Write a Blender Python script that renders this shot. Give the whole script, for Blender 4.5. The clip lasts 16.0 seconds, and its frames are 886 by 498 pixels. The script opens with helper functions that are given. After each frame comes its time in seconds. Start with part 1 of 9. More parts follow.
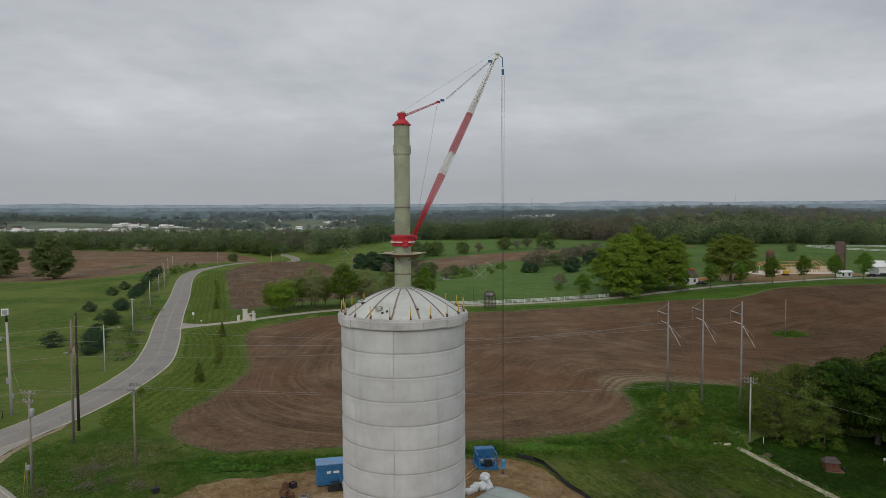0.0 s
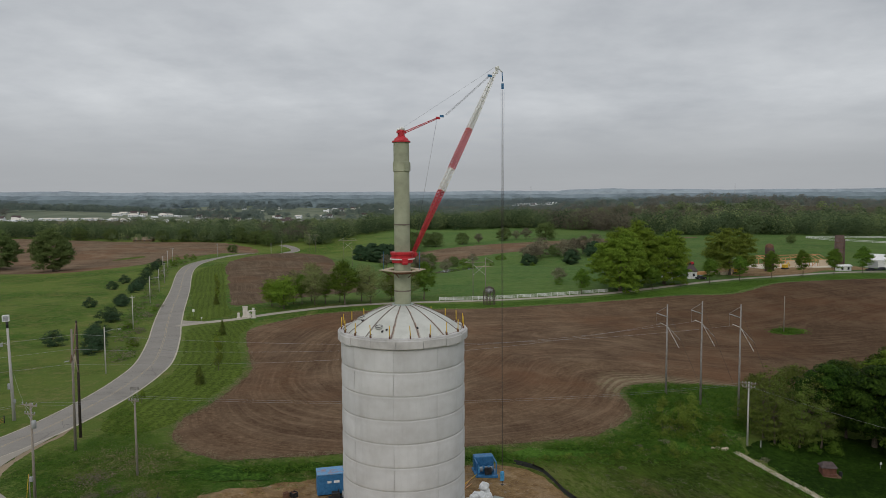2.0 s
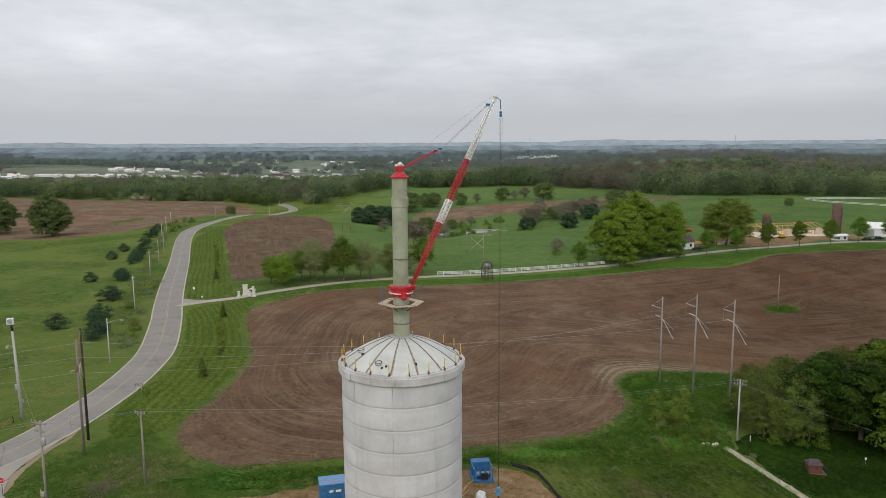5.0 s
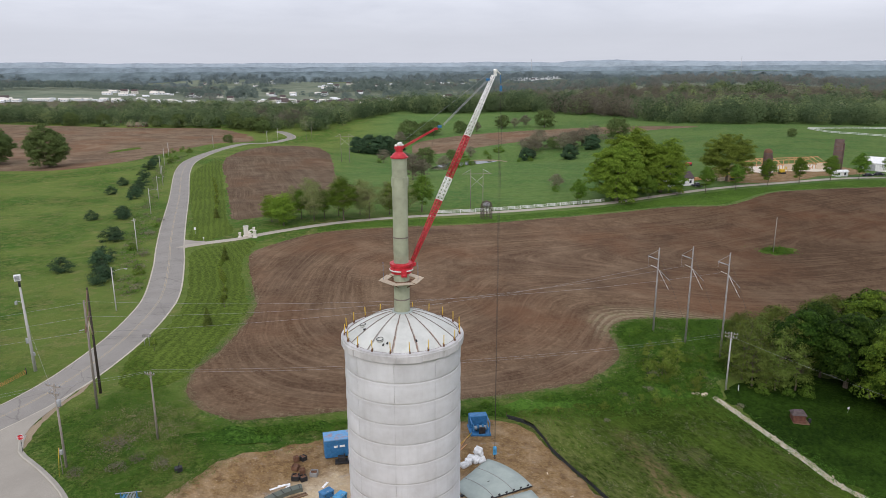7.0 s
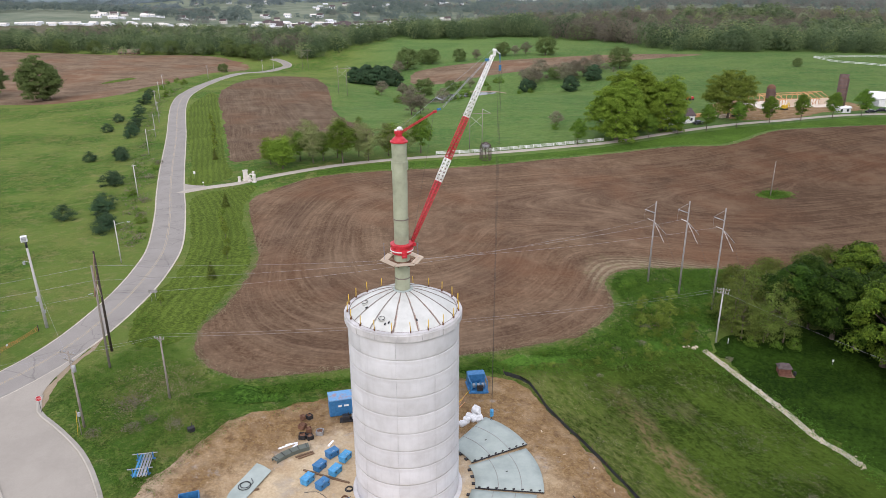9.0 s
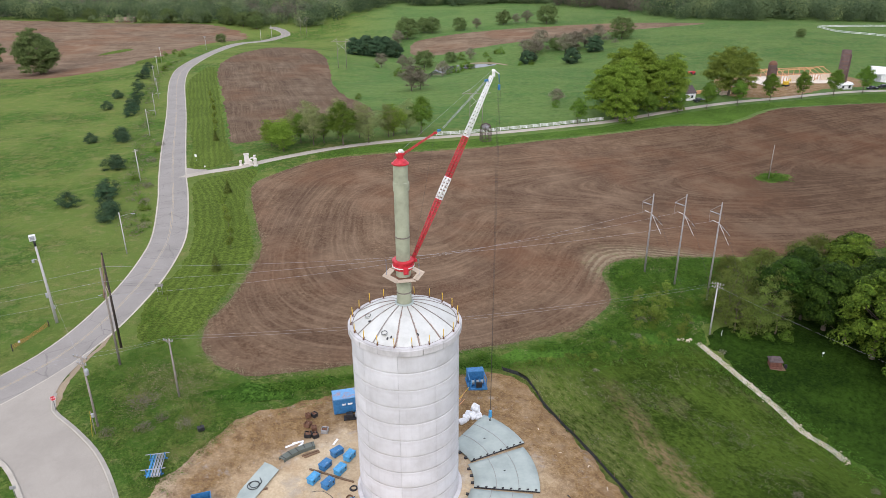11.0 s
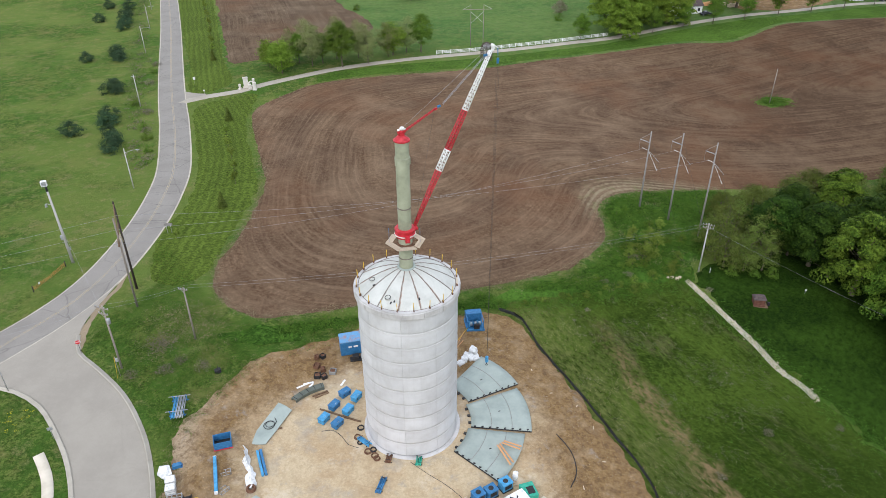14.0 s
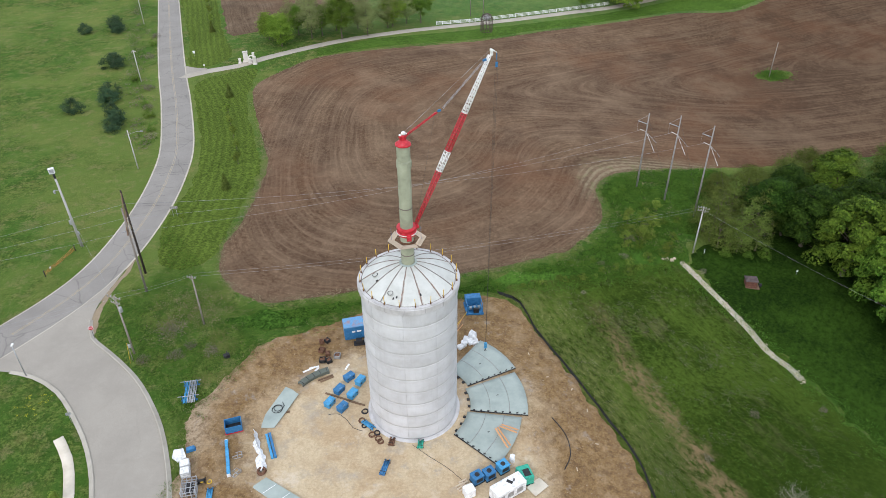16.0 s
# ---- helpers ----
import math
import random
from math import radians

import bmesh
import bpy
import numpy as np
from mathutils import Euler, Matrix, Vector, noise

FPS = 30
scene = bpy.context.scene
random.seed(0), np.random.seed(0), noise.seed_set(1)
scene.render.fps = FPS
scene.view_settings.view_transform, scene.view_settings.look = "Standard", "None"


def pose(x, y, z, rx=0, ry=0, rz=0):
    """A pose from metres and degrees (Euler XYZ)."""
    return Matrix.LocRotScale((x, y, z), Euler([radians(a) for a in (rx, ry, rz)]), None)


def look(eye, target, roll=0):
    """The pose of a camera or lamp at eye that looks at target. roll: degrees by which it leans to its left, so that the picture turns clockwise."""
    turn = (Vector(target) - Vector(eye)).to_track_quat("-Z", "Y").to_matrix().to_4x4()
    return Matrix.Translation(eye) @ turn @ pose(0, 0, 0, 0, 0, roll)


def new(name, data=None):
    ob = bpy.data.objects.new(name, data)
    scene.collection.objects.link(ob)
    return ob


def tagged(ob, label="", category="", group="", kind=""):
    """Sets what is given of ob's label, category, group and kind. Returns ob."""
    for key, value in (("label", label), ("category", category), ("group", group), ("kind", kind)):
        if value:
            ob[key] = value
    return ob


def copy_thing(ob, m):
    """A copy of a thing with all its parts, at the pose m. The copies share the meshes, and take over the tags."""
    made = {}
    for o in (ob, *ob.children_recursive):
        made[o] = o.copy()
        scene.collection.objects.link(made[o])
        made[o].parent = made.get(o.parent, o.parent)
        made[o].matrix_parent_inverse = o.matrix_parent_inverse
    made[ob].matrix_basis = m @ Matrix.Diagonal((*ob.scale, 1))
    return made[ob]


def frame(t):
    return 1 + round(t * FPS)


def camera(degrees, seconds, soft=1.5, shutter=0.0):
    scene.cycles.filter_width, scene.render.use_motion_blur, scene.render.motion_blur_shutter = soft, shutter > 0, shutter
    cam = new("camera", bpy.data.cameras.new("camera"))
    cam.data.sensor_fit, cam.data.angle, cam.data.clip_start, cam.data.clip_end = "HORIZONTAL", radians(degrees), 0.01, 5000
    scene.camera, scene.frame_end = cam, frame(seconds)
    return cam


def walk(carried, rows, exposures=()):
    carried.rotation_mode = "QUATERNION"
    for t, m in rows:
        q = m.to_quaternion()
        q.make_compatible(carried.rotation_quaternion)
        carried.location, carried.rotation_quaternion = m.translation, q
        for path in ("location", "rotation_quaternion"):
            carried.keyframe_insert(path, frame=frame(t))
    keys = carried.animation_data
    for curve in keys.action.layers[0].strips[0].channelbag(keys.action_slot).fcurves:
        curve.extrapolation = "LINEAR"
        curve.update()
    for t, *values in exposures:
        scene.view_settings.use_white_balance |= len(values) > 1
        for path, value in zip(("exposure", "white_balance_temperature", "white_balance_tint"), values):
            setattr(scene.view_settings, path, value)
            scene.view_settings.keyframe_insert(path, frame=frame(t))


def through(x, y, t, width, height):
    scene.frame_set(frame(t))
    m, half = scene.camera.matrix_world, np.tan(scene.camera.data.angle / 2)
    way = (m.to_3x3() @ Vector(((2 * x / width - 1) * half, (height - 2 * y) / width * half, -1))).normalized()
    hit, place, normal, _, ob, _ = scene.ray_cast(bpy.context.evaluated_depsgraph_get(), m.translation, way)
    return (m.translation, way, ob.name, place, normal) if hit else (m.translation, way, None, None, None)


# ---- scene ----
cam = camera(64.4, 16.0, 0.8)
PATH = [
    (0, (0.039, 0.587, 34.259), (0.028, 2.584, 34.15), -0.3),
    (0.5, (0.063, 0.599, 35.034), (0.052, 2.596, 34.922), -0.3),
    (1, (0.034, 0.623, 35.774), (0.024, 2.619, 35.651), -0.3),
    (1.5, (0.05, 0.583, 36.469), (0.04, 2.578, 36.336), -0.3),
    (2, (0.055, 0.623, 37.251), (0.045, 2.617, 37.106), -0.3),
    (2.5, (0.039, 0.598, 38.221), (0.03, 2.592, 38.061), -0.3),
    (3, (0.098, 0.547, 39.694), (0.088, 2.538, 39.5), -0.3),
    (3.5, (0.088, 0.592, 41.166), (0.079, 2.577, 40.914), -0.3),
    (4, (0.112, 0.588, 42.705), (0.104, 2.571, 42.444), -0.3),
    (4.2, (0.08, 0.594, 43.339), (0.073, 2.577, 43.077), -0.3),
    (6.3, (0.22, 0.528, 49.555), (0.215, 2.487, 49.156), -0.3),
    (6.5, (0.202, 0.53, 50.121), (0.198, 2.484, 49.695), -0.3),
    (7, (0.142, 0.505, 51.672), (0.137, 2.441, 51.171), -0.2),
    (7.5, (0.128, 0.488, 53.131), (0.123, 2.405, 52.562), -0.2),
    (8, (0.142, 0.508, 54.773), (0.138, 2.402, 54.133), -0.2),
    (10.5, (0.131, 0.411, 62.525), (0.128, 2.263, 61.77), -0.3),
    (11, (0.161, 0.403, 64.106), (0.157, 2.237, 63.306), -0.3),
    (11.5, (0.144, 0.365, 65.594), (0.141, 2.18, 64.752), -0.3),
    (12, (0.201, 0.314, 67.105), (0.197, 2.099, 66.203), -0.3),
    (12.5, (0.182, 0.303, 68.623), (0.177, 2.063, 67.672), -0.3),
    (13, (0.153, 0.229, 70.145), (0.148, 1.971, 69.161), -0.3),
    (13.5, (0.214, 0.282, 71.616), (0.209, 2.003, 70.598), -0.4),
    (14, (0.268, 0.295, 73.162), (0.262, 1.994, 72.107), -0.3),
    (14.5, (0.242, 0.225, 74.597), (0.237, 1.902, 73.507), -0.3),
    (15, (0.227, 0.177, 76.048), (0.221, 1.831, 74.924), -0.4),
    (15.5, (0.305, 0.224, 77.656), (0.298, 1.857, 76.502), -0.4),
    (16, (0.288, 0.28, 78.766), (0.281, 1.914, 77.613), -0.4),
]
EXPOSURES = [(0.0, -1.05, 6900, 11), (2.5, -0.98, 7000, 11), (4.2, -0.68, 7080, 12), (6.5, -0.4, 6650, 15), (8.0, -0.1, 6640, 19), (10.5, 0.13, 6500, 20), (12.5, 0.06, 6450, 14), (16.0, -0.01, 6370, 13)]
walk(cam, [(t, look(eye, target, roll)) for t, eye, target, roll in PATH], EXPOSURES)

# ---- sky and sun: a bright overcast, the hidden sun behind the camera ----
world = bpy.data.worlds.new("overcast")
scene.world = world
world.use_nodes = True
wn, wl = world.node_tree.nodes, world.node_tree.links
wn.clear()
SUN_UP, SUN_TURN = 50.0, 205.0


def wnode(kind, **kw):
    n = wn.new(kind)
    for k, v in kw.items():
        n.inputs[k].default_value = v
    return n


def wmath(op, a, b=None):
    n = wn.new("ShaderNodeMath")
    n.operation = op
    for i, v in enumerate((a, b)):
        if v is None:
            continue
        if isinstance(v, (int, float)):
            n.inputs[i].default_value = v
        else:
            wl.new(v, n.inputs[i])
    return n.outputs[0]


out = wn.new("ShaderNodeOutputWorld")
back = wn.new("ShaderNodeBackground")
sky = wn.new("ShaderNodeTexSky")
sky.sky_type, sky.sun_disc = "NISHITA", False
sky.sun_elevation, sky.sun_rotation = radians(SUN_UP), radians(SUN_TURN)
coord = wn.new("ShaderNodeTexCoord")
sep = wn.new("ShaderNodeSeparateXYZ")
wl.new(coord.outputs["Generated"], sep.inputs[0])
up = wmath("MAXIMUM", sep.outputs[2], 0.0)
den = wmath("ADD", up, 0.16)
comb = wn.new("ShaderNodeCombineXYZ")
wl.new(wmath("DIVIDE", sep.outputs[0], den), comb.inputs[0])
wl.new(wmath("DIVIDE", sep.outputs[1], den), comb.inputs[1])
big = wnode("ShaderNodeTexNoise", Scale=0.8, Detail=6.0, Roughness=0.5, Distortion=0.2)
small = wnode("ShaderNodeTexNoise", Scale=3.4, Detail=6.0, Roughness=0.6)
wl.new(comb.outputs[0], big.inputs["Vector"])
wl.new(comb.outputs[0], small.inputs["Vector"])
cloud = wmath("ADD", wmath("MULTIPLY", big.outputs[0], 0.75), wmath("MULTIPLY", small.outputs[0], 0.25))
ramp = wn.new("ShaderNodeValToRGB")
ramp.color_ramp.elements[0].position, ramp.color_ramp.elements[1].position = 0.36, 0.64
ramp.color_ramp.elements[0].color = (0.444, 0.493, 0.561, 1)
ramp.color_ramp.elements[1].color = (0.667, 0.727, 0.801, 1)
# the clouds blur into one grey veil near the horizon
veil = wmath("MINIMUM", wmath("MULTIPLY", wmath("MAXIMUM", wmath("SUBTRACT", up, 0.04), 0.0), 11.0), 1.0)
wl.new(wmath("ADD", wmath("MULTIPLY", wmath("SUBTRACT", cloud, 0.52), wmath("ADD", 0.12, wmath("MULTIPLY", veil, 0.88))), 0.52), ramp.inputs[0])
# overcast: brighter towards the zenith and towards the hidden sun
lift = wmath("ADD", wmath("ADD", 1.58, wmath("MULTIPLY", veil, 0.6)), wmath("MULTIPLY", wmath("POWER", up, 1.5), 0.5))
south = wmath("MULTIPLY", wmath("MAXIMUM", wmath("MULTIPLY", sep.outputs[1], -1.0), 0.0), 0.55)
glow = wmath("MULTIPLY", wmath("POWER", wmath("SUBTRACT", 1.0, up), 9.0), 0.04)
gain = wmath("ADD", wmath("ADD", lift, south), glow)
scaled = wn.new("ShaderNodeVectorMath")
scaled.operation = "SCALE"
wl.new(ramp.outputs[0], scaled.inputs[0])
wl.new(gain, scaled.inputs[3])
dim = wn.new("ShaderNodeVectorMath")
dim.operation = "SCALE"
wl.new(sky.outputs[0], dim.inputs[0])
dim.inputs[3].default_value = 0.08
mixsky = wn.new("ShaderNodeMix")
mixsky.data_type = "RGBA"
mixsky.inputs[0].default_value = 0.93
wl.new(dim.outputs[0], mixsky.inputs[6])
wl.new(scaled.outputs[0], mixsky.inputs[7])
wl.new(mixsky.outputs[2], back.inputs[0])
back.inputs[1].default_value = 0.85
wl.new(back.outputs[0], out.inputs[0])

sun = new("sun", bpy.data.lights.new("sun", "SUN"))
sun.data.energy, sun.data.angle, sun.data.color = 1.35, radians(18), (1.0, 0.96, 0.9)
sun.matrix_world = look((-40, -85, 115), (0, 70, 0))


# ---- materials ----
class Mat:
    """A small wrapper for writing node materials."""

    def __init__(self, name, rough=0.8, metal=0.0, spec=0.3):
        self.m = bpy.data.materials.new(name)
        self.m.use_nodes = True
        self.t = self.m.node_tree
        self.b = self.t.nodes["Principled BSDF"]
        self.b.inputs["Roughness"].default_value = rough
        self.b.inputs["Metallic"].default_value = metal
        self.b.inputs["Specular IOR Level"].default_value = spec
        self.pos = self.t.nodes.new("ShaderNodeNewGeometry").outputs["Position"]
        self.local = self.t.nodes.new("ShaderNodeTexCoord").outputs["Object"]

    def node(self, kind, **kw):
        n = self.t.nodes.new(kind)
        for k, v in kw.items():
            n.inputs[k].default_value = v
        return n

    def link(self, a, b):
        self.t.links.new(a, b)

    def math(self, op, a, b=None, c=None):
        n = self.t.nodes.new("ShaderNodeMath")
        n.operation = op
        for i, v in enumerate((a, b, c)):
            if v is None:
                continue
            if isinstance(v, (int, float)):
                n.inputs[i].default_value = v
            else:
                self.link(v, n.inputs[i])
        return n.outputs[0]

    def noise(self, scale, detail=4.0, rough=0.55, vec=None, stretch=None, distort=0.0):
        n = self.node("ShaderNodeTexNoise", Scale=scale, Detail=detail, Roughness=rough, Distortion=distort)
        v = vec or self.pos
        if stretch:
            mp = self.node("ShaderNodeMapping", Scale=stretch)
            self.link(v, mp.inputs[0])
            v = mp.outputs[0]
        self.link(v, n.inputs["Vector"])
        return n.outputs[0]

    def ramp(self, fac, *stops):
        r = self.node("ShaderNodeValToRGB")
        e = r.color_ramp.elements
        while len(e) < len(stops):
            e.new(0.5)
        for el, (p, c) in zip(e, stops):
            el.position = p
            el.color = (*c, 1) if not isinstance(c, (int, float)) else (c, c, c, 1)
        self.link(fac, r.inputs[0])
        return r.outputs[0]

    def mix(self, fac, a, b, kind="MIX"):
        n = self.t.nodes.new("ShaderNodeMix")
        n.data_type, n.blend_type = "RGBA", kind
        for i, v in ((0, fac), (6, a), (7, b)):
            if isinstance(v, (int, float)):
                n.inputs[i].default_value = v
            elif isinstance(v, tuple):
                n.inputs[i].default_value = (*v, 1)
            else:
                self.link(v, n.inputs[i])
        return n.outputs[2]

    def color(self, c):
        if isinstance(c, tuple):
            self.b.inputs["Base Color"].default_value = (*c, 1)
        else:
            self.link(c, self.b.inputs["Base Color"])
        return self

    def bump(self, h, strength=0.4, dist=0.05):
        n = self.node("ShaderNodeBump", Strength=strength, Distance=dist)
        self.link(h, n.inputs["Height"])
        self.link(n.outputs[0], self.b.inputs["Normal"])
        return self

    def rough(self, fac, lo, hi):
        r = self.node("ShaderNodeMapRange")
        r.inputs[3].default_value, r.inputs[4].default_value = lo, hi
        self.link(fac, r.inputs[0])
        self.link(r.outputs[0], self.b.inputs["Roughness"])
        return self

    def objrand(self):
        return self.node("ShaderNodeObjectInfo").outputs["Random"]

    def island(self):
        return self.t.nodes.new("ShaderNodeNewGeometry").outputs["Random Per Island"]


def painted(name, col, rough=0.45, metal=0.0, wear=0.25, rust=(0.12, 0.05, 0.025), scale=2.5):
    """Worn paint: a little fading, and chips and dirt of rust or soil."""
    m = Mat(name, rough, metal, 0.4)
    f = m.noise(scale, 5, 0.6)
    g = m.noise(scale * 7, 4, 0.65)
    pale = tuple(min(1, c * 1.22 + 0.02) for c in col)
    dark = tuple(c * 0.72 for c in col)
    base = m.ramp(f, (0.3, dark), (0.5, col), (0.75, pale))
    chip = m.ramp(g, (0.66 - wear * 0.25, 0.0), (0.74 - wear * 0.2, 1.0))
    m.color(m.mix(m.math("MULTIPLY", chip, wear), base, rust))
    m.bump(g, 0.15, 0.01)
    return m.m


def leaf_material(name, dark, mid, light, through=0.3):
    m = Mat(name, 0.7, 0.0, 0.06)
    f = m.island()
    blend = lambda p, q, k: tuple(u + (v - u) * k for u, v in zip(p, q))
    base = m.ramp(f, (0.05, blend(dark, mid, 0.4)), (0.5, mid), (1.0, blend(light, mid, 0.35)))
    # lit clumps and shaded gaps are imitated by pale and dark leaf patches
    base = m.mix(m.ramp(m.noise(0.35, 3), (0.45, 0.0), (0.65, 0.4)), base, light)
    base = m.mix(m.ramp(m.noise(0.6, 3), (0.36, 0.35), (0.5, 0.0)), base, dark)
    tint = m.node("ShaderNodeHueSaturation")
    m.link(m.math("ADD", 0.485, m.math("MULTIPLY", m.objrand(), 0.025)), tint.inputs["Hue"])
    m.link(m.math("ADD", 0.8, m.math("MULTIPLY", m.objrand(), 0.4)), tint.inputs["Value"])
    m.link(base, tint.inputs["Color"])
    m.color(tint.outputs[0])
    tr = m.node("ShaderNodeBsdfTranslucent")
    m.link(tint.outputs[0], tr.inputs[0])
    mx = m.node("ShaderNodeMixShader")
    mx.inputs[0].default_value = through
    m.link(m.b.outputs[0], mx.inputs[1])
    m.link(tr.outputs[0], mx.inputs[2])
    m.link(mx.outputs[0], m.t.nodes["Material Output"].inputs[0])
    return m.m


def wood_material_far(name, dark, mid, light):
    """Leaves of woods far off: the colour changes from tree to tree more than from leaf to leaf."""
    m = Mat(name, 0.8, 0.0, 0.05)
    tone = m.node("ShaderNodeAttribute")
    tone.attribute_name = "tone"
    base = m.ramp(tone.outputs["Fac"], (0.05, dark), (0.5, mid), (0.95, light))
    base = m.mix(m.math("MULTIPLY", m.island(), 0.1), base, light)
    base = m.mix(m.ramp(m.noise(0.012, 3, 0.6), (0.4, 0.3), (0.6, 0.0)), base, dark)
    m.color(base)
    tr = m.node("ShaderNodeBsdfTranslucent")
    m.link(base, tr.inputs[0])
    mx = m.node("ShaderNodeMixShader")
    mx.inputs[0].default_value = 0.48
    m.link(m.b.outputs[0], mx.inputs[1])
    m.link(tr.outputs[0], mx.inputs[2])
    m.link(mx.outputs[0], m.t.nodes["Material Output"].inputs[0])
    return m.m


def bark_material(name, a, b):
    m = Mat(name, 0.9, 0.0, 0.1)
    f = m.noise(6, 5, 0.6, m.local, (1, 1, 0.25))
    m.color(m.ramp(f, (0.3, a), (0.7, b))).bump(f, 0.5, 0.03)
    return m.m


def grass_material():
    m = Mat("meadow_grass", 0.9, 0.0, 0.04)
    fine = m.noise(2.4, 6, 0.8)
    clump = m.noise(0.55, 6, 0.72)
    mid = m.noise(0.13, 6, 0.68)
    wide = m.noise(0.02, 5, 0.62)
    speck = m.noise(6.5, 4, 0.8)
    lay = m.noise(0.42, 6, 0.75, None, (0.8, 1.2, 1))
    a = m.ramp(fine, (0.4, (0.0246, 0.0505, 0.00691)), (0.5, (0.0764, 0.129, 0.0207)), (0.6, (0.16, 0.216, 0.0461)))
    a = m.mix(m.ramp(clump, (0.47, 0.0), (0.56, 0.65)), a, (0.0368, 0.0943, 0.0127))
    a = m.mix(m.ramp(clump, (0.36, 0.6), (0.45, 0.0)), a, (0.16, 0.202, 0.0484))
    a = m.mix(m.ramp(mid, (0.48, 0.0), (0.58, 0.6)), a, (0.0553, 0.138, 0.0173))
    a = m.mix(m.ramp(mid, (0.36, 0.6), (0.45, 0.0)), a, (0.153, 0.161, 0.0437))
    a = m.mix(m.ramp(wide, (0.44, 0.0), (0.56, 0.6)), a, (0.153, 0.205, 0.0437))
    a = m.mix(m.ramp(lay, (0.56, 0.0), (0.68, 0.32)), a, (0.185, 0.179, 0.0576))
    dry = m.math("MULTIPLY", m.ramp(m.noise(0.3, 5, 0.65), (0.54, 0.0), (0.64, 0.9)), m.ramp(speck, (0.42, 0.0), (0.58, 1.0)))
    a = m.mix(m.math("MULTIPLY", dry, 0.5), a, (0.296, 0.231, 0.115))
    a = m.mix(m.ramp(speck, (0.6, 0.0), (0.7, 0.45)), a, (0.246, 0.247, 0.0863))
    a = m.mix(m.ramp(speck, (0.3, 0.5), (0.4, 0.0)), a, (0.0185, 0.0392, 0.00576))
    # the pasture behind the drive is lusher
    sp = m.node("ShaderNodeSeparateXYZ")
    m.link(m.pos, sp.inputs[0])
    lush = m.math("MULTIPLY", m.ramp(m.math("DIVIDE", sp.outputs[1], 1000.0), (0.225, 0.0), (0.275, 1.0)), m.ramp(m.math("ADD", m.math("DIVIDE", sp.outputs[0], 1000.0), 0.5), (0.41, 0.0), (0.46, 1.0)))
    # its green is dimmed towards the east, shade painted as on the field
    a = m.mix(m.math("MULTIPLY", lush, 0.4), a, m.mix(m.ramp(m.math("DIVIDE", sp.outputs[0], 200.0), (0.2, 0.0), (0.6, 1.0)), (0.1, 0.21, 0.06), (0.07, 0.15, 0.045)))
    ledge = m.noise(1.0, 7, 0.72, None, (0.035, 0.13, 1))
    a = m.mix(m.math("MULTIPLY", lush, m.ramp(ledge, (0.5, 0.0), (0.62, 0.28))), a, (0.045, 0.1, 0.026))
    a = m.mix(m.math("MULTIPLY", lush, m.ramp(ledge, (0.36, 0.6), (0.46, 0.0))), a, (0.1, 0.175, 0.05))
    lumps = m.noise(0.45, 6, 0.72)
    a = m.mix(m.math("MULTIPLY", lush, m.ramp(lumps, (0.36, 0.4), (0.5, 0.0))), a, (0.035, 0.08, 0.02))
    a = m.mix(m.math("MULTIPLY", lush, m.ramp(lumps, (0.54, 0.0), (0.66, 0.6))), a, (0.13, 0.215, 0.062))
    a = m.mix(1.0, a, (1.04, 1.0, 1.12), "MULTIPLY")
    m.color(a).bump(m.math("ADD", m.math("ADD", fine, clump), m.math("MULTIPLY", speck, 0.6)), 0.9, 0.3)
    return m.m


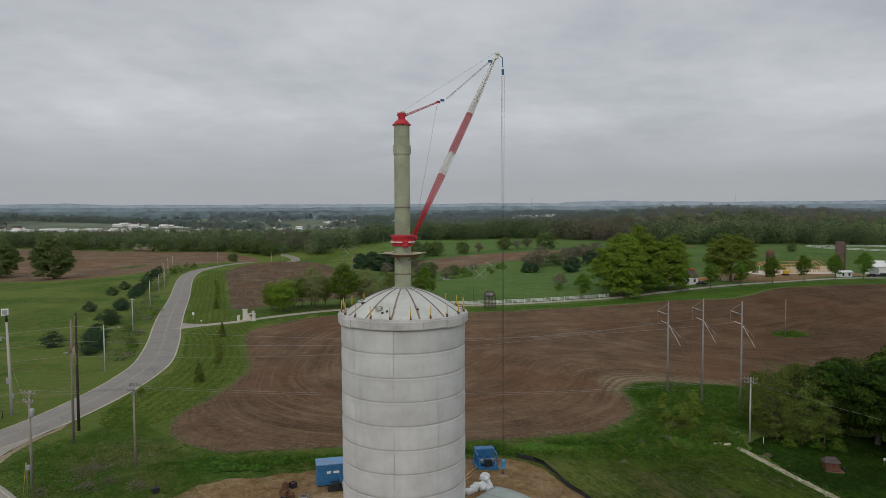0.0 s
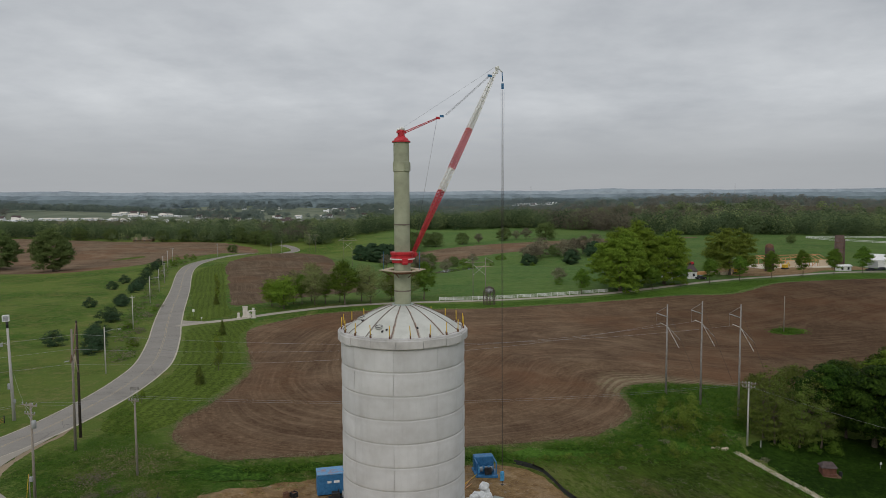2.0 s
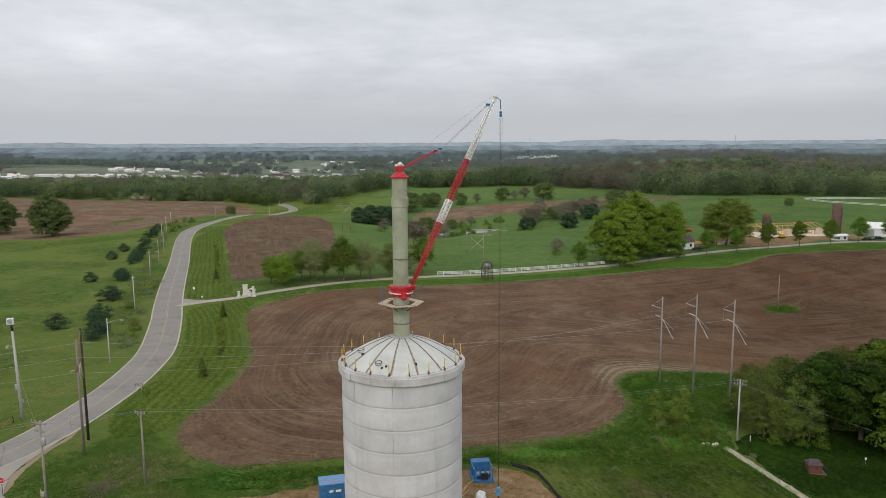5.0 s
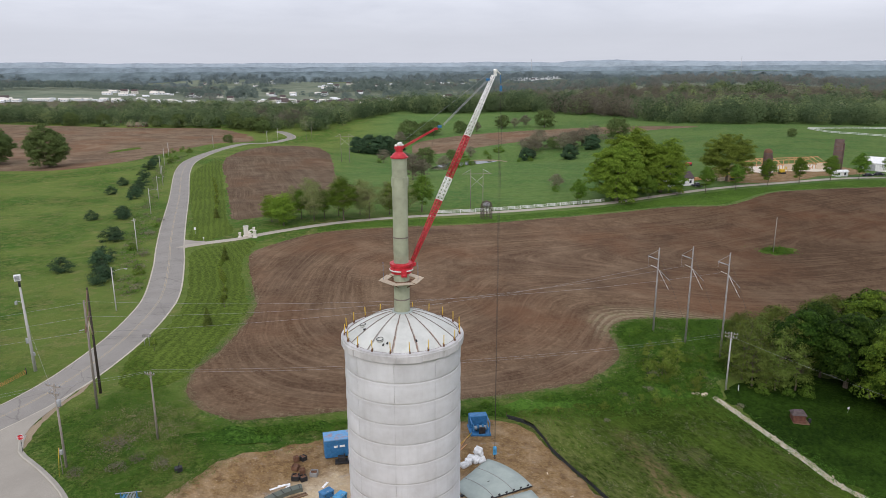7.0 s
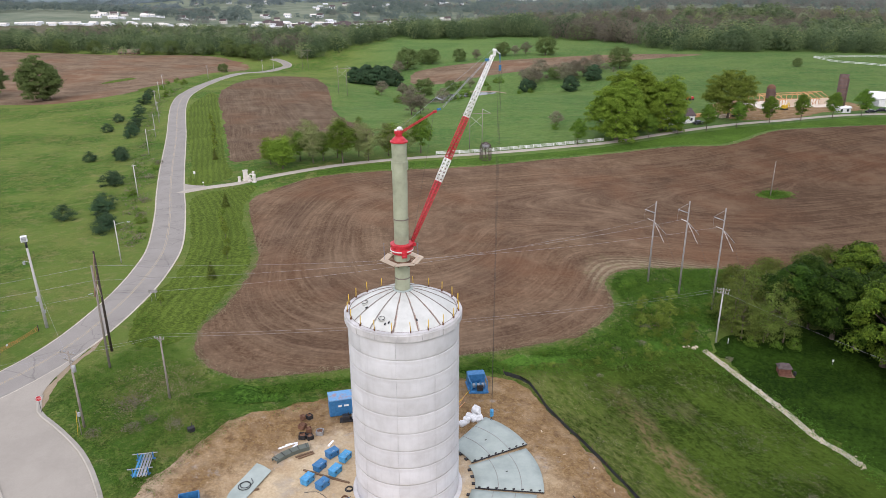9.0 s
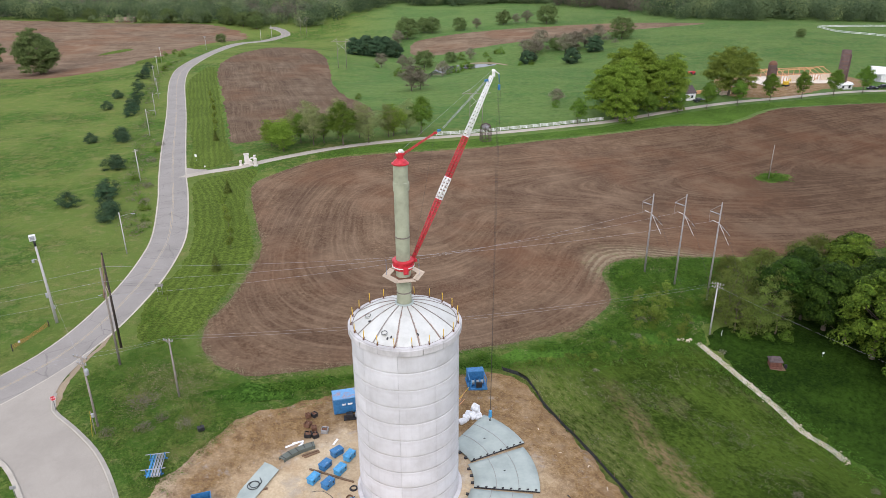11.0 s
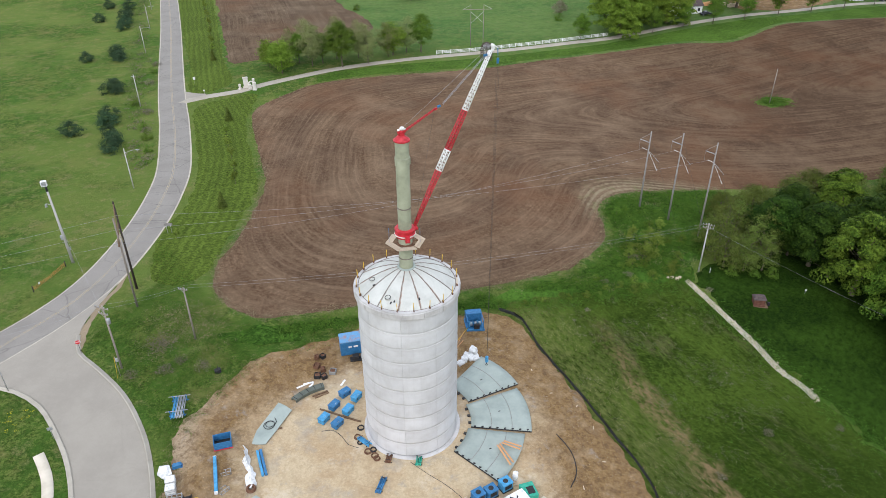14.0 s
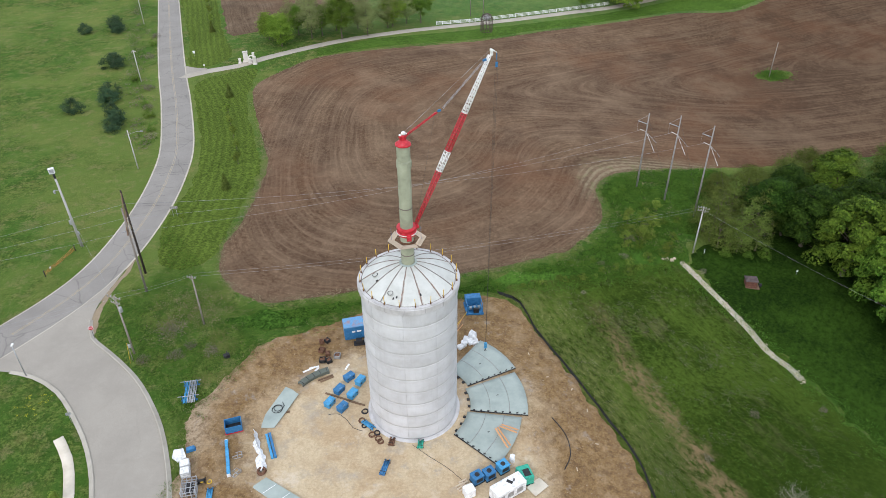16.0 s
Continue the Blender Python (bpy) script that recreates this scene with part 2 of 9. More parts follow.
def lawn_material(name, stripe_turn, dark, light, stripe=0.35, soilpatch=0.0, worn=None, blotch=1.0, bend=False):
    """Mown grass with the mower's stripes."""
    m = Mat(name, 0.9, 0.0, 0.04)
    mp = m.node("ShaderNodeMapping")
    mp.inputs["Rotation"].default_value = (0, 0, radians(stripe_turn))
    m.link(m.pos, mp.inputs[0])
    sx = m.node("ShaderNodeSeparateXYZ")
    m.link(mp.outputs[0], sx.inputs[0])
    wob = m.math("ADD", sx.outputs[0], m.math("MULTIPLY", m.noise(0.03, 2), 3.0))
    if bend:
        # the mower followed the road's curve
        past = m.math("MAXIMUM", m.math("SUBTRACT", sx.outputs[1], 118.0), 0.0)
        wob = m.math("ADD", wob, m.math("MULTIPLY", m.math("MULTIPLY", past, past), 0.0034))
    band = m.math("ADD", m.math("MULTIPLY", m.math("SINE", m.math("MULTIPLY", wob, 3.6)), 0.5), 0.5)
    lay = m.node("ShaderNodeCombineXYZ")
    m.link(wob, lay.inputs[0])
    m.link(m.math("MULTIPLY", sx.outputs[1], 0.03), lay.inputs[1])
    f = m.noise(2.2, 6, 0.7)
    w = m.noise(0.12, 4)
    a = m.ramp(f, (0.4, tuple(c * 0.6 for c in dark)), (0.6, light))
    a = m.mix(m.ramp(m.noise(0.5, 5, 0.68), (0.44, 0.0), (0.6, 0.6 * blotch)), a, tuple(c * 0.75 for c in dark))
    a = m.mix(m.math("MULTIPLY", m.ramp(m.noise(1.0, 6, 0.7, mp.outputs[0], (0.22, 0.075, 0.2)), (0.55, 0.0), (0.66, 0.75)), soilpatch), a, (0.23, 0.175, 0.1))
    a = m.mix(m.ramp(w, (0.45, 0.0), (0.7, 0.5 * blotch)), a, tuple(c * 0.8 for c in dark))
    a = m.mix(m.ramp(m.noise(0.055, 5, 0.65), (0.46, 0.0), (0.6, 0.6 * blotch)), a, tuple(c * 1.35 for c in light))
    tuft = m.noise(5.0, 5, 0.8)
    clumpy = m.noise(1.1, 6, 0.75, mp.outputs[0], (1.25, 0.7, 1.0))
    a = m.mix(m.ramp(clumpy, (0.36, 0.65 * blotch), (0.5, 0.0)), a, tuple(c * 0.45 for c in dark))
    a = m.mix(m.ramp(clumpy, (0.54, 0.0), (0.68, 0.45 * min(1.0, 0.1 + blotch))), a, tuple(c * 1.5 for c in light))
    a = m.mix(m.ramp(tuft, (0.58, 0.0), (0.7, 0.5 * min(1.0, 0.2 + blotch))), a, tuple(min(1, c * 1.9 + 0.015) for c in light))
    a = m.mix(m.ramp(tuft, (0.32, 0.6 * min(1.0, 0.2 + blotch)), (0.43, 0.0)), a, tuple(c * 0.4 for c in dark))
    if stripe:
        swath = m.noise(0.8, 5, 0.7, lay.outputs[0])
        both = m.math("ADD", m.math("MULTIPLY", band, 0.35), m.math("MULTIPLY", swath, 0.65))
        a = m.mix(1.0, a, m.ramp(both, (0.3, 1 - stripe), (0.72, 1 + stripe)), "MULTIPLY")
    if worn is not None:
        # thin dry grass beside the silt fence, and a bare streak along it
        u = m.math("ADD", m.math("SUBTRACT", sx.outputs[0], worn), m.math("MULTIPLY", m.math("SUBTRACT", m.noise(0.2, 5, 0.65), 0.5), 9.0))
        grain = m.noise(1.0, 6, 0.75, mp.outputs[0], (1.3, 0.6, 1.0))
        a = m.mix(m.math("MULTIPLY", m.ramp(m.math("DIVIDE", u, 20.0), (0.12, 1.0), (0.55, 0.0)), m.ramp(grain, (0.4, 0.0), (0.62, 0.8))), a, (0.14, 0.155, 0.046))
        # darker grass towards the slope's south-east end
        a = m.mix(m.ramp(m.math("DIVIDE", m.math("ADD", sx.outputs[1], m.math("MULTIPLY", m.noise(0.1, 4), 12.0)), 100.0), (0.42, 0.6), (0.66, 0.0)), a, tuple(c * 0.85 for c in dark))
        off = m.math("ABSOLUTE", m.math("SUBTRACT", u, m.math("ADD", m.math("MULTIPLY", m.math("SUBTRACT", sx.outputs[1], 55.0), 0.14), 8.3)))
        bare = m.math("MULTIPLY", m.ramp(m.math("DIVIDE", off, 10.0), (0.06, 1.0), (0.28, 0.0)), m.ramp(m.math("DIVIDE", sx.outputs[1], 100.0), (0.62, 1.0), (0.84, 0.0)))
        a = m.mix(m.math("MULTIPLY", bare, m.math("MULTIPLY", m.ramp(grain, (0.4, 0.0), (0.56, 0.85)), m.ramp(m.noise(0.22, 5, 0.65), (0.36, 0.35), (0.5, 1.0)))), a, (0.225, 0.15, 0.082))
    m.color(a).bump(m.math("ADD", f, tuft), 0.7, 0.15)
    return m.m


def soil_material(name, field="plain", ax=0.95, ay=0.3, pale=1.0):
    """Tilled soil with rows, broad passes of the machine and pale dry streaks. The large field's rows follow its sides."""
    m = Mat(name, 0.95, 0.0, 0.03)
    s = m.node("ShaderNodeSeparateXYZ")
    m.link(m.pos, s.inputs[0])
    wob = m.math("MULTIPLY", m.math("SUBTRACT", m.noise(0.02, 2), 0.5), 6.0)
    if field == "large":
        k = 14.0
        left = m.math("ADD", m.math("ADD", s.outputs[0], 46.0), m.math("MULTIPLY", m.math("SUBTRACT", s.outputs[1], 150.0), 0.1))
        top = m.math("MULTIPLY", m.math("SUBTRACT", m.math("ADD", m.math("MULTIPLY", s.outputs[0], 0.4), 226.0), s.outputs[1]), 0.93)
        el = m.math("EXPONENT", m.math("DIVIDE", left, -k))
        et = m.math("EXPONENT", m.math("DIVIDE", top, -k))
        low = m.math("MULTIPLY", m.math("SUBTRACT", s.outputs[1], m.math("ADD", m.math("MULTIPLY", s.outputs[0], 0.36), 101.0)), 0.94)
        wx = m.math("EXPONENT", m.math("DIVIDE", m.math("SUBTRACT", 37.0, s.outputs[0]), 7.0))
        wy = m.math("EXPONENT", m.math("DIVIDE", m.math("SUBTRACT", s.outputs[1], 144.0), 7.0))
        belt = m.math("MULTIPLY", m.math("LOGARITHM", m.math("ADD", wx, wy), math.e), 7.0)
        ew = m.math("EXPONENT", m.math("DIVIDE", belt, -k))
        eb = m.math("EXPONENT", m.math("DIVIDE", low, -k))
        u = m.math("MULTIPLY", m.math("LOGARITHM", m.math("ADD", m.math("ADD", el, et), m.math("ADD", ew, eb)), math.e), -k)
    else:
        u = m.math("ADD", m.math("MULTIPLY", s.outputs[0], ax), m.math("MULTIPLY", s.outputs[1], ay))
    u = m.math("ADD", u, wob)
    uv = m.node("ShaderNodeCombineXYZ")
    m.link(u, uv.inputs[0])
    warp = m.math("ADD", u, m.math("MULTIPLY", m.noise(0.25, 3), 0.45))
    uw = m.node("ShaderNodeCombineXYZ")
    m.link(warp, uw.inputs[0])
    m.link(m.math("MULTIPLY", s.outputs[0], 0.03), uw.inputs[1])
    m.link(m.math("MULTIPLY", s.outputs[1], 0.03), uw.inputs[2])
    for axis in (0, 1):
        m.link(m.math("MULTIPLY", s.outputs[axis], 0.05), uv.inputs[axis + 1])
    streak = m.noise(0.33, 6, 0.62, uw.outputs[0])
    fineline = m.noise(1.7, 3, 0.6, uw.outputs[0])
    wide = m.noise(0.11, 3, 0.5, uv.outputs[0])
    row = m.math("ADD", m.math("MULTIPLY", m.math("SINE", m.math("MULTIPLY", warp, 8.2)), 0.5), 0.5)
    straw = m.noise(5.0, 4, 0.8)
    clod = m.noise(1.3, 7, 0.75)
    patch = m.noise(0.028, 5, 0.62)
    brk = m.noise(0.22, 5, 0.65)
    a = m.ramp(clod, (0.31, (0.0538, 0.032, 0.0191)), (0.5, (0.108, 0.069, 0.0442)), (0.69, (0.182, 0.127, 0.0854)))
    a = m.mix(m.ramp(wide, (0.42, 0.0), (0.6, 0.45)), a, (0.0817, 0.055, 0.0402))
    dry = m.math("MULTIPLY", m.ramp(streak, (0.42, 0.0), (0.7, 0.5)), m.math("MULTIPLY", m.ramp(patch, (0.36, 0.15), (0.6, 1.0)), m.ramp(brk, (0.3, 0.25), (0.66, 1.0))))
    a = m.mix(dry, a, (0.273, 0.203, 0.136))
    a = m.mix(m.math("MULTIPLY", m.math("MULTIPLY", row, m.ramp(brk, (0.42, 0.1), (0.6, 1.0))), 0.12), a, (0.24, 0.17, 0.109))
    a = m.mix(m.ramp(fineline, (0.5, 0.0), (0.65, 0.27)), a, (0.27, 0.195, 0.135))
    a = m.mix(m.ramp(fineline, (0.35, 0.3), (0.47, 0.0)), a, (0.062, 0.038, 0.024))
    a = m.mix(m.ramp(straw, (0.57, 0.0), (0.67, 0.5)), a, (0.317, 0.26, 0.18))
    a = m.mix(m.ramp(m.noise(0.02, 4, 0.6), (0.48, 0.0), (0.64, 0.65)), a, (0.15, 0.08, 0.047))
    a = m.mix(m.ramp(m.noise(0.07, 6, 0.68), (0.48, 0.0), (0.66, 0.45)), a, (0.235, 0.172, 0.118))
    a = m.mix(m.ramp(m.noise(0.09, 5, 0.65), (0.34, 0.4), (0.46, 0.0)), a, (0.066, 0.042, 0.029))
    a = m.mix(1.0, a, (0.92 * pale, 0.94 * pale, 0.92 * pale), "MULTIPLY")
    if field == "large":
        # shade is put into the soil colour: brighter west, dimmer east
        eastshade = m.math("ADD", m.math("DIVIDE", s.outputs[0], 200.0), m.math("MULTIPLY", m.math("SUBTRACT", m.noise(0.015, 4, 0.6), 0.5), 0.35))
        a = m.mix(m.ramp(eastshade, (0.2, 0.0), (0.6, 1.0)), m.mix(1.0, a, (1.12, 1.04, 1.0), "MULTIPLY"), m.mix(1.0, a, (0.8, 0.72, 0.67), "MULTIPLY"))
        # pale stubble rows beside the weeds at the field's tip
        def fade(v, lo, hi):
            r = m.node("ShaderNodeMapRange")
            r.interpolation_type = "SMOOTHSTEP"
            r.inputs[1].default_value, r.inputs[2].default_value = lo, hi
            m.link(v, r.inputs[0])
            return r.outputs[0]
        zone = m.math("ADD", belt, m.math("MULTIPLY", m.math("SUBTRACT", m.noise(0.12, 4, 0.6), 0.5), 8.0))
        zone = m.math("MULTIPLY", fade(zone, 11.0, 5.0), m.math("MULTIPLY", fade(s.outputs[1], 128.0, 140.0), fade(s.outputs[0], 26.0, 33.0)))
        zone = m.math("MULTIPLY", zone, fade(s.outputs[0], 78.0, 66.0))
        broad = m.math("ADD", m.math("MULTIPLY", m.math("SINE", m.math("MULTIPLY", warp, 5.2)), 0.5), 0.5)
        a = m.mix(m.math("MULTIPLY", zone, m.math("MULTIPLY", m.ramp(broad, (0.3, 0.15), (0.8, 0.6)), m.ramp(clod, (0.36, 0.3), (0.56, 1.0)))), a, (0.33, 0.28, 0.18))
        a = m.mix(m.math("MULTIPLY", zone, m.ramp(m.noise(0.35, 4, 0.6), (0.54, 0.0), (0.68, 0.4))), a, (0.13, 0.17, 0.055))
    m.color(a).bump(m.math("ADD", clod, m.math("MULTIPLY", row, 0.3)), 0.7, 0.12)
    return m.m


def asphalt_material(name, base, pale, cracks=0.5):
    m = Mat(name, 0.88, 0.0, 0.25)
    grit = m.noise(14, 4, 0.7)
    wear = m.noise(0.18, 5, 0.6)
    a = m.ramp(grit, (0.3, tuple(c * 0.86 for c in base)), (0.7, pale))
    a = m.mix(m.ramp(wear, (0.4, 0.0), (0.65, 0.5)), a, tuple(c * 0.8 for c in base))
    a = m.mix(m.ramp(m.noise(1.3, 5, 0.7), (0.52, 0.0), (0.68, 0.18)), a, tuple(c * 1.25 for c in base))
    vor = m.node("ShaderNodeTexVoronoi", Scale=0.11)
    vor.feature = "DISTANCE_TO_EDGE"
    nz = m.node("ShaderNodeVectorMath")
    nz.operation = "ADD"
    sc = m.node("ShaderNodeTexNoise", Scale=0.6, Detail=4.0)
    m.link(m.pos, sc.inputs["Vector"])
    m.link(m.pos, nz.inputs[0])
    m.link(sc.outputs["Color"], nz.inputs[1])
    m.link(nz.outputs[0], vor.inputs["Vector"])
    crack = m.ramp(vor.outputs["Distance"], (0.004, 1.0), (0.011, 0.0))
    a = m.mix(m.math("MULTIPLY", crack, cracks), a, tuple(c * 0.35 for c in base))
    m.color(a).bump(grit, 0.25, 0.01)
    return m.m


def dirt_material():
    m = Mat("building_site_dirt", 0.95, 0.0, 0.1)
    s = m.node("ShaderNodeSeparateXYZ")
    m.link(m.pos, s.inputs[0])
    dx = m.math("SUBTRACT", s.outputs[0], -9.0)
    dy = m.math("SUBTRACT", s.outputs[1], 65.0)
    d = m.math("SQRT", m.math("ADD", m.math("MULTIPLY", dx, dx), m.math("MULTIPLY", dy, dy)))
    d = m.math("ADD", d, m.math("MULTIPLY", m.math("SUBTRACT", m.noise(0.13, 6, 0.7), 0.5), 14.0))
    east = m.node("ShaderNodeMapRange")
    east.inputs[1].default_value, east.inputs[2].default_value, east.inputs[4].default_value = 0.0, 12.0, 5.5
    m.link(s.outputs[0], east.inputs[0])
    d = m.math("SUBTRACT", d, east.outputs[0])
    grit = m.noise(2.6, 6, 0.78)
    blot = m.noise(0.28, 5, 0.65)
    ring = m.node("ShaderNodeCombineXYZ")
    m.link(m.math("MULTIPLY", d, 0.35), ring.inputs[0])
    for axis in (0, 1):
        m.link(m.math("MULTIPLY", s.outputs[axis], 0.1), ring.inputs[axis + 1])
    track = m.noise(2.2, 5, 0.7, ring.outputs[0])
    pale = m.ramp(grit, (0.28, (0.42, 0.322, 0.2)), (0.68, (0.62, 0.5, 0.335)))
    brown = m.ramp(grit, (0.28, (0.105, 0.062, 0.026)), (0.68, (0.315, 0.2, 0.092)))
    r = m.node("ShaderNodeMapRange")
    r.inputs[1].default_value, r.inputs[2].default_value = 14.5, 20.5
    m.link(d, r.inputs[0])
    drift = m.noise(0.085, 6, 0.68)
    pale = m.mix(m.ramp(drift, (0.44, 0.0), (0.58, 0.75)), pale, m.ramp(grit, (0.28, (0.32, 0.215, 0.115)), (0.68, (0.5, 0.36, 0.215))))
    pale = m.mix(m.ramp(m.noise(0.19, 6, 0.7), (0.54, 0.0), (0.66, 0.55)), pale, (0.34, 0.305, 0.26))
    pale = m.mix(m.ramp(m.noise(0.16, 5, 0.7), (0.34, 0.6), (0.45, 0.0)), pale, (0.66, 0.575, 0.45))
    a = m.mix(r.outputs[0], pale, brown)
    tan = m.ramp(grit, (0.28, (0.25, 0.18, 0.11)), (0.68, (0.42, 0.325, 0.22)))
    o = m.node("ShaderNodeMapRange")
    o.inputs[1].default_value, o.inputs[2].default_value = 31.0, 35.0
    m.link(m.math("SUBTRACT", m.math("MULTIPLY", m.noise(0.3, 6, 0.7), 9.0), m.math("ADD", s.outputs[0], 4.5)), o.inputs[0])
    a = m.mix(o.outputs[0], a, tan)
    scuff = m.noise(0.75, 6, 0.75)
    a = m.mix(m.math("MULTIPLY", r.outputs[0], m.ramp(scuff, (0.39, 0.65), (0.5, 0.0))), a, (0.105, 0.06, 0.03))
    a = m.mix(m.math("MULTIPLY", r.outputs[0], m.ramp(scuff, (0.54, 0.0), (0.68, 0.5))), a, (0.38, 0.27, 0.16))
    a = m.mix(m.ramp(blot, (0.5, 0.0), (0.66, 0.35)), a, (0.44, 0.33, 0.21))
    a = m.mix(m.ramp(m.noise(0.35, 5, 0.7), (0.59, 0.0), (0.69, 0.5)), a, (0.3, 0.29, 0.28))
    a = m.mix(m.math("MULTIPLY", m.math("ADD", m.math("MULTIPLY", r.outputs[0], 0.8), 0.2), m.ramp(track, (0.5, 0.0), (0.62, 0.65))), a, (0.2, 0.128, 0.07))
    a = m.mix(m.ramp(m.noise(3.5, 4, 0.8), (0.6, 0.0), (0.72, 0.5)), a, (0.62, 0.54, 0.43))
    m.color(a).bump(m.math("ADD", grit, blot), 0.7, 0.12)
    return m.m


def concrete_material(name, a, b, c, local=False, streaks=True, lifts=0.0):
    m = Mat(name, 0.82, 0.0, 0.3)
    vec = m.local if local else m.pos
    f = m.noise(0.45, 6, 0.6, vec)
    g = m.noise(5.0, 5, 0.7, vec)
    col = m.ramp(f, (0.3, a), (0.5, b), (0.72, c))
    if streaks:
        run = m.noise(1.1, 4, 0.65, vec, (1.6, 1.6, 0.16))
        col = m.mix(m.ramp(run, (0.52, 0.0), (0.72, 0.2)), col, tuple(v * 0.72 for v in a))
    if lifts:
        sz = m.node("ShaderNodeSeparateXYZ")
        m.link(vec, sz.inputs[0])
        zf = m.math("MODULO", m.math("ADD", sz.outputs[2], lifts * 3 - 23.14 % lifts), lifts)
        zf = m.math("ADD", zf, m.math("MULTIPLY", m.math("SUBTRACT", m.noise(0.7, 5, 0.7, vec), 0.5), 0.7))
        near = m.math("MAXIMUM", m.ramp(m.math("DIVIDE", zf, lifts), (0.76, 0.0), (1.0, 0.5)), m.ramp(m.math("DIVIDE", zf, lifts), (0.0, 0.3), (0.1, 0.0)))
        col = m.mix(near, col, tuple(v * t for v, t in zip(a, (0.82, 0.8, 0.76))))
    col = m.mix(m.ramp(g, (0.62, 0.0), (0.74, 0.22)), col, tuple(v * 0.6 for v in a))
    tint = m.node("ShaderNodeHueSaturation")
    m.link(m.math("ADD", 0.93, m.math("MULTIPLY", m.objrand(), 0.12)), tint.inputs["Value"])
    m.link(col, tint.inputs["Color"])
    m.color(tint.outputs[0]).bump(g, 0.15, 0.015)
    return m.m


def wood_material(name, a, b):
    m = Mat(name, 0.8, 0.0, 0.2)
    f = m.noise(3.0, 5, 0.6, m.local, (6, 6, 0.5))
    col = m.ramp(f, (0.3, a), (0.7, b))
    tint = m.node("ShaderNodeHueSaturation")
    m.link(m.math("ADD", 0.8, m.math("MULTIPLY", m.objrand(), 0.35)), tint.inputs["Value"])
    m.link(col, tint.inputs["Color"])
    m.color(tint.outputs[0]).bump(f, 0.3, 0.01)
    return m.m


GRASS = grass_material()
LAWN = lawn_material("mown_verge_grass", -18, (0.06, 0.098, 0.0135), (0.118, 0.168, 0.028), 0.14, blotch=0.25)
VERGE = lawn_material("curved_mown_grass", 0, (0.06, 0.098, 0.0135), (0.118, 0.168, 0.028), 0.14, blotch=0.25, bend=True)
# lush yard grass, darkened further in colour for the trees' shade
YARD_SHADED = lawn_material("shade_darkened_yard_grass", 30, (0.0115, 0.032, 0.0034), (0.027, 0.058, 0.0068), 0.05)
WEEDBED = lawn_material("lush_weed_bed", 15, (0.026, 0.072, 0.0095), (0.07, 0.148, 0.02), 0.0)
LEAF_WOOD = leaf_material("deep_green_wood_leaves", (0.007, 0.02, 0.003), (0.054, 0.122, 0.013), (0.2, 0.32, 0.036), 0.1)
LEAF_FIELD = leaf_material("grey_green_spring_leaves", (0.06, 0.095, 0.03), (0.13, 0.185, 0.06), (0.21, 0.27, 0.095), 0.42)
LEAF_HAZEL = leaf_material("sparse_olive_leaves", (0.042, 0.068, 0.012), (0.1, 0.142, 0.027), (0.21, 0.265, 0.058), 0.25)
LEAF_AIRY = leaf_material("thin_yellow_green_leaves", (0.07, 0.108, 0.016), (0.165, 0.228, 0.038), (0.27, 0.34, 0.068), 0.42)
PLAINLAWN = lawn_material("plain_roadside_grass", -18, (0.042, 0.095, 0.0125), (0.088, 0.158, 0.024), 0.0, blotch=0.45)
SITEGRASS = lawn_material("rough_seeded_grass", -23, (0.0255, 0.05, 0.0055), (0.064, 0.1, 0.014), 0.06, 0.3, 50.8, 0.9)
SOIL = soil_material("tilled_brown_soil", "large")
SOIL_B = soil_material("tilled_soil_of_far_field", "plain", 0.95, 0.3)
SOIL_C = soil_material("pale_tilled_soil", "plain", 0.1, 1.0, 1.38)
ASPHALT = asphalt_material("worn_grey_asphalt", (0.25, 0.23, 0.206), (0.33, 0.306, 0.274), 0.34)
STREET = asphalt_material("pale_street_concrete", (0.328, 0.296, 0.253), (0.384, 0.35, 0.295), 0.05)
KERB = concrete_material("kerb_concrete", (0.33, 0.3, 0.25), (0.39, 0.358, 0.302), (0.44, 0.405, 0.342), streaks=False)
GRAVEL = asphalt_material("pale_gravel", (0.36, 0.32, 0.265), (0.47, 0.425, 0.355), 0.0)
TAR = painted("black_crack_sealant", (0.05, 0.048, 0.047), 0.7, 0.0, 0.1)
CRUSHED = asphalt_material("pale_crushed_stone", (0.4, 0.355, 0.28), (0.66, 0.6, 0.5), 0.0)
BARE = asphalt_material("bare_tan_soil", (0.24, 0.18, 0.11), (0.36, 0.29, 0.2), 0.0)
DIRT = dirt_material()
CONCRETE = concrete_material("cast_tower_concrete", (0.52, 0.513, 0.512), (0.588, 0.586, 0.59), (0.647, 0.646, 0.653), lifts=2.285)
JOINT = concrete_material("dark_concrete_joint", (0.43, 0.425, 0.42), (0.5, 0.495, 0.49), (0.55, 0.545, 0.54))
RIM = concrete_material("grey_ring_beam_concrete", (0.403, 0.389, 0.382), (0.541, 0.525, 0.514), (0.636, 0.619, 0.615))
PRIMER = concrete_material("grey_green_primed_steel", (0.28, 0.328, 0.302), (0.336, 0.385, 0.353), (0.392, 0.443, 0.409), streaks=False)
GIRDER = concrete_material("dull_green_girder_steel", (0.07, 0.0828, 0.07), (0.112, 0.126, 0.105), (0.154, 0.173, 0.147), streaks=False)
DOMEPAINT = concrete_material("pale_primed_dome_steel", (0.46, 0.465, 0.425), (0.56, 0.565, 0.525), (0.63, 0.635, 0.59), streaks=True)
SEAM = painted("brown_grey_weld_seam", (0.2, 0.165, 0.14), 0.85, 0.1, 0.4)
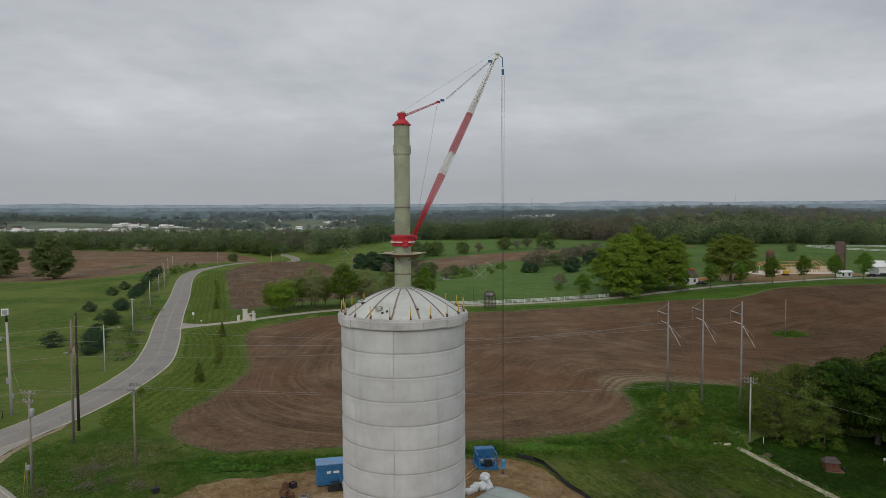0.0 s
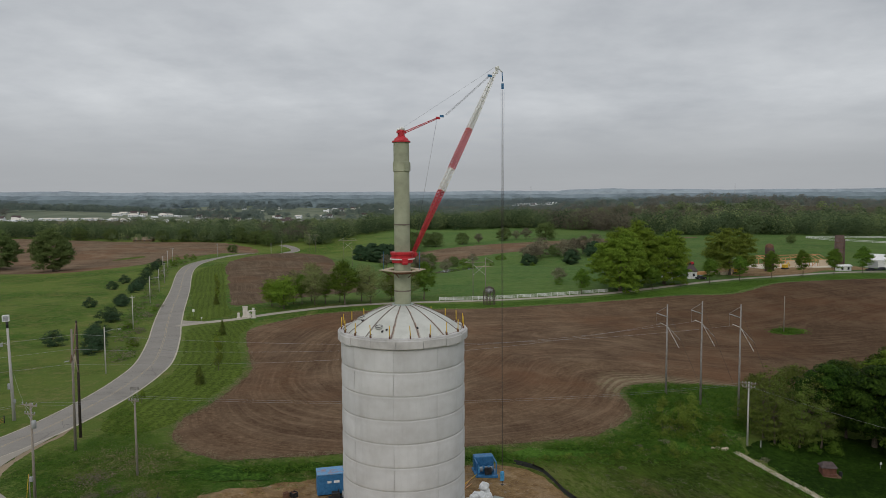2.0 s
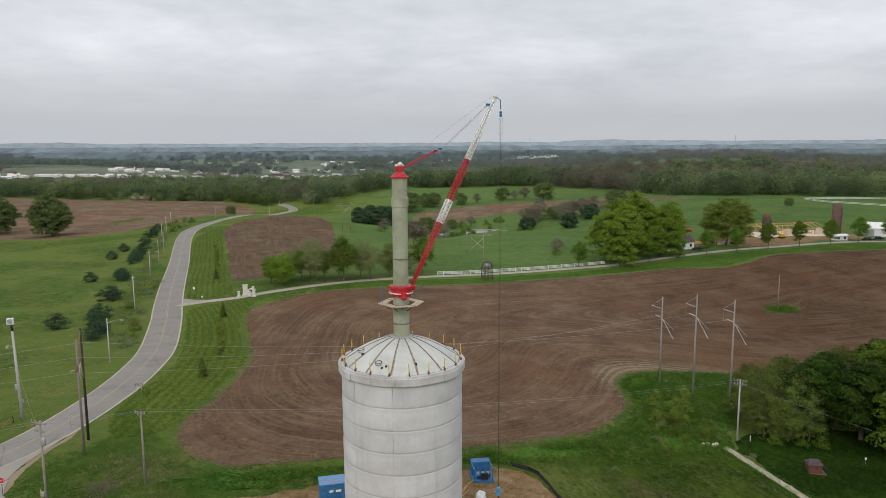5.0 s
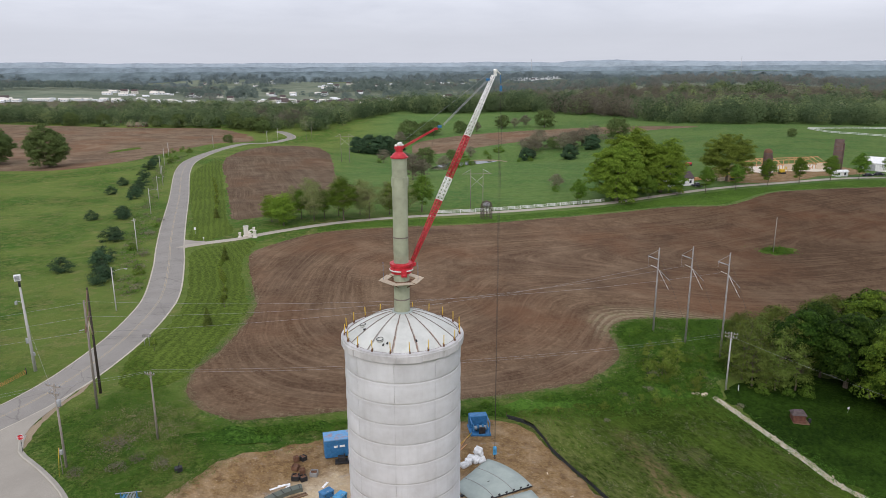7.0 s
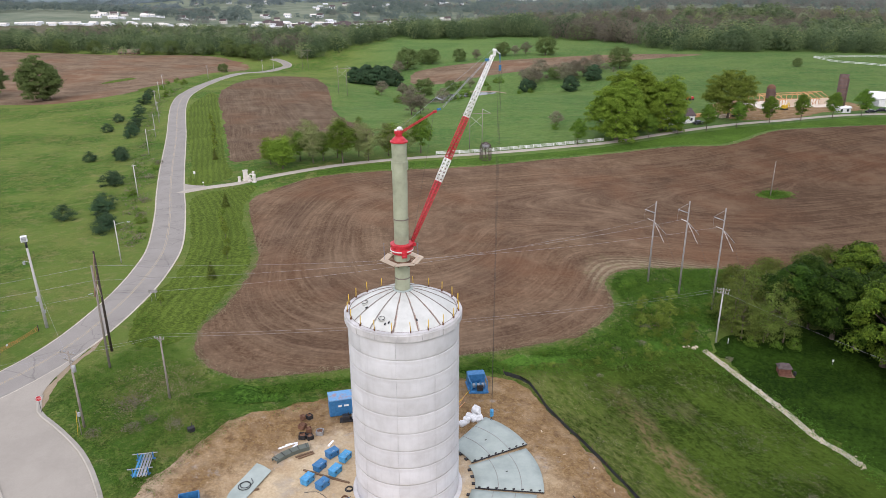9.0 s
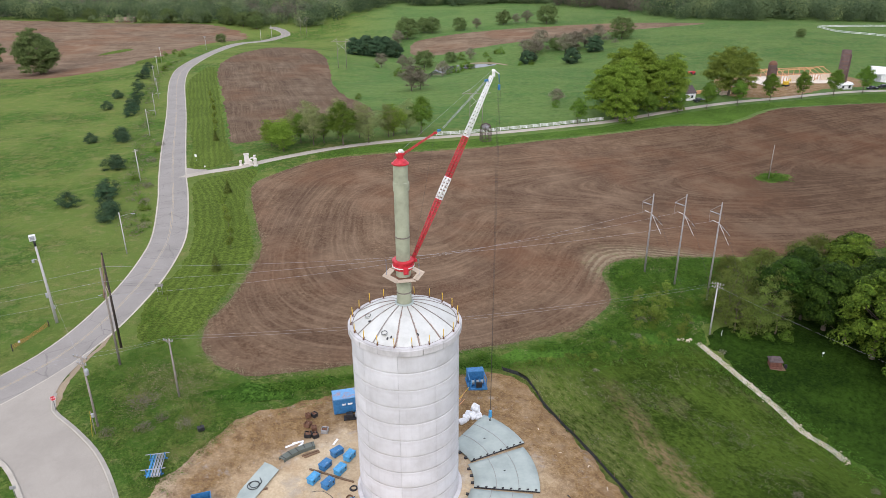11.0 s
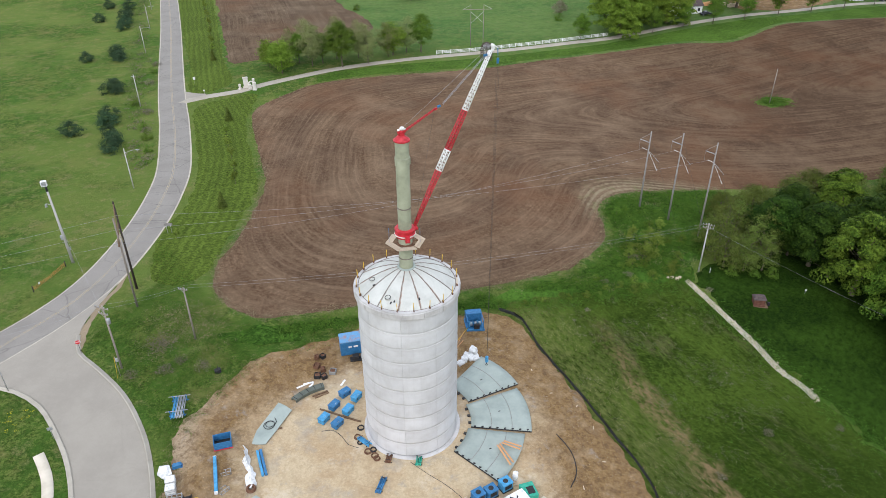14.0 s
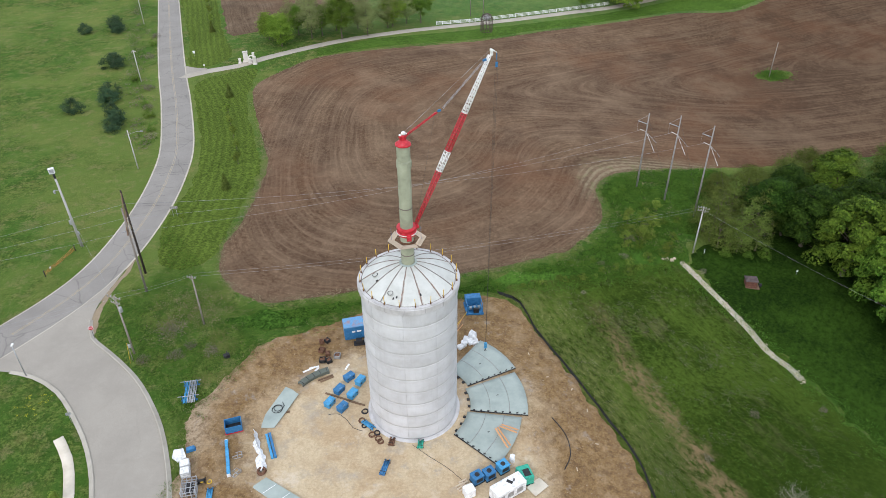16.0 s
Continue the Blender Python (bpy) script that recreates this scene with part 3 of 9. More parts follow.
st = Mat("rust_stain_beside_seams", 0.8, 0.0, 0.3)
run = st.noise(2.2, 5, 0.7, st.local, (0.6, 3.0, 1.0))
st.color(st.mix(st.ramp(run, (0.42, 0.0), (0.6, 0.85)), st.ramp(st.noise(5.0, 4, 0.6), (0.3, (0.42, 0.42, 0.38)), (0.7, (0.52, 0.52, 0.47))), st.mix(st.ramp(st.objrand(), (0.66, 0.0), (0.7, 1.0)), (0.27, 0.26, 0.235), (0.3, 0.15, 0.1))))
STAIN = st.m
RUST = painted("rusty_steel", (0.17, 0.085, 0.05), 0.85, 0.2, 0.4)
MAST = painted("olive_grey_mast_paint", (0.348, 0.362, 0.258), 0.6, 0.0, 0.08, scale=0.5)
BROWNSTEEL = painted("rusty_brown_wire", (0.09, 0.06, 0.055), 0.7, 0.0, 0.4, (0.16, 0.1, 0.07), 2.0)
RED = painted("red_crane_paint", (0.5, 0.024, 0.036), 0.45, 0.0, 0.15)
WHITE = painted("white_crane_paint", (0.78, 0.77, 0.74), 0.5, 0.0, 0.12)
BLUE = painted("blue_equipment_paint", (0.03, 0.16, 0.34), 0.5, 0.0, 0.25)
SKYBLUE = painted("light_blue_steel_paint", (0.055, 0.29, 0.53), 0.5, 0.0, 0.25)
GREEN = painted("green_equipment_paint", (0.03, 0.35, 0.24), 0.5, 0.0, 0.15)
YELLOW = painted("yellow_safety_paint", (0.62, 0.4, 0.03), 0.5, 0.0, 0.2)
BLACK = painted("black_rubber_and_paint", (0.02, 0.02, 0.022), 0.6, 0.0, 0.1)
GREY = painted("galvanised_grey_steel", (0.4, 0.41, 0.42), 0.5, 0.5, 0.15)
STEELGREY = painted("weathered_grey_pole_steel", (0.27, 0.25, 0.235), 0.8, 0.0, 0.15)
CABLE = painted("steel_cable", (0.07, 0.058, 0.052), 0.6, 0.3, 0.1)
WIRE = painted("aluminium_wire", (0.34, 0.34, 0.35), 0.5, 0.3, 0.05)
BAG = painted("white_woven_bag", (0.72, 0.72, 0.71), 0.75, 0.0, 0.25, (0.35, 0.3, 0.24))
POLE = wood_material("weathered_pole_wood", (0.2, 0.17, 0.14), (0.34, 0.3, 0.26))
DARKPOLE = wood_material("tarred_pole_wood", (0.035, 0.028, 0.024), (0.07, 0.055, 0.045))
PALEPOLE = wood_material("pale_grey_pole_wood", (0.42, 0.4, 0.38), (0.56, 0.54, 0.51))
PLANK = wood_material("pale_scaffold_planks", (0.45, 0.36, 0.26), (0.62, 0.52, 0.4))
TIMBER = wood_material("fresh_sawn_timber", (0.5, 0.25, 0.115), (0.66, 0.37, 0.19))
OLDWOOD = wood_material("old_brown_timber", (0.13, 0.08, 0.05), (0.24, 0.16, 0.1))
BRICKRED = painted("red_brown_shed_boards", (0.133, 0.0542, 0.0346), 0.8, 0.0, 0.2)
SHINGLE = painted("grey_brown_shingles", (0.0832, 0.0619, 0.0596), 0.9, 0.0, 0.2)
SILO = concrete_material("brown_silo_staves", (0.075, 0.05, 0.043), (0.115, 0.075, 0.064), (0.16, 0.11, 0.095), True)
rf = Mat("faded_blue_rusting_roof", 0.6, 0.1, 0.3)
rf.color(rf.mix(rf.ramp(rf.noise(0.9, 5, 0.65), (0.5, 0.0), (0.62, 0.8)), rf.ramp(rf.noise(4, 4), (0.3, (0.1, 0.26, 0.46)), (0.7, (0.16, 0.36, 0.58))), (0.36, 0.19, 0.15)))
RUSTROOF = rf.m
SIDING = painted("white_siding", (0.76, 0.76, 0.75), 0.6, 0.0, 0.08)
STONE = concrete_material("white_entrance_stone", (0.56, 0.52, 0.46), (0.66, 0.62, 0.56), (0.74, 0.7, 0.64), True)
ROCK = concrete_material("pale_riprap_stone", (0.37, 0.303, 0.215), (0.484, 0.402, 0.289), (0.581, 0.492, 0.37))
FABRIC = painted("black_silt_fabric", (0.018, 0.02, 0.018), 0.8, 0.0, 0.1)
GLASS = Mat("dark_window_glass", 0.08, 0.0, 0.6).color((0.03, 0.035, 0.04)).m
SIGNRED = painted("red_sign_sheet", (0.55, 0.02, 0.03), 0.4, 0.0, 0.03)
ORANGE = painted("orange_plastic_mesh", (0.55, 0.19, 0.05), 0.6, 0.0, 0.2)
PALETWIG = bark_material("pale_dry_twigs", (0.28, 0.25, 0.21), (0.42, 0.38, 0.32))
SIGNWHITE = painted("white_sign_sheet", (0.8, 0.8, 0.8), 0.4, 0.0, 0.03)
LINEYELLOW = painted("worn_yellow_road_line", (0.42, 0.32, 0.16), 0.8, 0.0, 0.9, (0.3, 0.29, 0.28), 1.2)
CARBLACK = painted("black_car_paint", (0.015, 0.016, 0.02), 0.2, 0.0, 0.02)
TAN = concrete_material("pale_walk_concrete", (0.5, 0.44, 0.35), (0.6, 0.54, 0.44), (0.66, 0.6, 0.5), streaks=False)
wat = Mat("pond_water", 0.06, 0.0, 0.6).color((0.05, 0.055, 0.05))
WATER = wat.bump(wat.noise(1.5, 3), 0.1, 0.02).m
LEAF_BRIGHT = leaf_material("bright_spring_leaves", (0.05, 0.1, 0.011), (0.165, 0.27, 0.032), (0.26, 0.38, 0.055), 0.34)
LEAF_GREEN = leaf_material("green_leaves", (0.036, 0.08, 0.011), (0.1, 0.185, 0.024), (0.185, 0.285, 0.043), 0.32)
# green leaves darkened in colour for the shade inside the wood
LEAF_SHADED = leaf_material("shade_darkened_leaves", (0.005, 0.014, 0.002), (0.015, 0.039, 0.0048), (0.06, 0.115, 0.014), 0.03)
LEAF_OLIVE = leaf_material("olive_young_leaves", (0.04, 0.062, 0.011), (0.098, 0.135, 0.026), (0.165, 0.21, 0.047), 0.25)
NEEDLE = leaf_material("blue_green_needles", (0.02, 0.0425, 0.0204), (0.0375, 0.075, 0.036), (0.0688, 0.115, 0.0552), 0.1)
TWIG = leaf_material("bare_brown_twigs", (0.125, 0.112, 0.078), (0.195, 0.178, 0.122), (0.265, 0.245, 0.16), 0.3)
# far wood colours, lightened in part to stand in for haze
FARLEAF = wood_material_far("far_wood_leaves", (0.085, 0.128, 0.068), (0.16, 0.215, 0.1), (0.275, 0.335, 0.14))
FARTWIG = wood_material_far("far_wood_bare_twigs", (0.115, 0.1, 0.078), (0.165, 0.145, 0.108), (0.21, 0.195, 0.13))
# distance haze is put into this paler leaf colour
LEAF_HAZED = wood_material_far("haze_paled_far_leaves", (0.128, 0.168, 0.15), (0.158, 0.2, 0.175), (0.195, 0.238, 0.198))
HALFLEAF = leaf_material("sparse_grey_green_leaves", (0.14, 0.165, 0.062), (0.225, 0.262, 0.1), (0.3, 0.34, 0.13), 0.35)
# twigs and farthest leaves, greyed and blued in colour for haze
TWIG_HAZED = wood_material_far("haze_greyed_far_twigs", (0.165, 0.17, 0.15), (0.19, 0.195, 0.17), (0.215, 0.215, 0.185))
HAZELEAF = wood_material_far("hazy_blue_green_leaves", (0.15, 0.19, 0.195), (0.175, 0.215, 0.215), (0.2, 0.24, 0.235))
FARYOUNG = wood_material_far("far_young_olive_leaves", (0.135, 0.17, 0.1), (0.2, 0.24, 0.135), (0.26, 0.3, 0.17))
FARDEEP = wood_material_far("far_deep_green_leaves", (0.06, 0.098, 0.05), (0.105, 0.155, 0.072), (0.18, 0.235, 0.105))
WEED = leaf_material("tall_green_weeds", (0.03, 0.086, 0.0105), (0.07, 0.165, 0.021), (0.145, 0.245, 0.038), 0.3)
lt = Mat("brown_leaf_litter", 0.95, 0.0, 0.03)
LITTER = lt.color(lt.ramp(lt.noise(0.25, 5, 0.7), (0.35, (0.085, 0.08, 0.05)), (0.65, (0.15, 0.14, 0.09)))).m
# far grass with haze mixed into its colour
fl = Mat("haze_greyed_far_grass", 0.95, 0.0, 0.03)
LAND_HAZED = fl.color(fl.ramp(fl.noise(0.012, 6, 0.7), (0.4, (0.12, 0.15, 0.105)), (0.6, (0.19, 0.21, 0.15)))).m
BARK = bark_material("grey_brown_bark", (0.07, 0.055, 0.042), (0.17, 0.14, 0.11))


# ---- mesh tools ----
class Shape:
    """Collects vertices and faces for one mesh."""

    def __init__(self):
        self.v, self.f, self.s = [], [], []

    def add(self, verts, faces, smooth=False):
        n = len(self.v)
        self.v += [tuple(p) for p in verts]
        self.f += [tuple(i + n for i in f) for f in faces]
        self.s += [smooth] * len(faces)
        return self

    def box(self, c, size, turn=0.0, tilt=0.0, bevel=0.0):
        """A box with chamfered upright and top edges."""
        hx, hy, hz = size[0] / 2, size[1] / 2, size[2] / 2
        b = bevel if bevel else min(hx, hy, hz) * 0.12
        ring = [(-hx + b, -hy), (hx - b, -hy), (hx, -hy + b), (hx, hy - b), (hx - b, hy), (-hx + b, hy), (-hx, hy - b), (-hx, -hy + b)]
        inn = [(x * (1 - b / hx), y * (1 - b / hy)) for x, y in ring]
        vs = [(x, y, -hz) for x, y in ring] + [(x, y, hz - b) for x, y in ring] + [(x, y, hz) for x, y in inn]
        m = Matrix.Translation(c) @ Euler((radians(tilt), 0, radians(turn))).to_matrix().to_4x4()
        fs = [tuple(range(7, -1, -1)), tuple(range(16, 24))]
        for k in (0, 8):
            fs += [(k + i, k + (i + 1) % 8, k + 8 + (i + 1) % 8, k + 8 + i) for i in range(8)]
        return self.add([m @ Vector(p) for p in vs], fs)

    def rod(self, p, q, r0, r1=None, n=8, smooth=True, caps=True):
        r1 = r0 if r1 is None else r1
        p, q = Vector(p), Vector(q)
        d = (q - p).normalized()
        a = d.orthogonal().normalized()
        b = d.cross(a)
        ring = [a * math.cos(2 * math.pi * i / n) + b * math.sin(2 * math.pi * i / n) for i in range(n)]
        k = len(self.v)
        self.v += [tuple(p + o * r0) for o in ring] + [tuple(q + o * r1) for o in ring]
        fs = [(k + i, k + (i + 1) % n, k + n + (i + 1) % n, k + n + i) for i in range(n)]
        self.f += fs
        self.s += [smooth] * n
        if caps:
            self.f += [tuple(k + i for i in range(n - 1, -1, -1)), tuple(k + n + i for i in range(n))]
            self.s += [False, False]
        return self

    def line(self, pts, r, n=6):
        """One unbroken round line through the points."""
        P = [Vector(p) for p in pts]
        d = (P[-1] - P[0]).normalized()
        a = d.orthogonal().normalized()
        k0, m = len(self.v), len(P)
        for i, p in enumerate(P):
            t = (P[min(i + 1, m - 1)] - P[max(i - 1, 0)]).normalized()
            a = (a - t * a.dot(t)).normalized()
            b = t.cross(a)
            self.v += [tuple(p + (a * math.cos(2 * math.pi * j / n) + b * math.sin(2 * math.pi * j / n)) * r) for j in range(n)]
        for i in range(m - 1):
            k = k0 + i * n
            self.f += [(k + j, k + (j + 1) % n, k + n + (j + 1) % n, k + n + j) for j in range(n)]
            self.s += [True] * n
        return self

    def lathe(self, profile, n=48, a0=0.0, a1=360.0, c=(0, 0, 0), smooth=True):
        """Turns (radius, z) points about the upright axis."""
        full = abs(a1 - a0 - 360) < 1e-6
        m = n if full else n + 1
        vs, fs = [], []
        for r, z in profile:
            for i in range(m):
                t = radians(a0 + (a1 - a0) * i / n)
                vs.append((c[0] + r * math.cos(t), c[1] + r * math.sin(t), c[2] + z))
        for j in range(len(profile) - 1):
            for i in range(n):
                k = (i + 1) % m
                fs.append((j * m + i, j * m + k, (j + 1) * m + k, (j + 1) * m + i))
        return self.add(vs, fs, smooth)

    def turned(self, profile, n=48, c=(0, 0, 0)):
        """A lathe whose profile keeps its corners sharp."""
        return self.lathe(profile, 72, c=c, smooth=False)

    def torus(self, c, R, r, n=20, k=8, flat=1.0):
        vs, fs = [], []
        for i in range(n):
            t = 2 * math.pi * i / n
            for j in range(k):
                s = 2 * math.pi * j / k
                vs.append((c[0] + (R + r * math.cos(s)) * math.cos(t), c[1] + (R + r * math.cos(s)) * math.sin(t), c[2] + r * flat * math.sin(s)))
        for i in range(n):
            for j in range(k):
                fs.append((i * k + j, ((i + 1) % n) * k + j, ((i + 1) % n) * k + (j + 1) % k, i * k + (j + 1) % k))
        return self.add(vs, fs, True)

    def slab(self, ring, z0, z1):
        """An upright prism on a ring of (x, y) points."""
        n = len(ring)
        vs = [(x, y, z0) for x, y in ring] + [(x, y, z1) for x, y in ring]
        fs = [tuple(range(n - 1, -1, -1)), tuple(range(n, 2 * n))] + [(i, (i + 1) % n, n + (i + 1) % n, n + i) for i in range(n)]
        return self.add(vs, fs)

    def mesh(self, name, mat):
        me = bpy.data.meshes.new(name)
        me.from_pydata(self.v, [], self.f)
        me.polygons.foreach_set("use_smooth", self.s)
        if mat:
            me.materials.append(mat)
        me.update()
        return me


def part(name, shape, mat, parent, label="", at=None):
    me = shape if isinstance(shape, bpy.types.Mesh) else shape.mesh(name, mat)
    ob = new(name, me)
    ob.parent = parent
    if at is not None:
        ob.matrix_basis = at
    return tagged(ob, label)


def thing(name, at, label, category, group="", kind=""):
    """An Empty at the base of a thing."""
    ob = new(name)
    ob.matrix_basis = at if isinstance(at, Matrix) else Matrix.Translation(at)
    return tagged(ob, label, category, group, kind)


def solo(name, shape, mat, at, label, category, group="", kind=""):
    ob = new(name, shape if isinstance(shape, bpy.types.Mesh) else shape.mesh(name, mat))
    ob.matrix_basis = at if isinstance(at, Matrix) else Matrix.Translation(at)
    return tagged(ob, label, category, group, kind)


def curve_through(pts, step=3.0, closed=False):
    """A smooth line through 2D points, sampled about every step metres."""
    P = [Vector((p[0], p[1])) for p in pts]
    n = len(P)
    res = []
    for i in range(n if closed else n - 1):
        a, b, c, d = (P[(i - 1) % n], P[i], P[(i + 1) % n], P[(i + 2) % n]) if closed else (P[max(i - 1, 0)], P[i], P[i + 1], P[min(i + 2, n - 1)])
        k = max(1, int((c - b).length / step))
        for j in range(k):
            t = j / k
            res.append(0.5 * ((2 * b) + (c - a) * t + (2 * a - 5 * b + 4 * c - d) * t * t + (3 * b - a - 3 * c + d) * t ** 3))
    if not closed:
        res.append(P[-1])
    return res


# ---- terrain ----
HILLS = [(-40, 92, 35, 1.4), (-65, 130, 60, 1.9), (45, 95, 35, -1.6), (70, 100, 40, -0.8), (35, 145, 45, 2.6), (100, 210, 60, -2.0), (60, 265, 60, 0.6), (150, 300, 70, 5.0), (-40, 225, 50, 2.6), (-100, 200, 45, -0.9), (-185, 310, 70, -2.3), (-150, 420, 70, 2.4), (-130, 620, 90, -12.4), (-40, 400, 60, -2.2), (30, 430, 70, -9.7), (-50, 510, 80, -7.9), (80, 550, 100, -3.2), (270, 520, 150, 5.1), (-250, 450, 110, -6.5), (100, 120, 70, -7.8), (-145, 560, 60, 3.2), (-300, 720, 120, -5.4), (-110, 215, 30, 1.4), (140, 300, 45, -1.2), (40, 405, 42, 5.0), (25, 350, 40, 2.0), (25, 395, 28, 2.5), (-97, 485, 42, 5.6), (-58, 425, 38, 3.0)]


def smooth(a, b, x):
    t = np.clip((x - a) / (b - a), 0, 1)
    return t * t * (3 - 2 * t)


def land(x, y):
    """Height of the ground, for numbers or arrays."""
    x, y = np.asarray(x, float), np.asarray(y, float)
    z = np.zeros(np.broadcast(x, y).shape)
    for cx, cy, r, h in HILLS:
        z = z + h * np.exp(-((x - cx) ** 2 + (y - cy) ** 2) / (r * r))
    z = z * smooth(17, 30, np.hypot(x + 4, y - 70))
    d = np.hypot(x, y - 60)
    roll = 9 * np.sin(x / 310 + 1) * np.sin(y / 270) + 6 * np.sin(x / 140 + y / 190)
    z = z + roll * smooth(700, 1300, d) + 42 * smooth(2000, 4700, d)
    z = z + 30 * np.exp(-((x - 470) / 330) ** 2 - ((y - 1180) / 280) ** 2)
    return z


def gz(x, y):
    return float(land(x, y))


def ground_at(x, y, turn=0.0, size=1.0, dz=0.0):
    return pose(x, y, gz(x, y) + dz, 0, 0, turn) @ Matrix.Scale(size, 4)


def axis(lo, hi, cell, far, grow):
    core = list(np.arange(lo, hi + 0.1, cell))
    a, s = [], cell
    while (core[-1] if not a else a[-1]) < far:
        s *= grow
        a.append((core[-1] if not a else a[-1]) + s)
    b, s = [], cell
    while (core[0] if not b else b[-1]) > -far:
        s *= grow
        b.append((core[0] if not b else b[-1]) - s)
    return np.array(b[::-1] + core + a)


def ground_sheet():
    xs, ys = axis(-160, 200, 4.0, 4700, 1.06), axis(0, 330, 4.0, 4700, 1.028)
    X, Y = np.meshgrid(xs, ys)
    Z = land(X, Y)
    # the bed lies a little lower under the laid surfaces of site and slope
    Z = Z - 0.25 * np.exp(-((X - 40) / 21) ** 4 - ((Y - 70) / 34) ** 4) - 0.2 * np.exp(-((X + 6) / 25) ** 6 - ((Y - 64) / 27) ** 6)
    nx, ny = len(xs), len(ys)
    idx = np.arange(nx * ny).reshape(ny, nx)
    F = np.stack([idx[:-1, :-1], idx[:-1, 1:], idx[1:, 1:], idx[1:, :-1]], -1).reshape(-1, 4)
    me = bpy.data.meshes.new("ground")
    me.from_pydata(np.stack([X, Y, Z], -1).reshape(-1, 3).tolist(), [], F.tolist())
    me.polygons.foreach_set("use_smooth", [True] * len(me.polygons))
    me.materials.append(GRASS)
    return tagged(new("ground", me), "rolling green meadow with uneven spring grass", "ground", kind="structure")


def sheet(name, outline, mat, label, lift=0.05, cell=5.0, step=3.0, ragged=0.0, category="ground", closed_curve=True):
    """A patch of another surface that lies on the ground."""
    ring = curve_through(outline, step, True) if closed_curve else [Vector(p) for p in outline]
    if ragged:
        ring = [p + Vector((noise.noise((p.x * 0.35, p.y * 0.35, 3)), noise.noise((p.x * 0.35, p.y * 0.35, 9)))) * ragged
                + Vector((noise.noise((p.x * 1.3, p.y * 1.3, 5)), noise.noise((p.x * 1.3, p.y * 1.3, 7)))) * ragged * 0.4
                + Vector((noise.noise((p.x * 3.3, p.y * 3.3, 2)), noise.noise((p.x * 3.3, p.y * 3.3, 8)))) * ragged * 0.3 for p in ring]
    n = len(ring)
    xs, ys = [p.x for p in ring], [p.y for p in ring]
    inner = []
    gx = np.arange(min(xs) + cell / 2, max(xs), cell)
    rx, ry = np.array(xs), np.array(ys)
    sx, sy = np.roll(rx, -1), np.roll(ry, -1)
    for y in np.arange(min(ys) + cell / 2, max(ys), cell):
        hit = (ry > y) != (sy > y)
        cut = np.sort(rx[hit] + (y - ry[hit]) / (sy[hit] - ry[hit]) * (sx[hit] - rx[hit]))
        for a, b in zip(cut[::2], cut[1::2]):
            inner += [Vector((x, y)) for x in gx if a + cell * 0.3 < x < b - cell * 0.3]
    from mathutils.geometry import delaunay_2d_cdt
    vs, _, fs, *_ = delaunay_2d_cdt(ring + inner, [], [list(range(n))], 1, 1e-4)
    z = land([v.x for v in vs], [v.y for v in vs]) + lift
    if ragged:
        z[:n] += 0.012 - lift
    me = bpy.data.meshes.new(name)
    me.from_pydata([(v.x, v.y, h) for v, h in zip(vs, z)], [], [tuple(f) if (vs[f[1]] - vs[f[0]]).cross(vs[f[2]] - vs[f[0]]) > 0 else tuple(reversed(f)) for f in fs])
    me.polygons.foreach_set("use_smooth", [True] * len(me.polygons))
    me.materials.append(mat)
    return tagged(new(name, me), label, category, kind="structure")


def ribbon(name, centre, profile, mat, label, step=3.0, parent=None, category="road"):
    """Sweeps a profile of (offset to the right, height) along a line on the ground."""
    pts = curve_through(centre, step)
    vs, fs, k = [], [], len(profile)
    for i, p in enumerate(pts):
        d = (pts[min(i + 1, len(pts) - 1)] - pts[max(i - 1, 0)]).normalized()
        right = Vector((d.y, -d.x))
        for o, h in profile:
            q = p + right * o
            vs.append((q.x, q.y, gz(q.x, q.y) + h))
    for i in range(len(pts) - 1):
        for j in range(k - 1):
            fs.append((i * k + j, (i + 1) * k + j, (i + 1) * k + j + 1, i * k + j + 1))
    me = bpy.data.meshes.new(name)
    me.from_pydata(vs, [], [tuple(reversed(f)) for f in fs])
    me.update()
    if me.polygons and sum(p.normal.z for p in me.polygons) < 0:
        me.flip_normals()
    me.polygons.foreach_set("use_smooth", [True] * len(me.polygons))
    me.materials.append(mat)
    ob = new(name, me)
    if parent:
        ob.parent = parent
        return tagged(ob, label)
    return tagged(ob, label, category, kind="structure")


ground_sheet()

FIELD = [(-53, 191), (-47.6, 200.3), (-39.2, 210.1), (-24.2, 216.7), (-4.6, 223.7), (12.3, 230), (32.5, 240), (53.8, 248), (76, 256), (87.5, 259),
         (104, 258.5), (114.6, 264.3), (124, 272), (133, 277.4), (149, 279.5), (179, 284), (300, 300), (300, 175), (140, 165), (66, 151.5), (44, 145.4),
         (37.5, 142), (33.8, 136), (34, 129), (32.4, 123.4), (27.2, 116.6), (22.3, 112.6), (11.4, 107.3), (2.6, 103.7), (-15, 97.6), (-23.8, 94.8),
         (-29.7, 93.3), (-34.5, 94.9), (-38.8, 98.8), (-41.2, 104), (-41.8, 110), (-40.6, 116.6), (-40, 126.5), (-40, 134.8), (-40.5, 144), (-44.8, 157.6), (-51.8, 180)]
sheet("field", FIELD, SOIL, "large ploughed field of dark brown soil with curving rows", 0.05, 5.0, 1.0, 0.45)
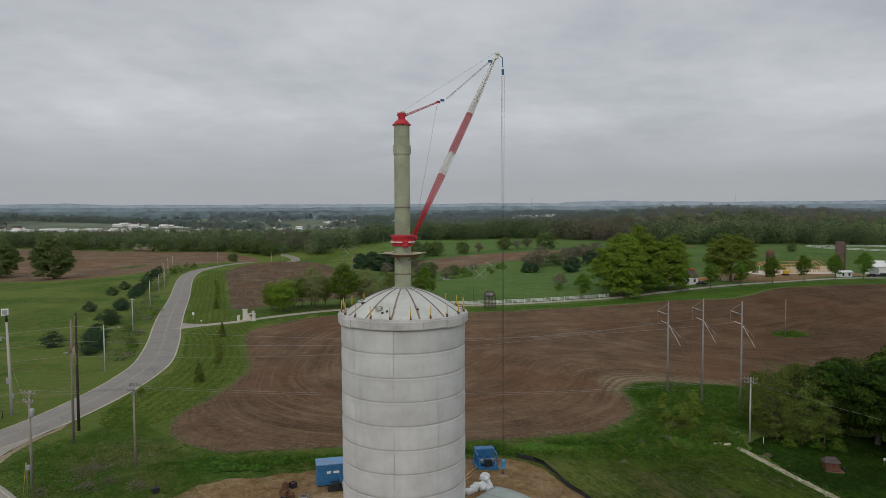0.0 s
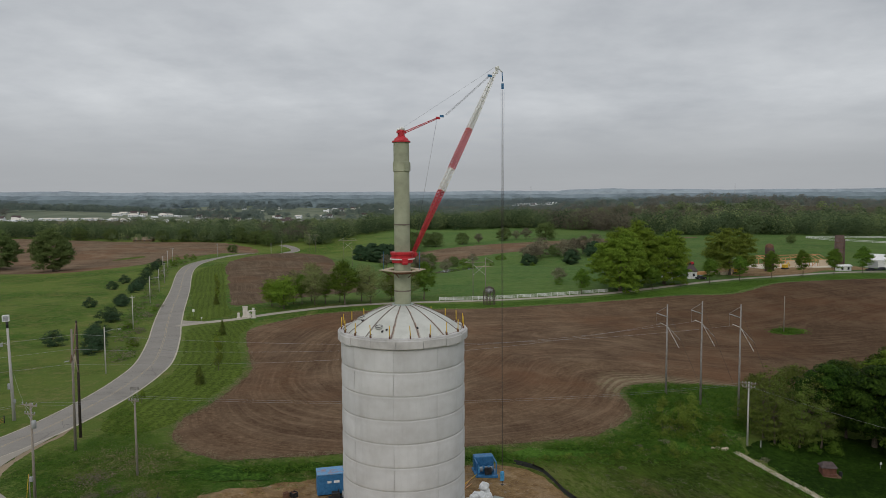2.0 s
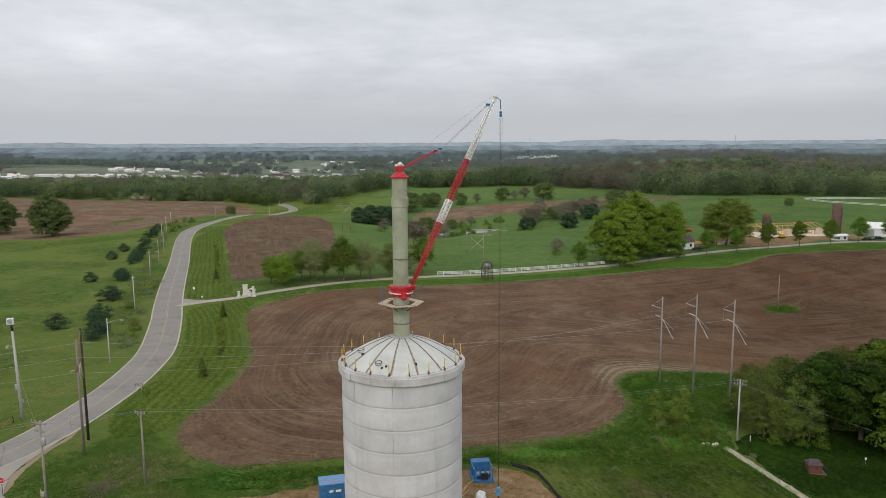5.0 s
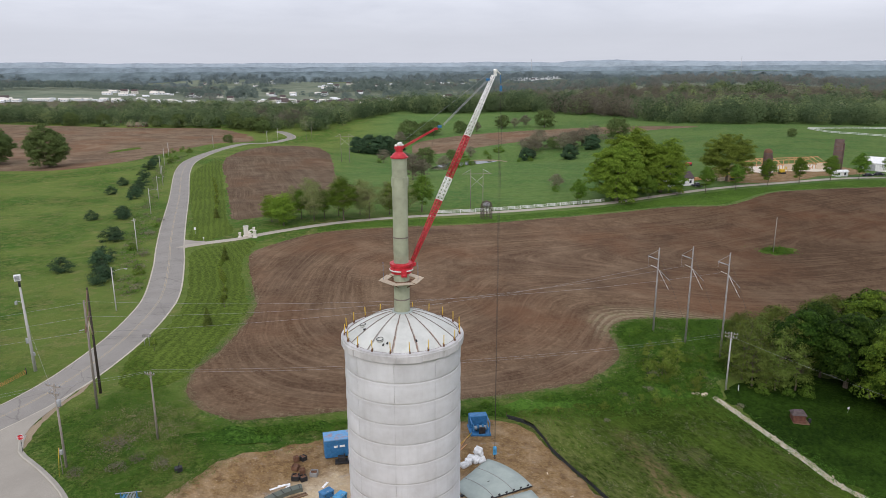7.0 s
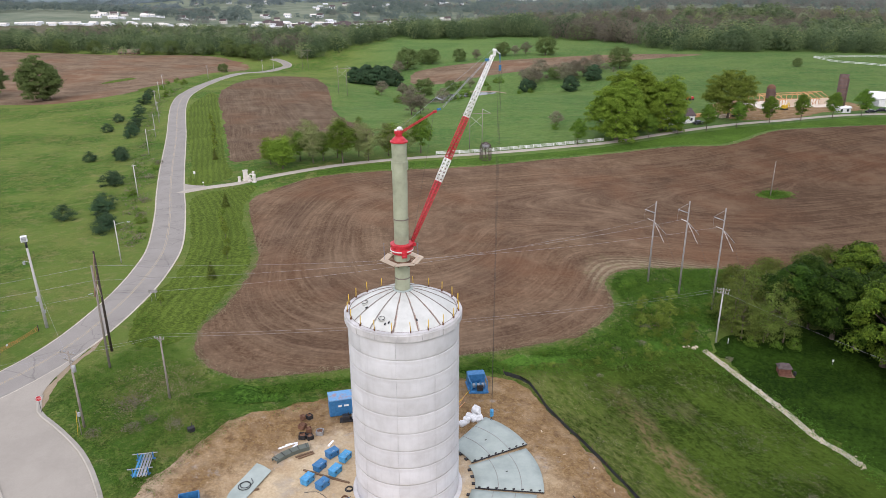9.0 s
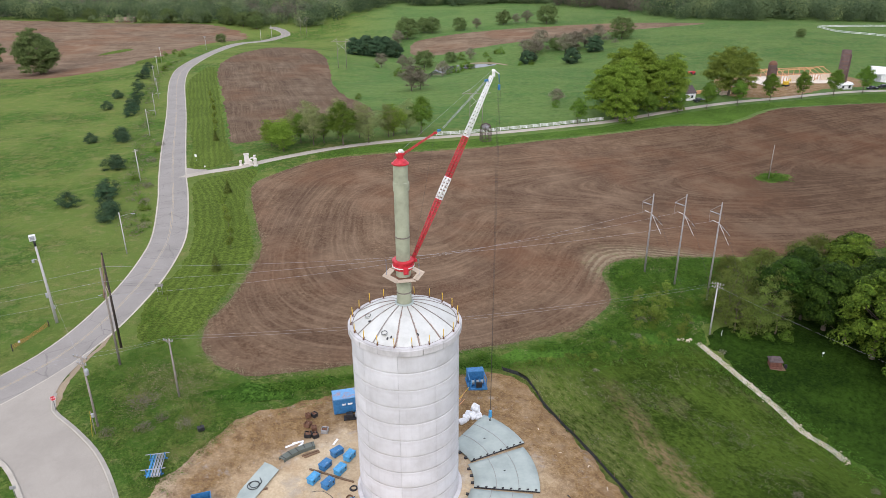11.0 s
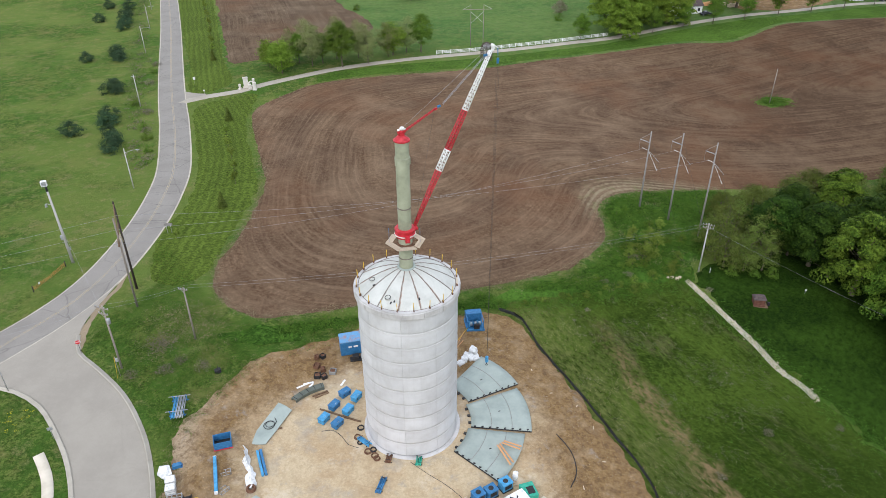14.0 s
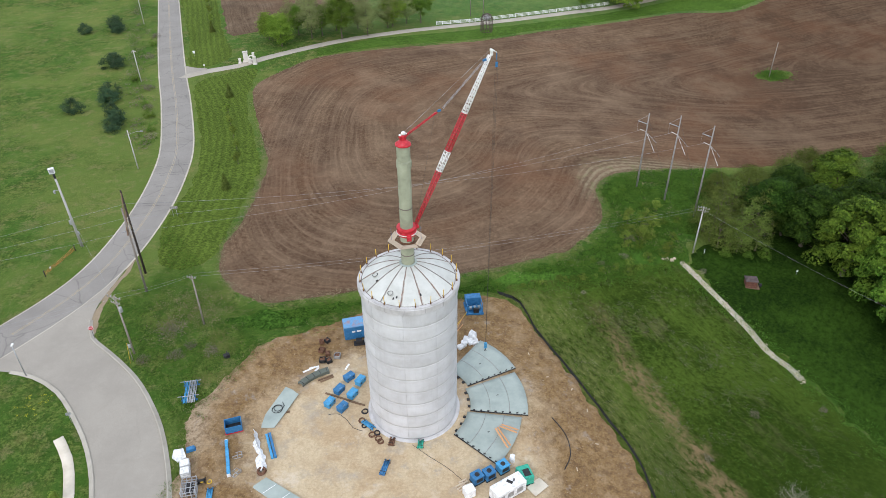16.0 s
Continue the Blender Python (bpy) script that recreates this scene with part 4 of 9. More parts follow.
sheet("field_far", [(-122.5, 388), (-131, 428), (-131, 459), (-124, 480), (-114, 501), (-101, 506), (-88, 494), (-80, 472), (-73, 450), (-64, 406), (-56.2, 363), (-45.6, 327), (-32, 298), (-28, 279.5),
                    (-36, 268), (-47, 257.5), (-57, 244), (-70, 233.6), (-73.6, 238), (-90, 290), (-112, 357)], SOIL_B, "ploughed brown field on a gentle rise", 0.07, 7, 4, 1.5)
sheet("field_west", [(-560, 690), (-419, 699), (-371, 703), (-316, 702), (-235, 695), (-190, 668), (-168, 632), (-172, 580), (-182, 520), (-188, 450), (-200, 416), (-217, 398), (-254, 400), (-340, 405), (-520, 420)],
      SOIL_C, "wide pale brown tilled field before the woods", 0.1, 14, 8, 2.5)
sheet("field_north", [(-23.6, 534), (-19, 572), (31, 599), (84, 615), (134, 622), (180, 612), (210, 590), (170, 578), (122, 567), (76, 550), (32, 531), (7, 515), (-17, 511)],
      SOIL_C, "narrow strip of tilled reddish brown soil", 0.1, 10, 6, 2.0)
sheet("verge", [(-56, 121), (-55, 132), (-56.5, 145), (-60, 158), (-66, 175), (-71, 193), (-64, 200), (-56, 203), (-54.5, 191), (-53.4, 179), (-46.5, 157), (-42, 143),
                (-41.6, 134), (-41.8, 126), (-42.4, 116), (-43, 106), (-48, 102), (-53, 106)], VERGE, "mown grass verge with mower stripes", 0.09, 3, 0.8, 0.7)
sheet("verge_north", [(-76, 206), (-84, 230), (-98, 268), (-116, 318), (-130, 362), (-134, 400), (-130, 408), (-113, 357), (-91.5, 290), (-75, 238), (-66, 214)],
      LAWN, "long mown grass verge with stripes beside the road", 0.1, 5, 2, 1.0)
sheet("roadside", [(-40, 217), (-22, 228), (0, 237), (25, 247), (62, 261), (95, 276), (122, 285), (146, 290), (190, 303), (185, 287), (149, 281), (132, 279), (122, 273), (113, 266), (104, 260.5),
                   (87, 261), (76, 258), (53, 250), (32, 242), (12, 232), (-5, 226), (-24, 219), (-39, 212)], PLAINLAWN, "strip of mown grass beside the drive", 0.03, 5, 3, 0.5)
sheet("rough_lawn", [(11, 101.5), (22, 105.6), (34, 110), (45, 114.5), (50, 107), (54, 97), (57, 88), (60.4, 78), (65.5, 60), (73, 36), (26, 36), (26, 57), (25, 64), (22, 72), (17.2, 82), (14.4, 90), (12, 97)],
      SITEGRASS, "uneven seeded grass slope with dry brown patches", 0.06, 2.5, 1.0, 2.0)
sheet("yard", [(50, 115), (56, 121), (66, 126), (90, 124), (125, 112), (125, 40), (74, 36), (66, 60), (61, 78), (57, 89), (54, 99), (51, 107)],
      YARD_SHADED, "green mown yard, tree shade partly in its dark grass colour", 0.07, 4, 1.0, 2.2)
sheet("building_site", [(-37, 52), (-35, 60), (-36, 65.5), (-36.2, 70.5), (-34, 73.7), (-31.3, 79.5), (-28.6, 84), (-23.6, 86.5), (-17.5, 90), (-8, 95), (2.9, 97), (8.5, 98), (13.5, 95.6), (17.0, 87.4), (20.7, 78.4),
                        (23.9, 70.3), (26.8, 62.2), (28.0, 50), (24, 36), (0, 30), (-20, 32), (-34, 40)], DIRT, "building site of tan dirt, brown soil and gravel", 0.09, 2.0, 0.4, 0.6)
sheet("house_site", [(124, 299), (122, 310), (128, 336), (140, 354), (168, 360), (194, 356), (198, 334), (190, 320), (168, 312), (156, 303), (148, 298.5), (136, 296.5)], DIRT, "bare dirt round the house under construction", 0.05, 4, 3, 1.5)
water = sheet("water", [(-8, 421), (-4, 419), (0, 426), (3, 440), (7, 452), (14, 461), (24, 465), (35, 470), (30, 474), (16, 476), (3, 472), (-4, 462), (-8, 445), (-9, 430)], WATER, "small still pond in a hollow of the meadow", 0.12, 5, 3)
sheet("pond_bank", [(16, 479), (20, 481), (30, 479), (37, 474), (42, 466), (41, 465), (36, 471.5), (29, 475.5), (20, 478)], BARE, "bare brown bank along the pond", 0.14, 3, 2)

sheet("grass_strip", [(-235, 492), (-234, 507), (-226, 521), (-220, 516), (-227, 500)], LAWN, "narrow strip of grass in the far field", 0.2, 6, 4)
sheet("grass_strip_2", [(-193, 452), (-187, 474), (-180, 462), (-181, 436)], LAWN, "strip of grass beside the far field", 0.2, 6, 4)

# roads
ROAD = [(-150, -20), (-110, 35), (-85, 66), (-70.3, 85.6), (-64.8, 94.3), (-62, 101.5), (-60.5, 110.5), (-60.1, 123.6), (-61.3, 138), (-64.2, 153), (-73, 180), (-82.3, 206),
        (-109, 285), (-139, 374), (-149.5, 429), (-155, 512), (-153, 590), (-146, 634), (-141, 650), (-143, 662), (-150, 674), (-160, 684)]
road = ribbon("road", ROAD, [(-3.75, 0.03), (-3.6, 0.09), (0, 0.14), (3.6, 0.09), (3.75, 0.03)], ASPHALT, "worn grey two-lane asphalt road with faint yellow centre lines", 3)
for off, mat, nm, h in ((-0.16, LINEYELLOW, "yellow_line", 0.146), (0.16, LINEYELLOW, "yellow_line", 0.146)):
    ribbon(nm, ROAD[3:], [(off - 0.06, h), (off + 0.06, h)], mat, "worn painted line", 3, road)
for side in (-1, 1):
    ribbon("shoulder", ROAD, [(side * 3.68, 0.085), (side * 4.02, 0.05)][::side], CRUSHED, "thin pale gravel shoulder", 3, road)
g = np.random.default_rng(5)
line = curve_through(ROAD[3:13], 1.0)
for k in range(34):
    i = int(g.integers(2, len(line) - 3))
    p, d = line[i], (line[i + 1] - line[i - 1]).normalized()
    r = Vector((d.y, -d.x))
    a0, a1 = (-3.5, 3.5) if g.random() < 0.45 else sorted(g.uniform(-3.5, 3.5, 2))
    vs, n = [], 7
    for q in range(n + 1):
        o = a0 + (a1 - a0) * q / n
        for w in (-1, 1):
            v = p + r * o + d * (0.18 * noise.noise((o * 0.8, k, 1)) + w * (0.025 + 0.02 * g.random()))
            vs.append((v.x, v.y, gz(v.x, v.y) + 0.145 - 0.0139 * abs(o) + 0.006))
    part("crack", Shape().add(vs, [(2 * q, 2 * q + 1, 2 * q + 3, 2 * q + 2) for q in range(n)], True), TAR, road, "dark sealed crack" if k == 0 else "")
SIDE_W = [(-77, 71.5), (-73.6, 75.5), (-70.5, 77.6), (-66.5, 77.4), (-62.3, 76.2), (-57.5, 73.3), (-53, 68.5), (-48.7, 62.7), (-45.3, 55.6), (-42.5, 45), (-41.5, 30)]
SIDE_E = [(-57.3, 106), (-58.1, 99), (-58.8, 93), (-58.4, 88.6), (-56.6, 84.6), (-51.8, 80.6), (-46.6, 75.9), (-42.3, 70.5), (-38.8, 64.6), (-35.3, 55.7), (-33.2, 45), (-32.5, 30)]
street = sheet("street", [tuple(p) for p in curve_through(SIDE_W, 2)] + [tuple(p) for p in reversed(curve_through(SIDE_E, 2))] + [(-60.5, 104), (-62.5, 96), (-66, 88), (-71, 80.5), (-76, 74)], STREET,
               "wide pale concrete side street joining the road", 0.07, 3.0, 2.0, 0, "street", False)
for edge, s in ((SIDE_W, -1), (SIDE_E, 1)):
    ribbon("kerb", edge[3:], [(-0.3, 0.07), (-0.28, 0.1), (0.12, 0.12), (0.16, 0.22), (0.32, 0.22), (0.34, 0.02)] if s > 0 else [(-0.34, 0.02), (-0.32, 0.22), (-0.16, 0.22), (-0.12, 0.12), (0.28, 0.1), (0.3, 0.07)],
           KERB, "pale concrete kerb and gutter", 2.0, None, "kerb")
sheet("gravel_corner", [(-58.9, 93), (-58.5, 88.6), (-57, 85), (-56.4, 85.6), (-57.3, 88.5), (-57.7, 93), (-57.4, 97), (-56.8, 103), (-57.2, 107), (-57.9, 100)], BARE, "worn bare soil at the junction's corner", 0.05, 1.5, 0.6, 0.5)
sheet("field_islet", [(95, 205), (100, 203), (106, 205), (108, 209), (103, 212), (97, 210)], GRASS, "grassy islet in the ploughed field", 0.12, 2, 1.0, 1.6)
ribbon("sidewalk", [(-53.6, 64.9), (-51, 61.6), (-49, 57.5), (-47.4, 52), (-46.6, 40)], [(-0.7, 0.02), (-0.68, 0.11), (0.68, 0.11), (0.7, 0.02)], TAN, "short pale concrete footpath beside the street", 1.5, None, "footpath")
DRIVE = [(-78.6, 197), (-75, 199.4), (-70, 202.4), (-62, 205.5), (-55, 211), (-42.5, 219.4), (-34, 225), (-16.4, 235), (-1, 242.5), (23.8, 252.5), (46, 261), (64, 267), (94, 281), (120, 290), (145, 295.5), (193, 310), (270, 325)]
drive = ribbon("drive", DRIVE, [(-1.7, 0.02), (-1.6, 0.08), (0, 0.12), (1.6, 0.08), (1.7, 0.02)], GRAVEL, "narrow pale gravel drive along the field", 3)
sheet("drive_mouth", [(-79.5, 189), (-76.5, 196), (-73, 201), (-71, 204.3), (-74, 205), (-79, 207.5), (-84, 212), (-80, 200)], STREET, "flared pale apron where the drive meets the road", 0.06, 2, 1.5)

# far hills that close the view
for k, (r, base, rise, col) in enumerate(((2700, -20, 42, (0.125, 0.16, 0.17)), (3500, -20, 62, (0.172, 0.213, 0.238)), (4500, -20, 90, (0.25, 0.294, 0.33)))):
    m = Mat("haze_painted_hills_" + "abc"[k], 1.0, 0.0, 0.0)
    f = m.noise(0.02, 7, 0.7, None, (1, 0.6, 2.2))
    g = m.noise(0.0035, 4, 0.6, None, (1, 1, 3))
    # haze is in the colour: paler, bluer and glowing more on each farther ridge
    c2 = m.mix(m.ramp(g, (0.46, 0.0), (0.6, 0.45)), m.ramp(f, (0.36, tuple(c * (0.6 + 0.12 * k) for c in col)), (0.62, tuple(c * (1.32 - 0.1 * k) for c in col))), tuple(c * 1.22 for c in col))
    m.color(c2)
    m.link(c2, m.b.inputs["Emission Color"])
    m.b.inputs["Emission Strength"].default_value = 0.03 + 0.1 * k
    vs, fs = [], []
    A = np.linspace(-66, 66, 397)
    for j, (dr, hh) in enumerate(((-70, 0.0), (-50, 0.35), (-25, 0.75), (0, 1.0), (40, 0.9))):
        for a in A:
            x, y = (r + dr) * math.sin(radians(a)), (r + dr) * math.cos(radians(a))
            ridge = 0.86 + 0.08 * noise.noise((a * 0.13, k * 7, 1)) + 0.04 * noise.noise((a * 0.55, k * 7, 4)) + 0.025 * noise.noise((a * 2.6, k, 4))
            if k == 2:
                ridge += 0.13 * math.exp(-((a - 11.8) / 2.4) ** 6) + 0.08 * math.exp(-((a - 17) / 4.0) ** 4) + 0.07 * math.exp(-((a + 29) / 2.6) ** 4)
            vs.append((x, y, base + (rise * ridge - base) * hh + (3 * noise.noise((a, j, k)) if hh else 0)))
    n = len(A)
    for j in range(4):
        fs += [(j * n + i, j * n + i + 1, (j + 1) * n + i + 1, (j + 1) * n + i) for i in range(n - 1)]
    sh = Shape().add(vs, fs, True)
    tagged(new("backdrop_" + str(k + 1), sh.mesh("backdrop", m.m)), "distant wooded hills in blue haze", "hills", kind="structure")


# ---- the concrete tower ----
TX, TY = -4.43, 71.62
R_WALL, LIFT, TOP = 6.27, 2.285, 23.14


def arc_block(r0, r1, a0, a1, z0, z1, n=8, bevel=0.03, swell=0.0):
    """A curved block between two radii, two angles and two heights, with a soft outer edge."""
    s = Shape()
    b = bevel
    prof = [(r0, z0), (r1 - b, z0), (r1, z0 + b), (r1, z1 - b), (r1 - b, z1), (r0, z1)]
    if swell:
        w = swell
        prof = [(r0, z0), (r1 - b - w, z0), (r1 - w, z0 + b), (r1 - 0.55 * w, z0 + 0.16), (r1 - 0.2 * w, z0 + 0.42), (r1, z0 + 0.9), (r1, z1 - 0.7), (r1 - 0.25 * w, z1 - 0.32), (r1 - 0.6 * w, z1 - 0.13), (r1 - w, z1 - b), (r1 - b - w, z1), (r0, z1)]
    vs, fs, k = [], [], len(prof)
    for i in range(n + 1):
        t = radians(a0 + (a1 - a0) * i / n)
        vs += [(r * math.cos(t), r * math.sin(t), z) for r, z in prof]
    for i in range(n):
        fs += [(i * k + j, (i + 1) * k + j, (i + 1) * k + (j + 1) % k, i * k + (j + 1) % k) for j in range(k)]
    if not swell:
        fs += [tuple(range(k)), tuple(n * k + j for j in range(k - 1, -1, -1))]
    return s.add(vs, fs, bool(swell))


def build_tower():
    tw = thing("concrete_tower", (TX, TY, 0), "tall round tower of pale grey cast concrete panels, domed, under construction", "tower")
    part("core", Shape().lathe([(6.0, -0.5), (R_WALL - 0.07, -0.5), (R_WALL - 0.07, TOP), (6.0, TOP)], 72), JOINT, tw, "darker recessed joints")
    part("footing", Shape().lathe([(6.0, -0.4), (6.75, -0.4), (6.72, 0.16), (6.62, 0.22), (6.2, 0.24)], 72), RIM, tw, "pale concrete footing ring")
    gap = 0.1
    meshes = {}
    first = TOP - int(TOP / LIFT + 1) * LIFT
    for k in range(11):
        z0, z1 = max(first + k * LIFT, 0.2), first + (k + 1) * LIFT
        if z1 < 0.4:
            continue
        h = round(z1 - z0, 2)
        if h not in meshes:
            meshes[h] = arc_block(5.95, R_WALL, gap, 40 - gap, 0.025, h - 0.025, 8, 0.03, 0.05 if h > 2 else 0.0).mesh("panel", CONCRETE)
        for i in range(9):
            part("panel", meshes[h], None, tw, at=pose(0, 0, z0, 0, 0, -95 + 40 * i))
    block = arc_block(5.7, 6.56, 0.45, 22.05, 0, 0.78, 6, 0.04).mesh("rim_block", RIM)
    for i in range(16):
        part("rim_block", block, None, tw, "grey ring beam block", pose(0.035 * math.sin(i * 5.3) * math.cos(radians(-81 + 22.5 * i)), 0.035 * math.sin(i * 5.3) * math.sin(radians(-81 + 22.5 * i)), TOP + 0.03 + 0.05 * math.sin(i * 2.3), 0, 0, -92 + 22.5 * i + 0.3 * math.sin(i * 4.1)))
    part("rim_core", Shape().turned([(5.9, TOP + 0.02), (6.46, TOP + 0.02), (6.46, TOP + 0.76), (5.9, TOP + 0.76)], 72), JOINT, tw, "concrete behind the ring blocks")
    part("rim_top", Shape().turned([(6.5, TOP + 0.7), (6.44, TOP + 0.98), (6.05, TOP + 1.0), (6.02, TOP + 0.6)], 64), RIM, tw, "smooth concrete ring on the rim")
    # the dome: gores of primed plate with rusty seams
    z0, rise, ro, ri = TOP + 0.9, 2.55, 6.05, 0.8

    def dome(r):
        return z0 + rise * (1 - (r / ro) ** 1.75)
    n = 14
    prof = [(ro + (ri - ro) * i / 9, dome(ro + (ri - ro) * i / 9)) for i in range(10)]
    gore = Shape().lathe(prof, 5, 0.0, 360 / n)
    gore.lathe([(r, z - 0.05) for r, z in prof], 5, 0.0, 360 / n)
    gm = gore.mesh("dome_plate", DOMEPAINT)
    seam = Shape()
    for (r, z), (r2, z2) in zip(prof, prof[1:]):
        w, w2 = 0.035, 0.035
        seam.add([(r, -w, z + 0.015), (r, w, z + 0.015), (r2, w2, z2 + 0.015), (r2, -w2, z2 + 0.015), (r, -0.025, z + 0.06), (r, 0.025, z + 0.06), (r2, 0.025, z2 + 0.06), (r2, -0.025, z2 + 0.06)],
                 [(0, 4, 7, 3), (4, 5, 6, 7), (5, 1, 2, 6)])
    sm = seam.mesh("seam", SEAM)
    smear = Shape()
    for i, ((r, z), (r2, z2)) in enumerate(zip(prof, prof[1:])):
        smear.add([(r, -0.05 - 0.01 * r, z + 0.012), (r, 0.05 + 0.02 * r, z + 0.012), (r2, 0.05 + 0.02 * r2, z2 + 0.012), (r2, -0.05 - 0.01 * r2, z2 + 0.012)], [(0, 1, 2, 3)])
    stm = smear.mesh("rust_stain", STAIN)
    for i in range(n):
        a = -97 + 360 / n * i
        part("dome_plate", gm, None, tw, "pale primed steel plate" if i == 0 else "", pose(0, 0, 0, 0, 0, a))
        w = part("seam", sm, None, tw, "rusty welded seam" if i == 0 else "", pose(0, 0, 0, 0, 0, a))
        part("rust_stain", stm, None, w, "brown rust stain" if i == 0 else "")
    for ang, r in ((-163.5, 4.25), (-114.5, 4.85)):
        h = Shape().lathe([(0.30, 0), (0.36, 0.0), (0.36, 0.16), (0.30, 0.18), (0.27, 0.18), (0.27, 0.03)], 20)
        h.lathe([(0.27, 0.03), (0.1, 0.05), (0.0, 0.05)], 20)
        hatch = part("hatch", h, DOMEPAINT, tw, "round steel hatch collar", pose(r * math.cos(radians(ang)), r * math.sin(radians(ang)), dome(r), 0, 12, ang))
        part("gasket", Shape().torus((0, 0, 0.18), 0.33, 0.035, 20, 6), BLACK, hatch, "dark rubber rim")
    for ang, r in ((-108, 5.3), (-104, 5.1), (-150, 4.4), (-70, 4.9)):
        part("lug", Shape().box((0, 0, 0.08), (0.3, 0.12, 0.16)), BLACK, tw, "small dark lifting lug", pose(r * math.cos(radians(ang)), r * math.sin(radians(ang)), dome(r), 0, 0, ang))
    # guard posts
    post = Shape().rod((0, 0, -0.25), (0, 0, 1.02), 0.045, 0.045, 8)
    pm = post.mesh("guard_post", YELLOW)
    bracket = Shape().box((0, 0, -0.08), (0.18, 0.12, 0.26)).box((-0.1, 0, 0.08), (0.1, 0.1, 0.08)).mesh("bracket", RUST)
    for i in range(20):
        a = radians(-98 + 18 * i)
        p = part("guard_post", pm, None, tw, "yellow steel guard post" if i == 0 else "", pose(6.2 * math.cos(a), 6.2 * math.sin(a), TOP + 1.2, 3 * math.sin(i * 1.7), 3 * math.cos(i * 2.9), -98 + 18 * i))
        part("bracket", bracket, None, p, "rusty post bracket" if i == 0 else "")
    part("dome_edge", Shape().torus((0, 0, z0 + 0.03), 6.0, 0.07, 72, 6), SEAM, tw, "dark seam round the dome's foot")
    return tw


build_tower()


# ---- the derrick crane on the tower ----
BOOM_A, BOOM_B = Vector((-3.45, 72.15, 31.45)), Vector((5.55, 78.1, 51.1))


def lattice(p, q, w0, w1, d0, d1, bays, chord=0.07, lace=0.032):
    """Four chords and zigzag lacing between p and q; widths and depths at both ends."""
    s = Shape()
    p, q = Vector(p), Vector(q)
    ax = (q - p).normalized()
    side = ax.cross(Vector((0, 0, 1))).normalized()
    top = side.cross(ax).normalized()

    def corner(t, i):
        w, d = w0 + (w1 - w0) * t, d0 + (d1 - d0) * t
        return p + (q - p) * t + side * (w / 2) * (1 if i in (0, 3) else -1) + top * (d / 2) * (1 if i < 2 else -1)
    for i in range(4):
        s.rod(corner(0, i), corner(1, i), chord, chord, 6)
    for b in range(bays):
        t0, t1, tm = b / bays, (b + 1) / bays, (b + 0.5) / bays
        for i in range(4):
            j = (i + 1) % 4
            s.rod(corner(t0, i), corner(tm, j), lace, lace, 5, True, False)
            s.rod(corner(tm, j), corner(t1, i), lace, lace, 5, True, False)
            s.rod(corner(t0, i), corner(t0, j), lace, lace, 5, True, False)
    for i in range(4):
        s.rod(corner(1, i), corner(1, (i + 1) % 4), chord, chord, 6)
        s.rod(corner(0, i), corner(0, (i + 1) % 4), chord, chord, 6)
    return s


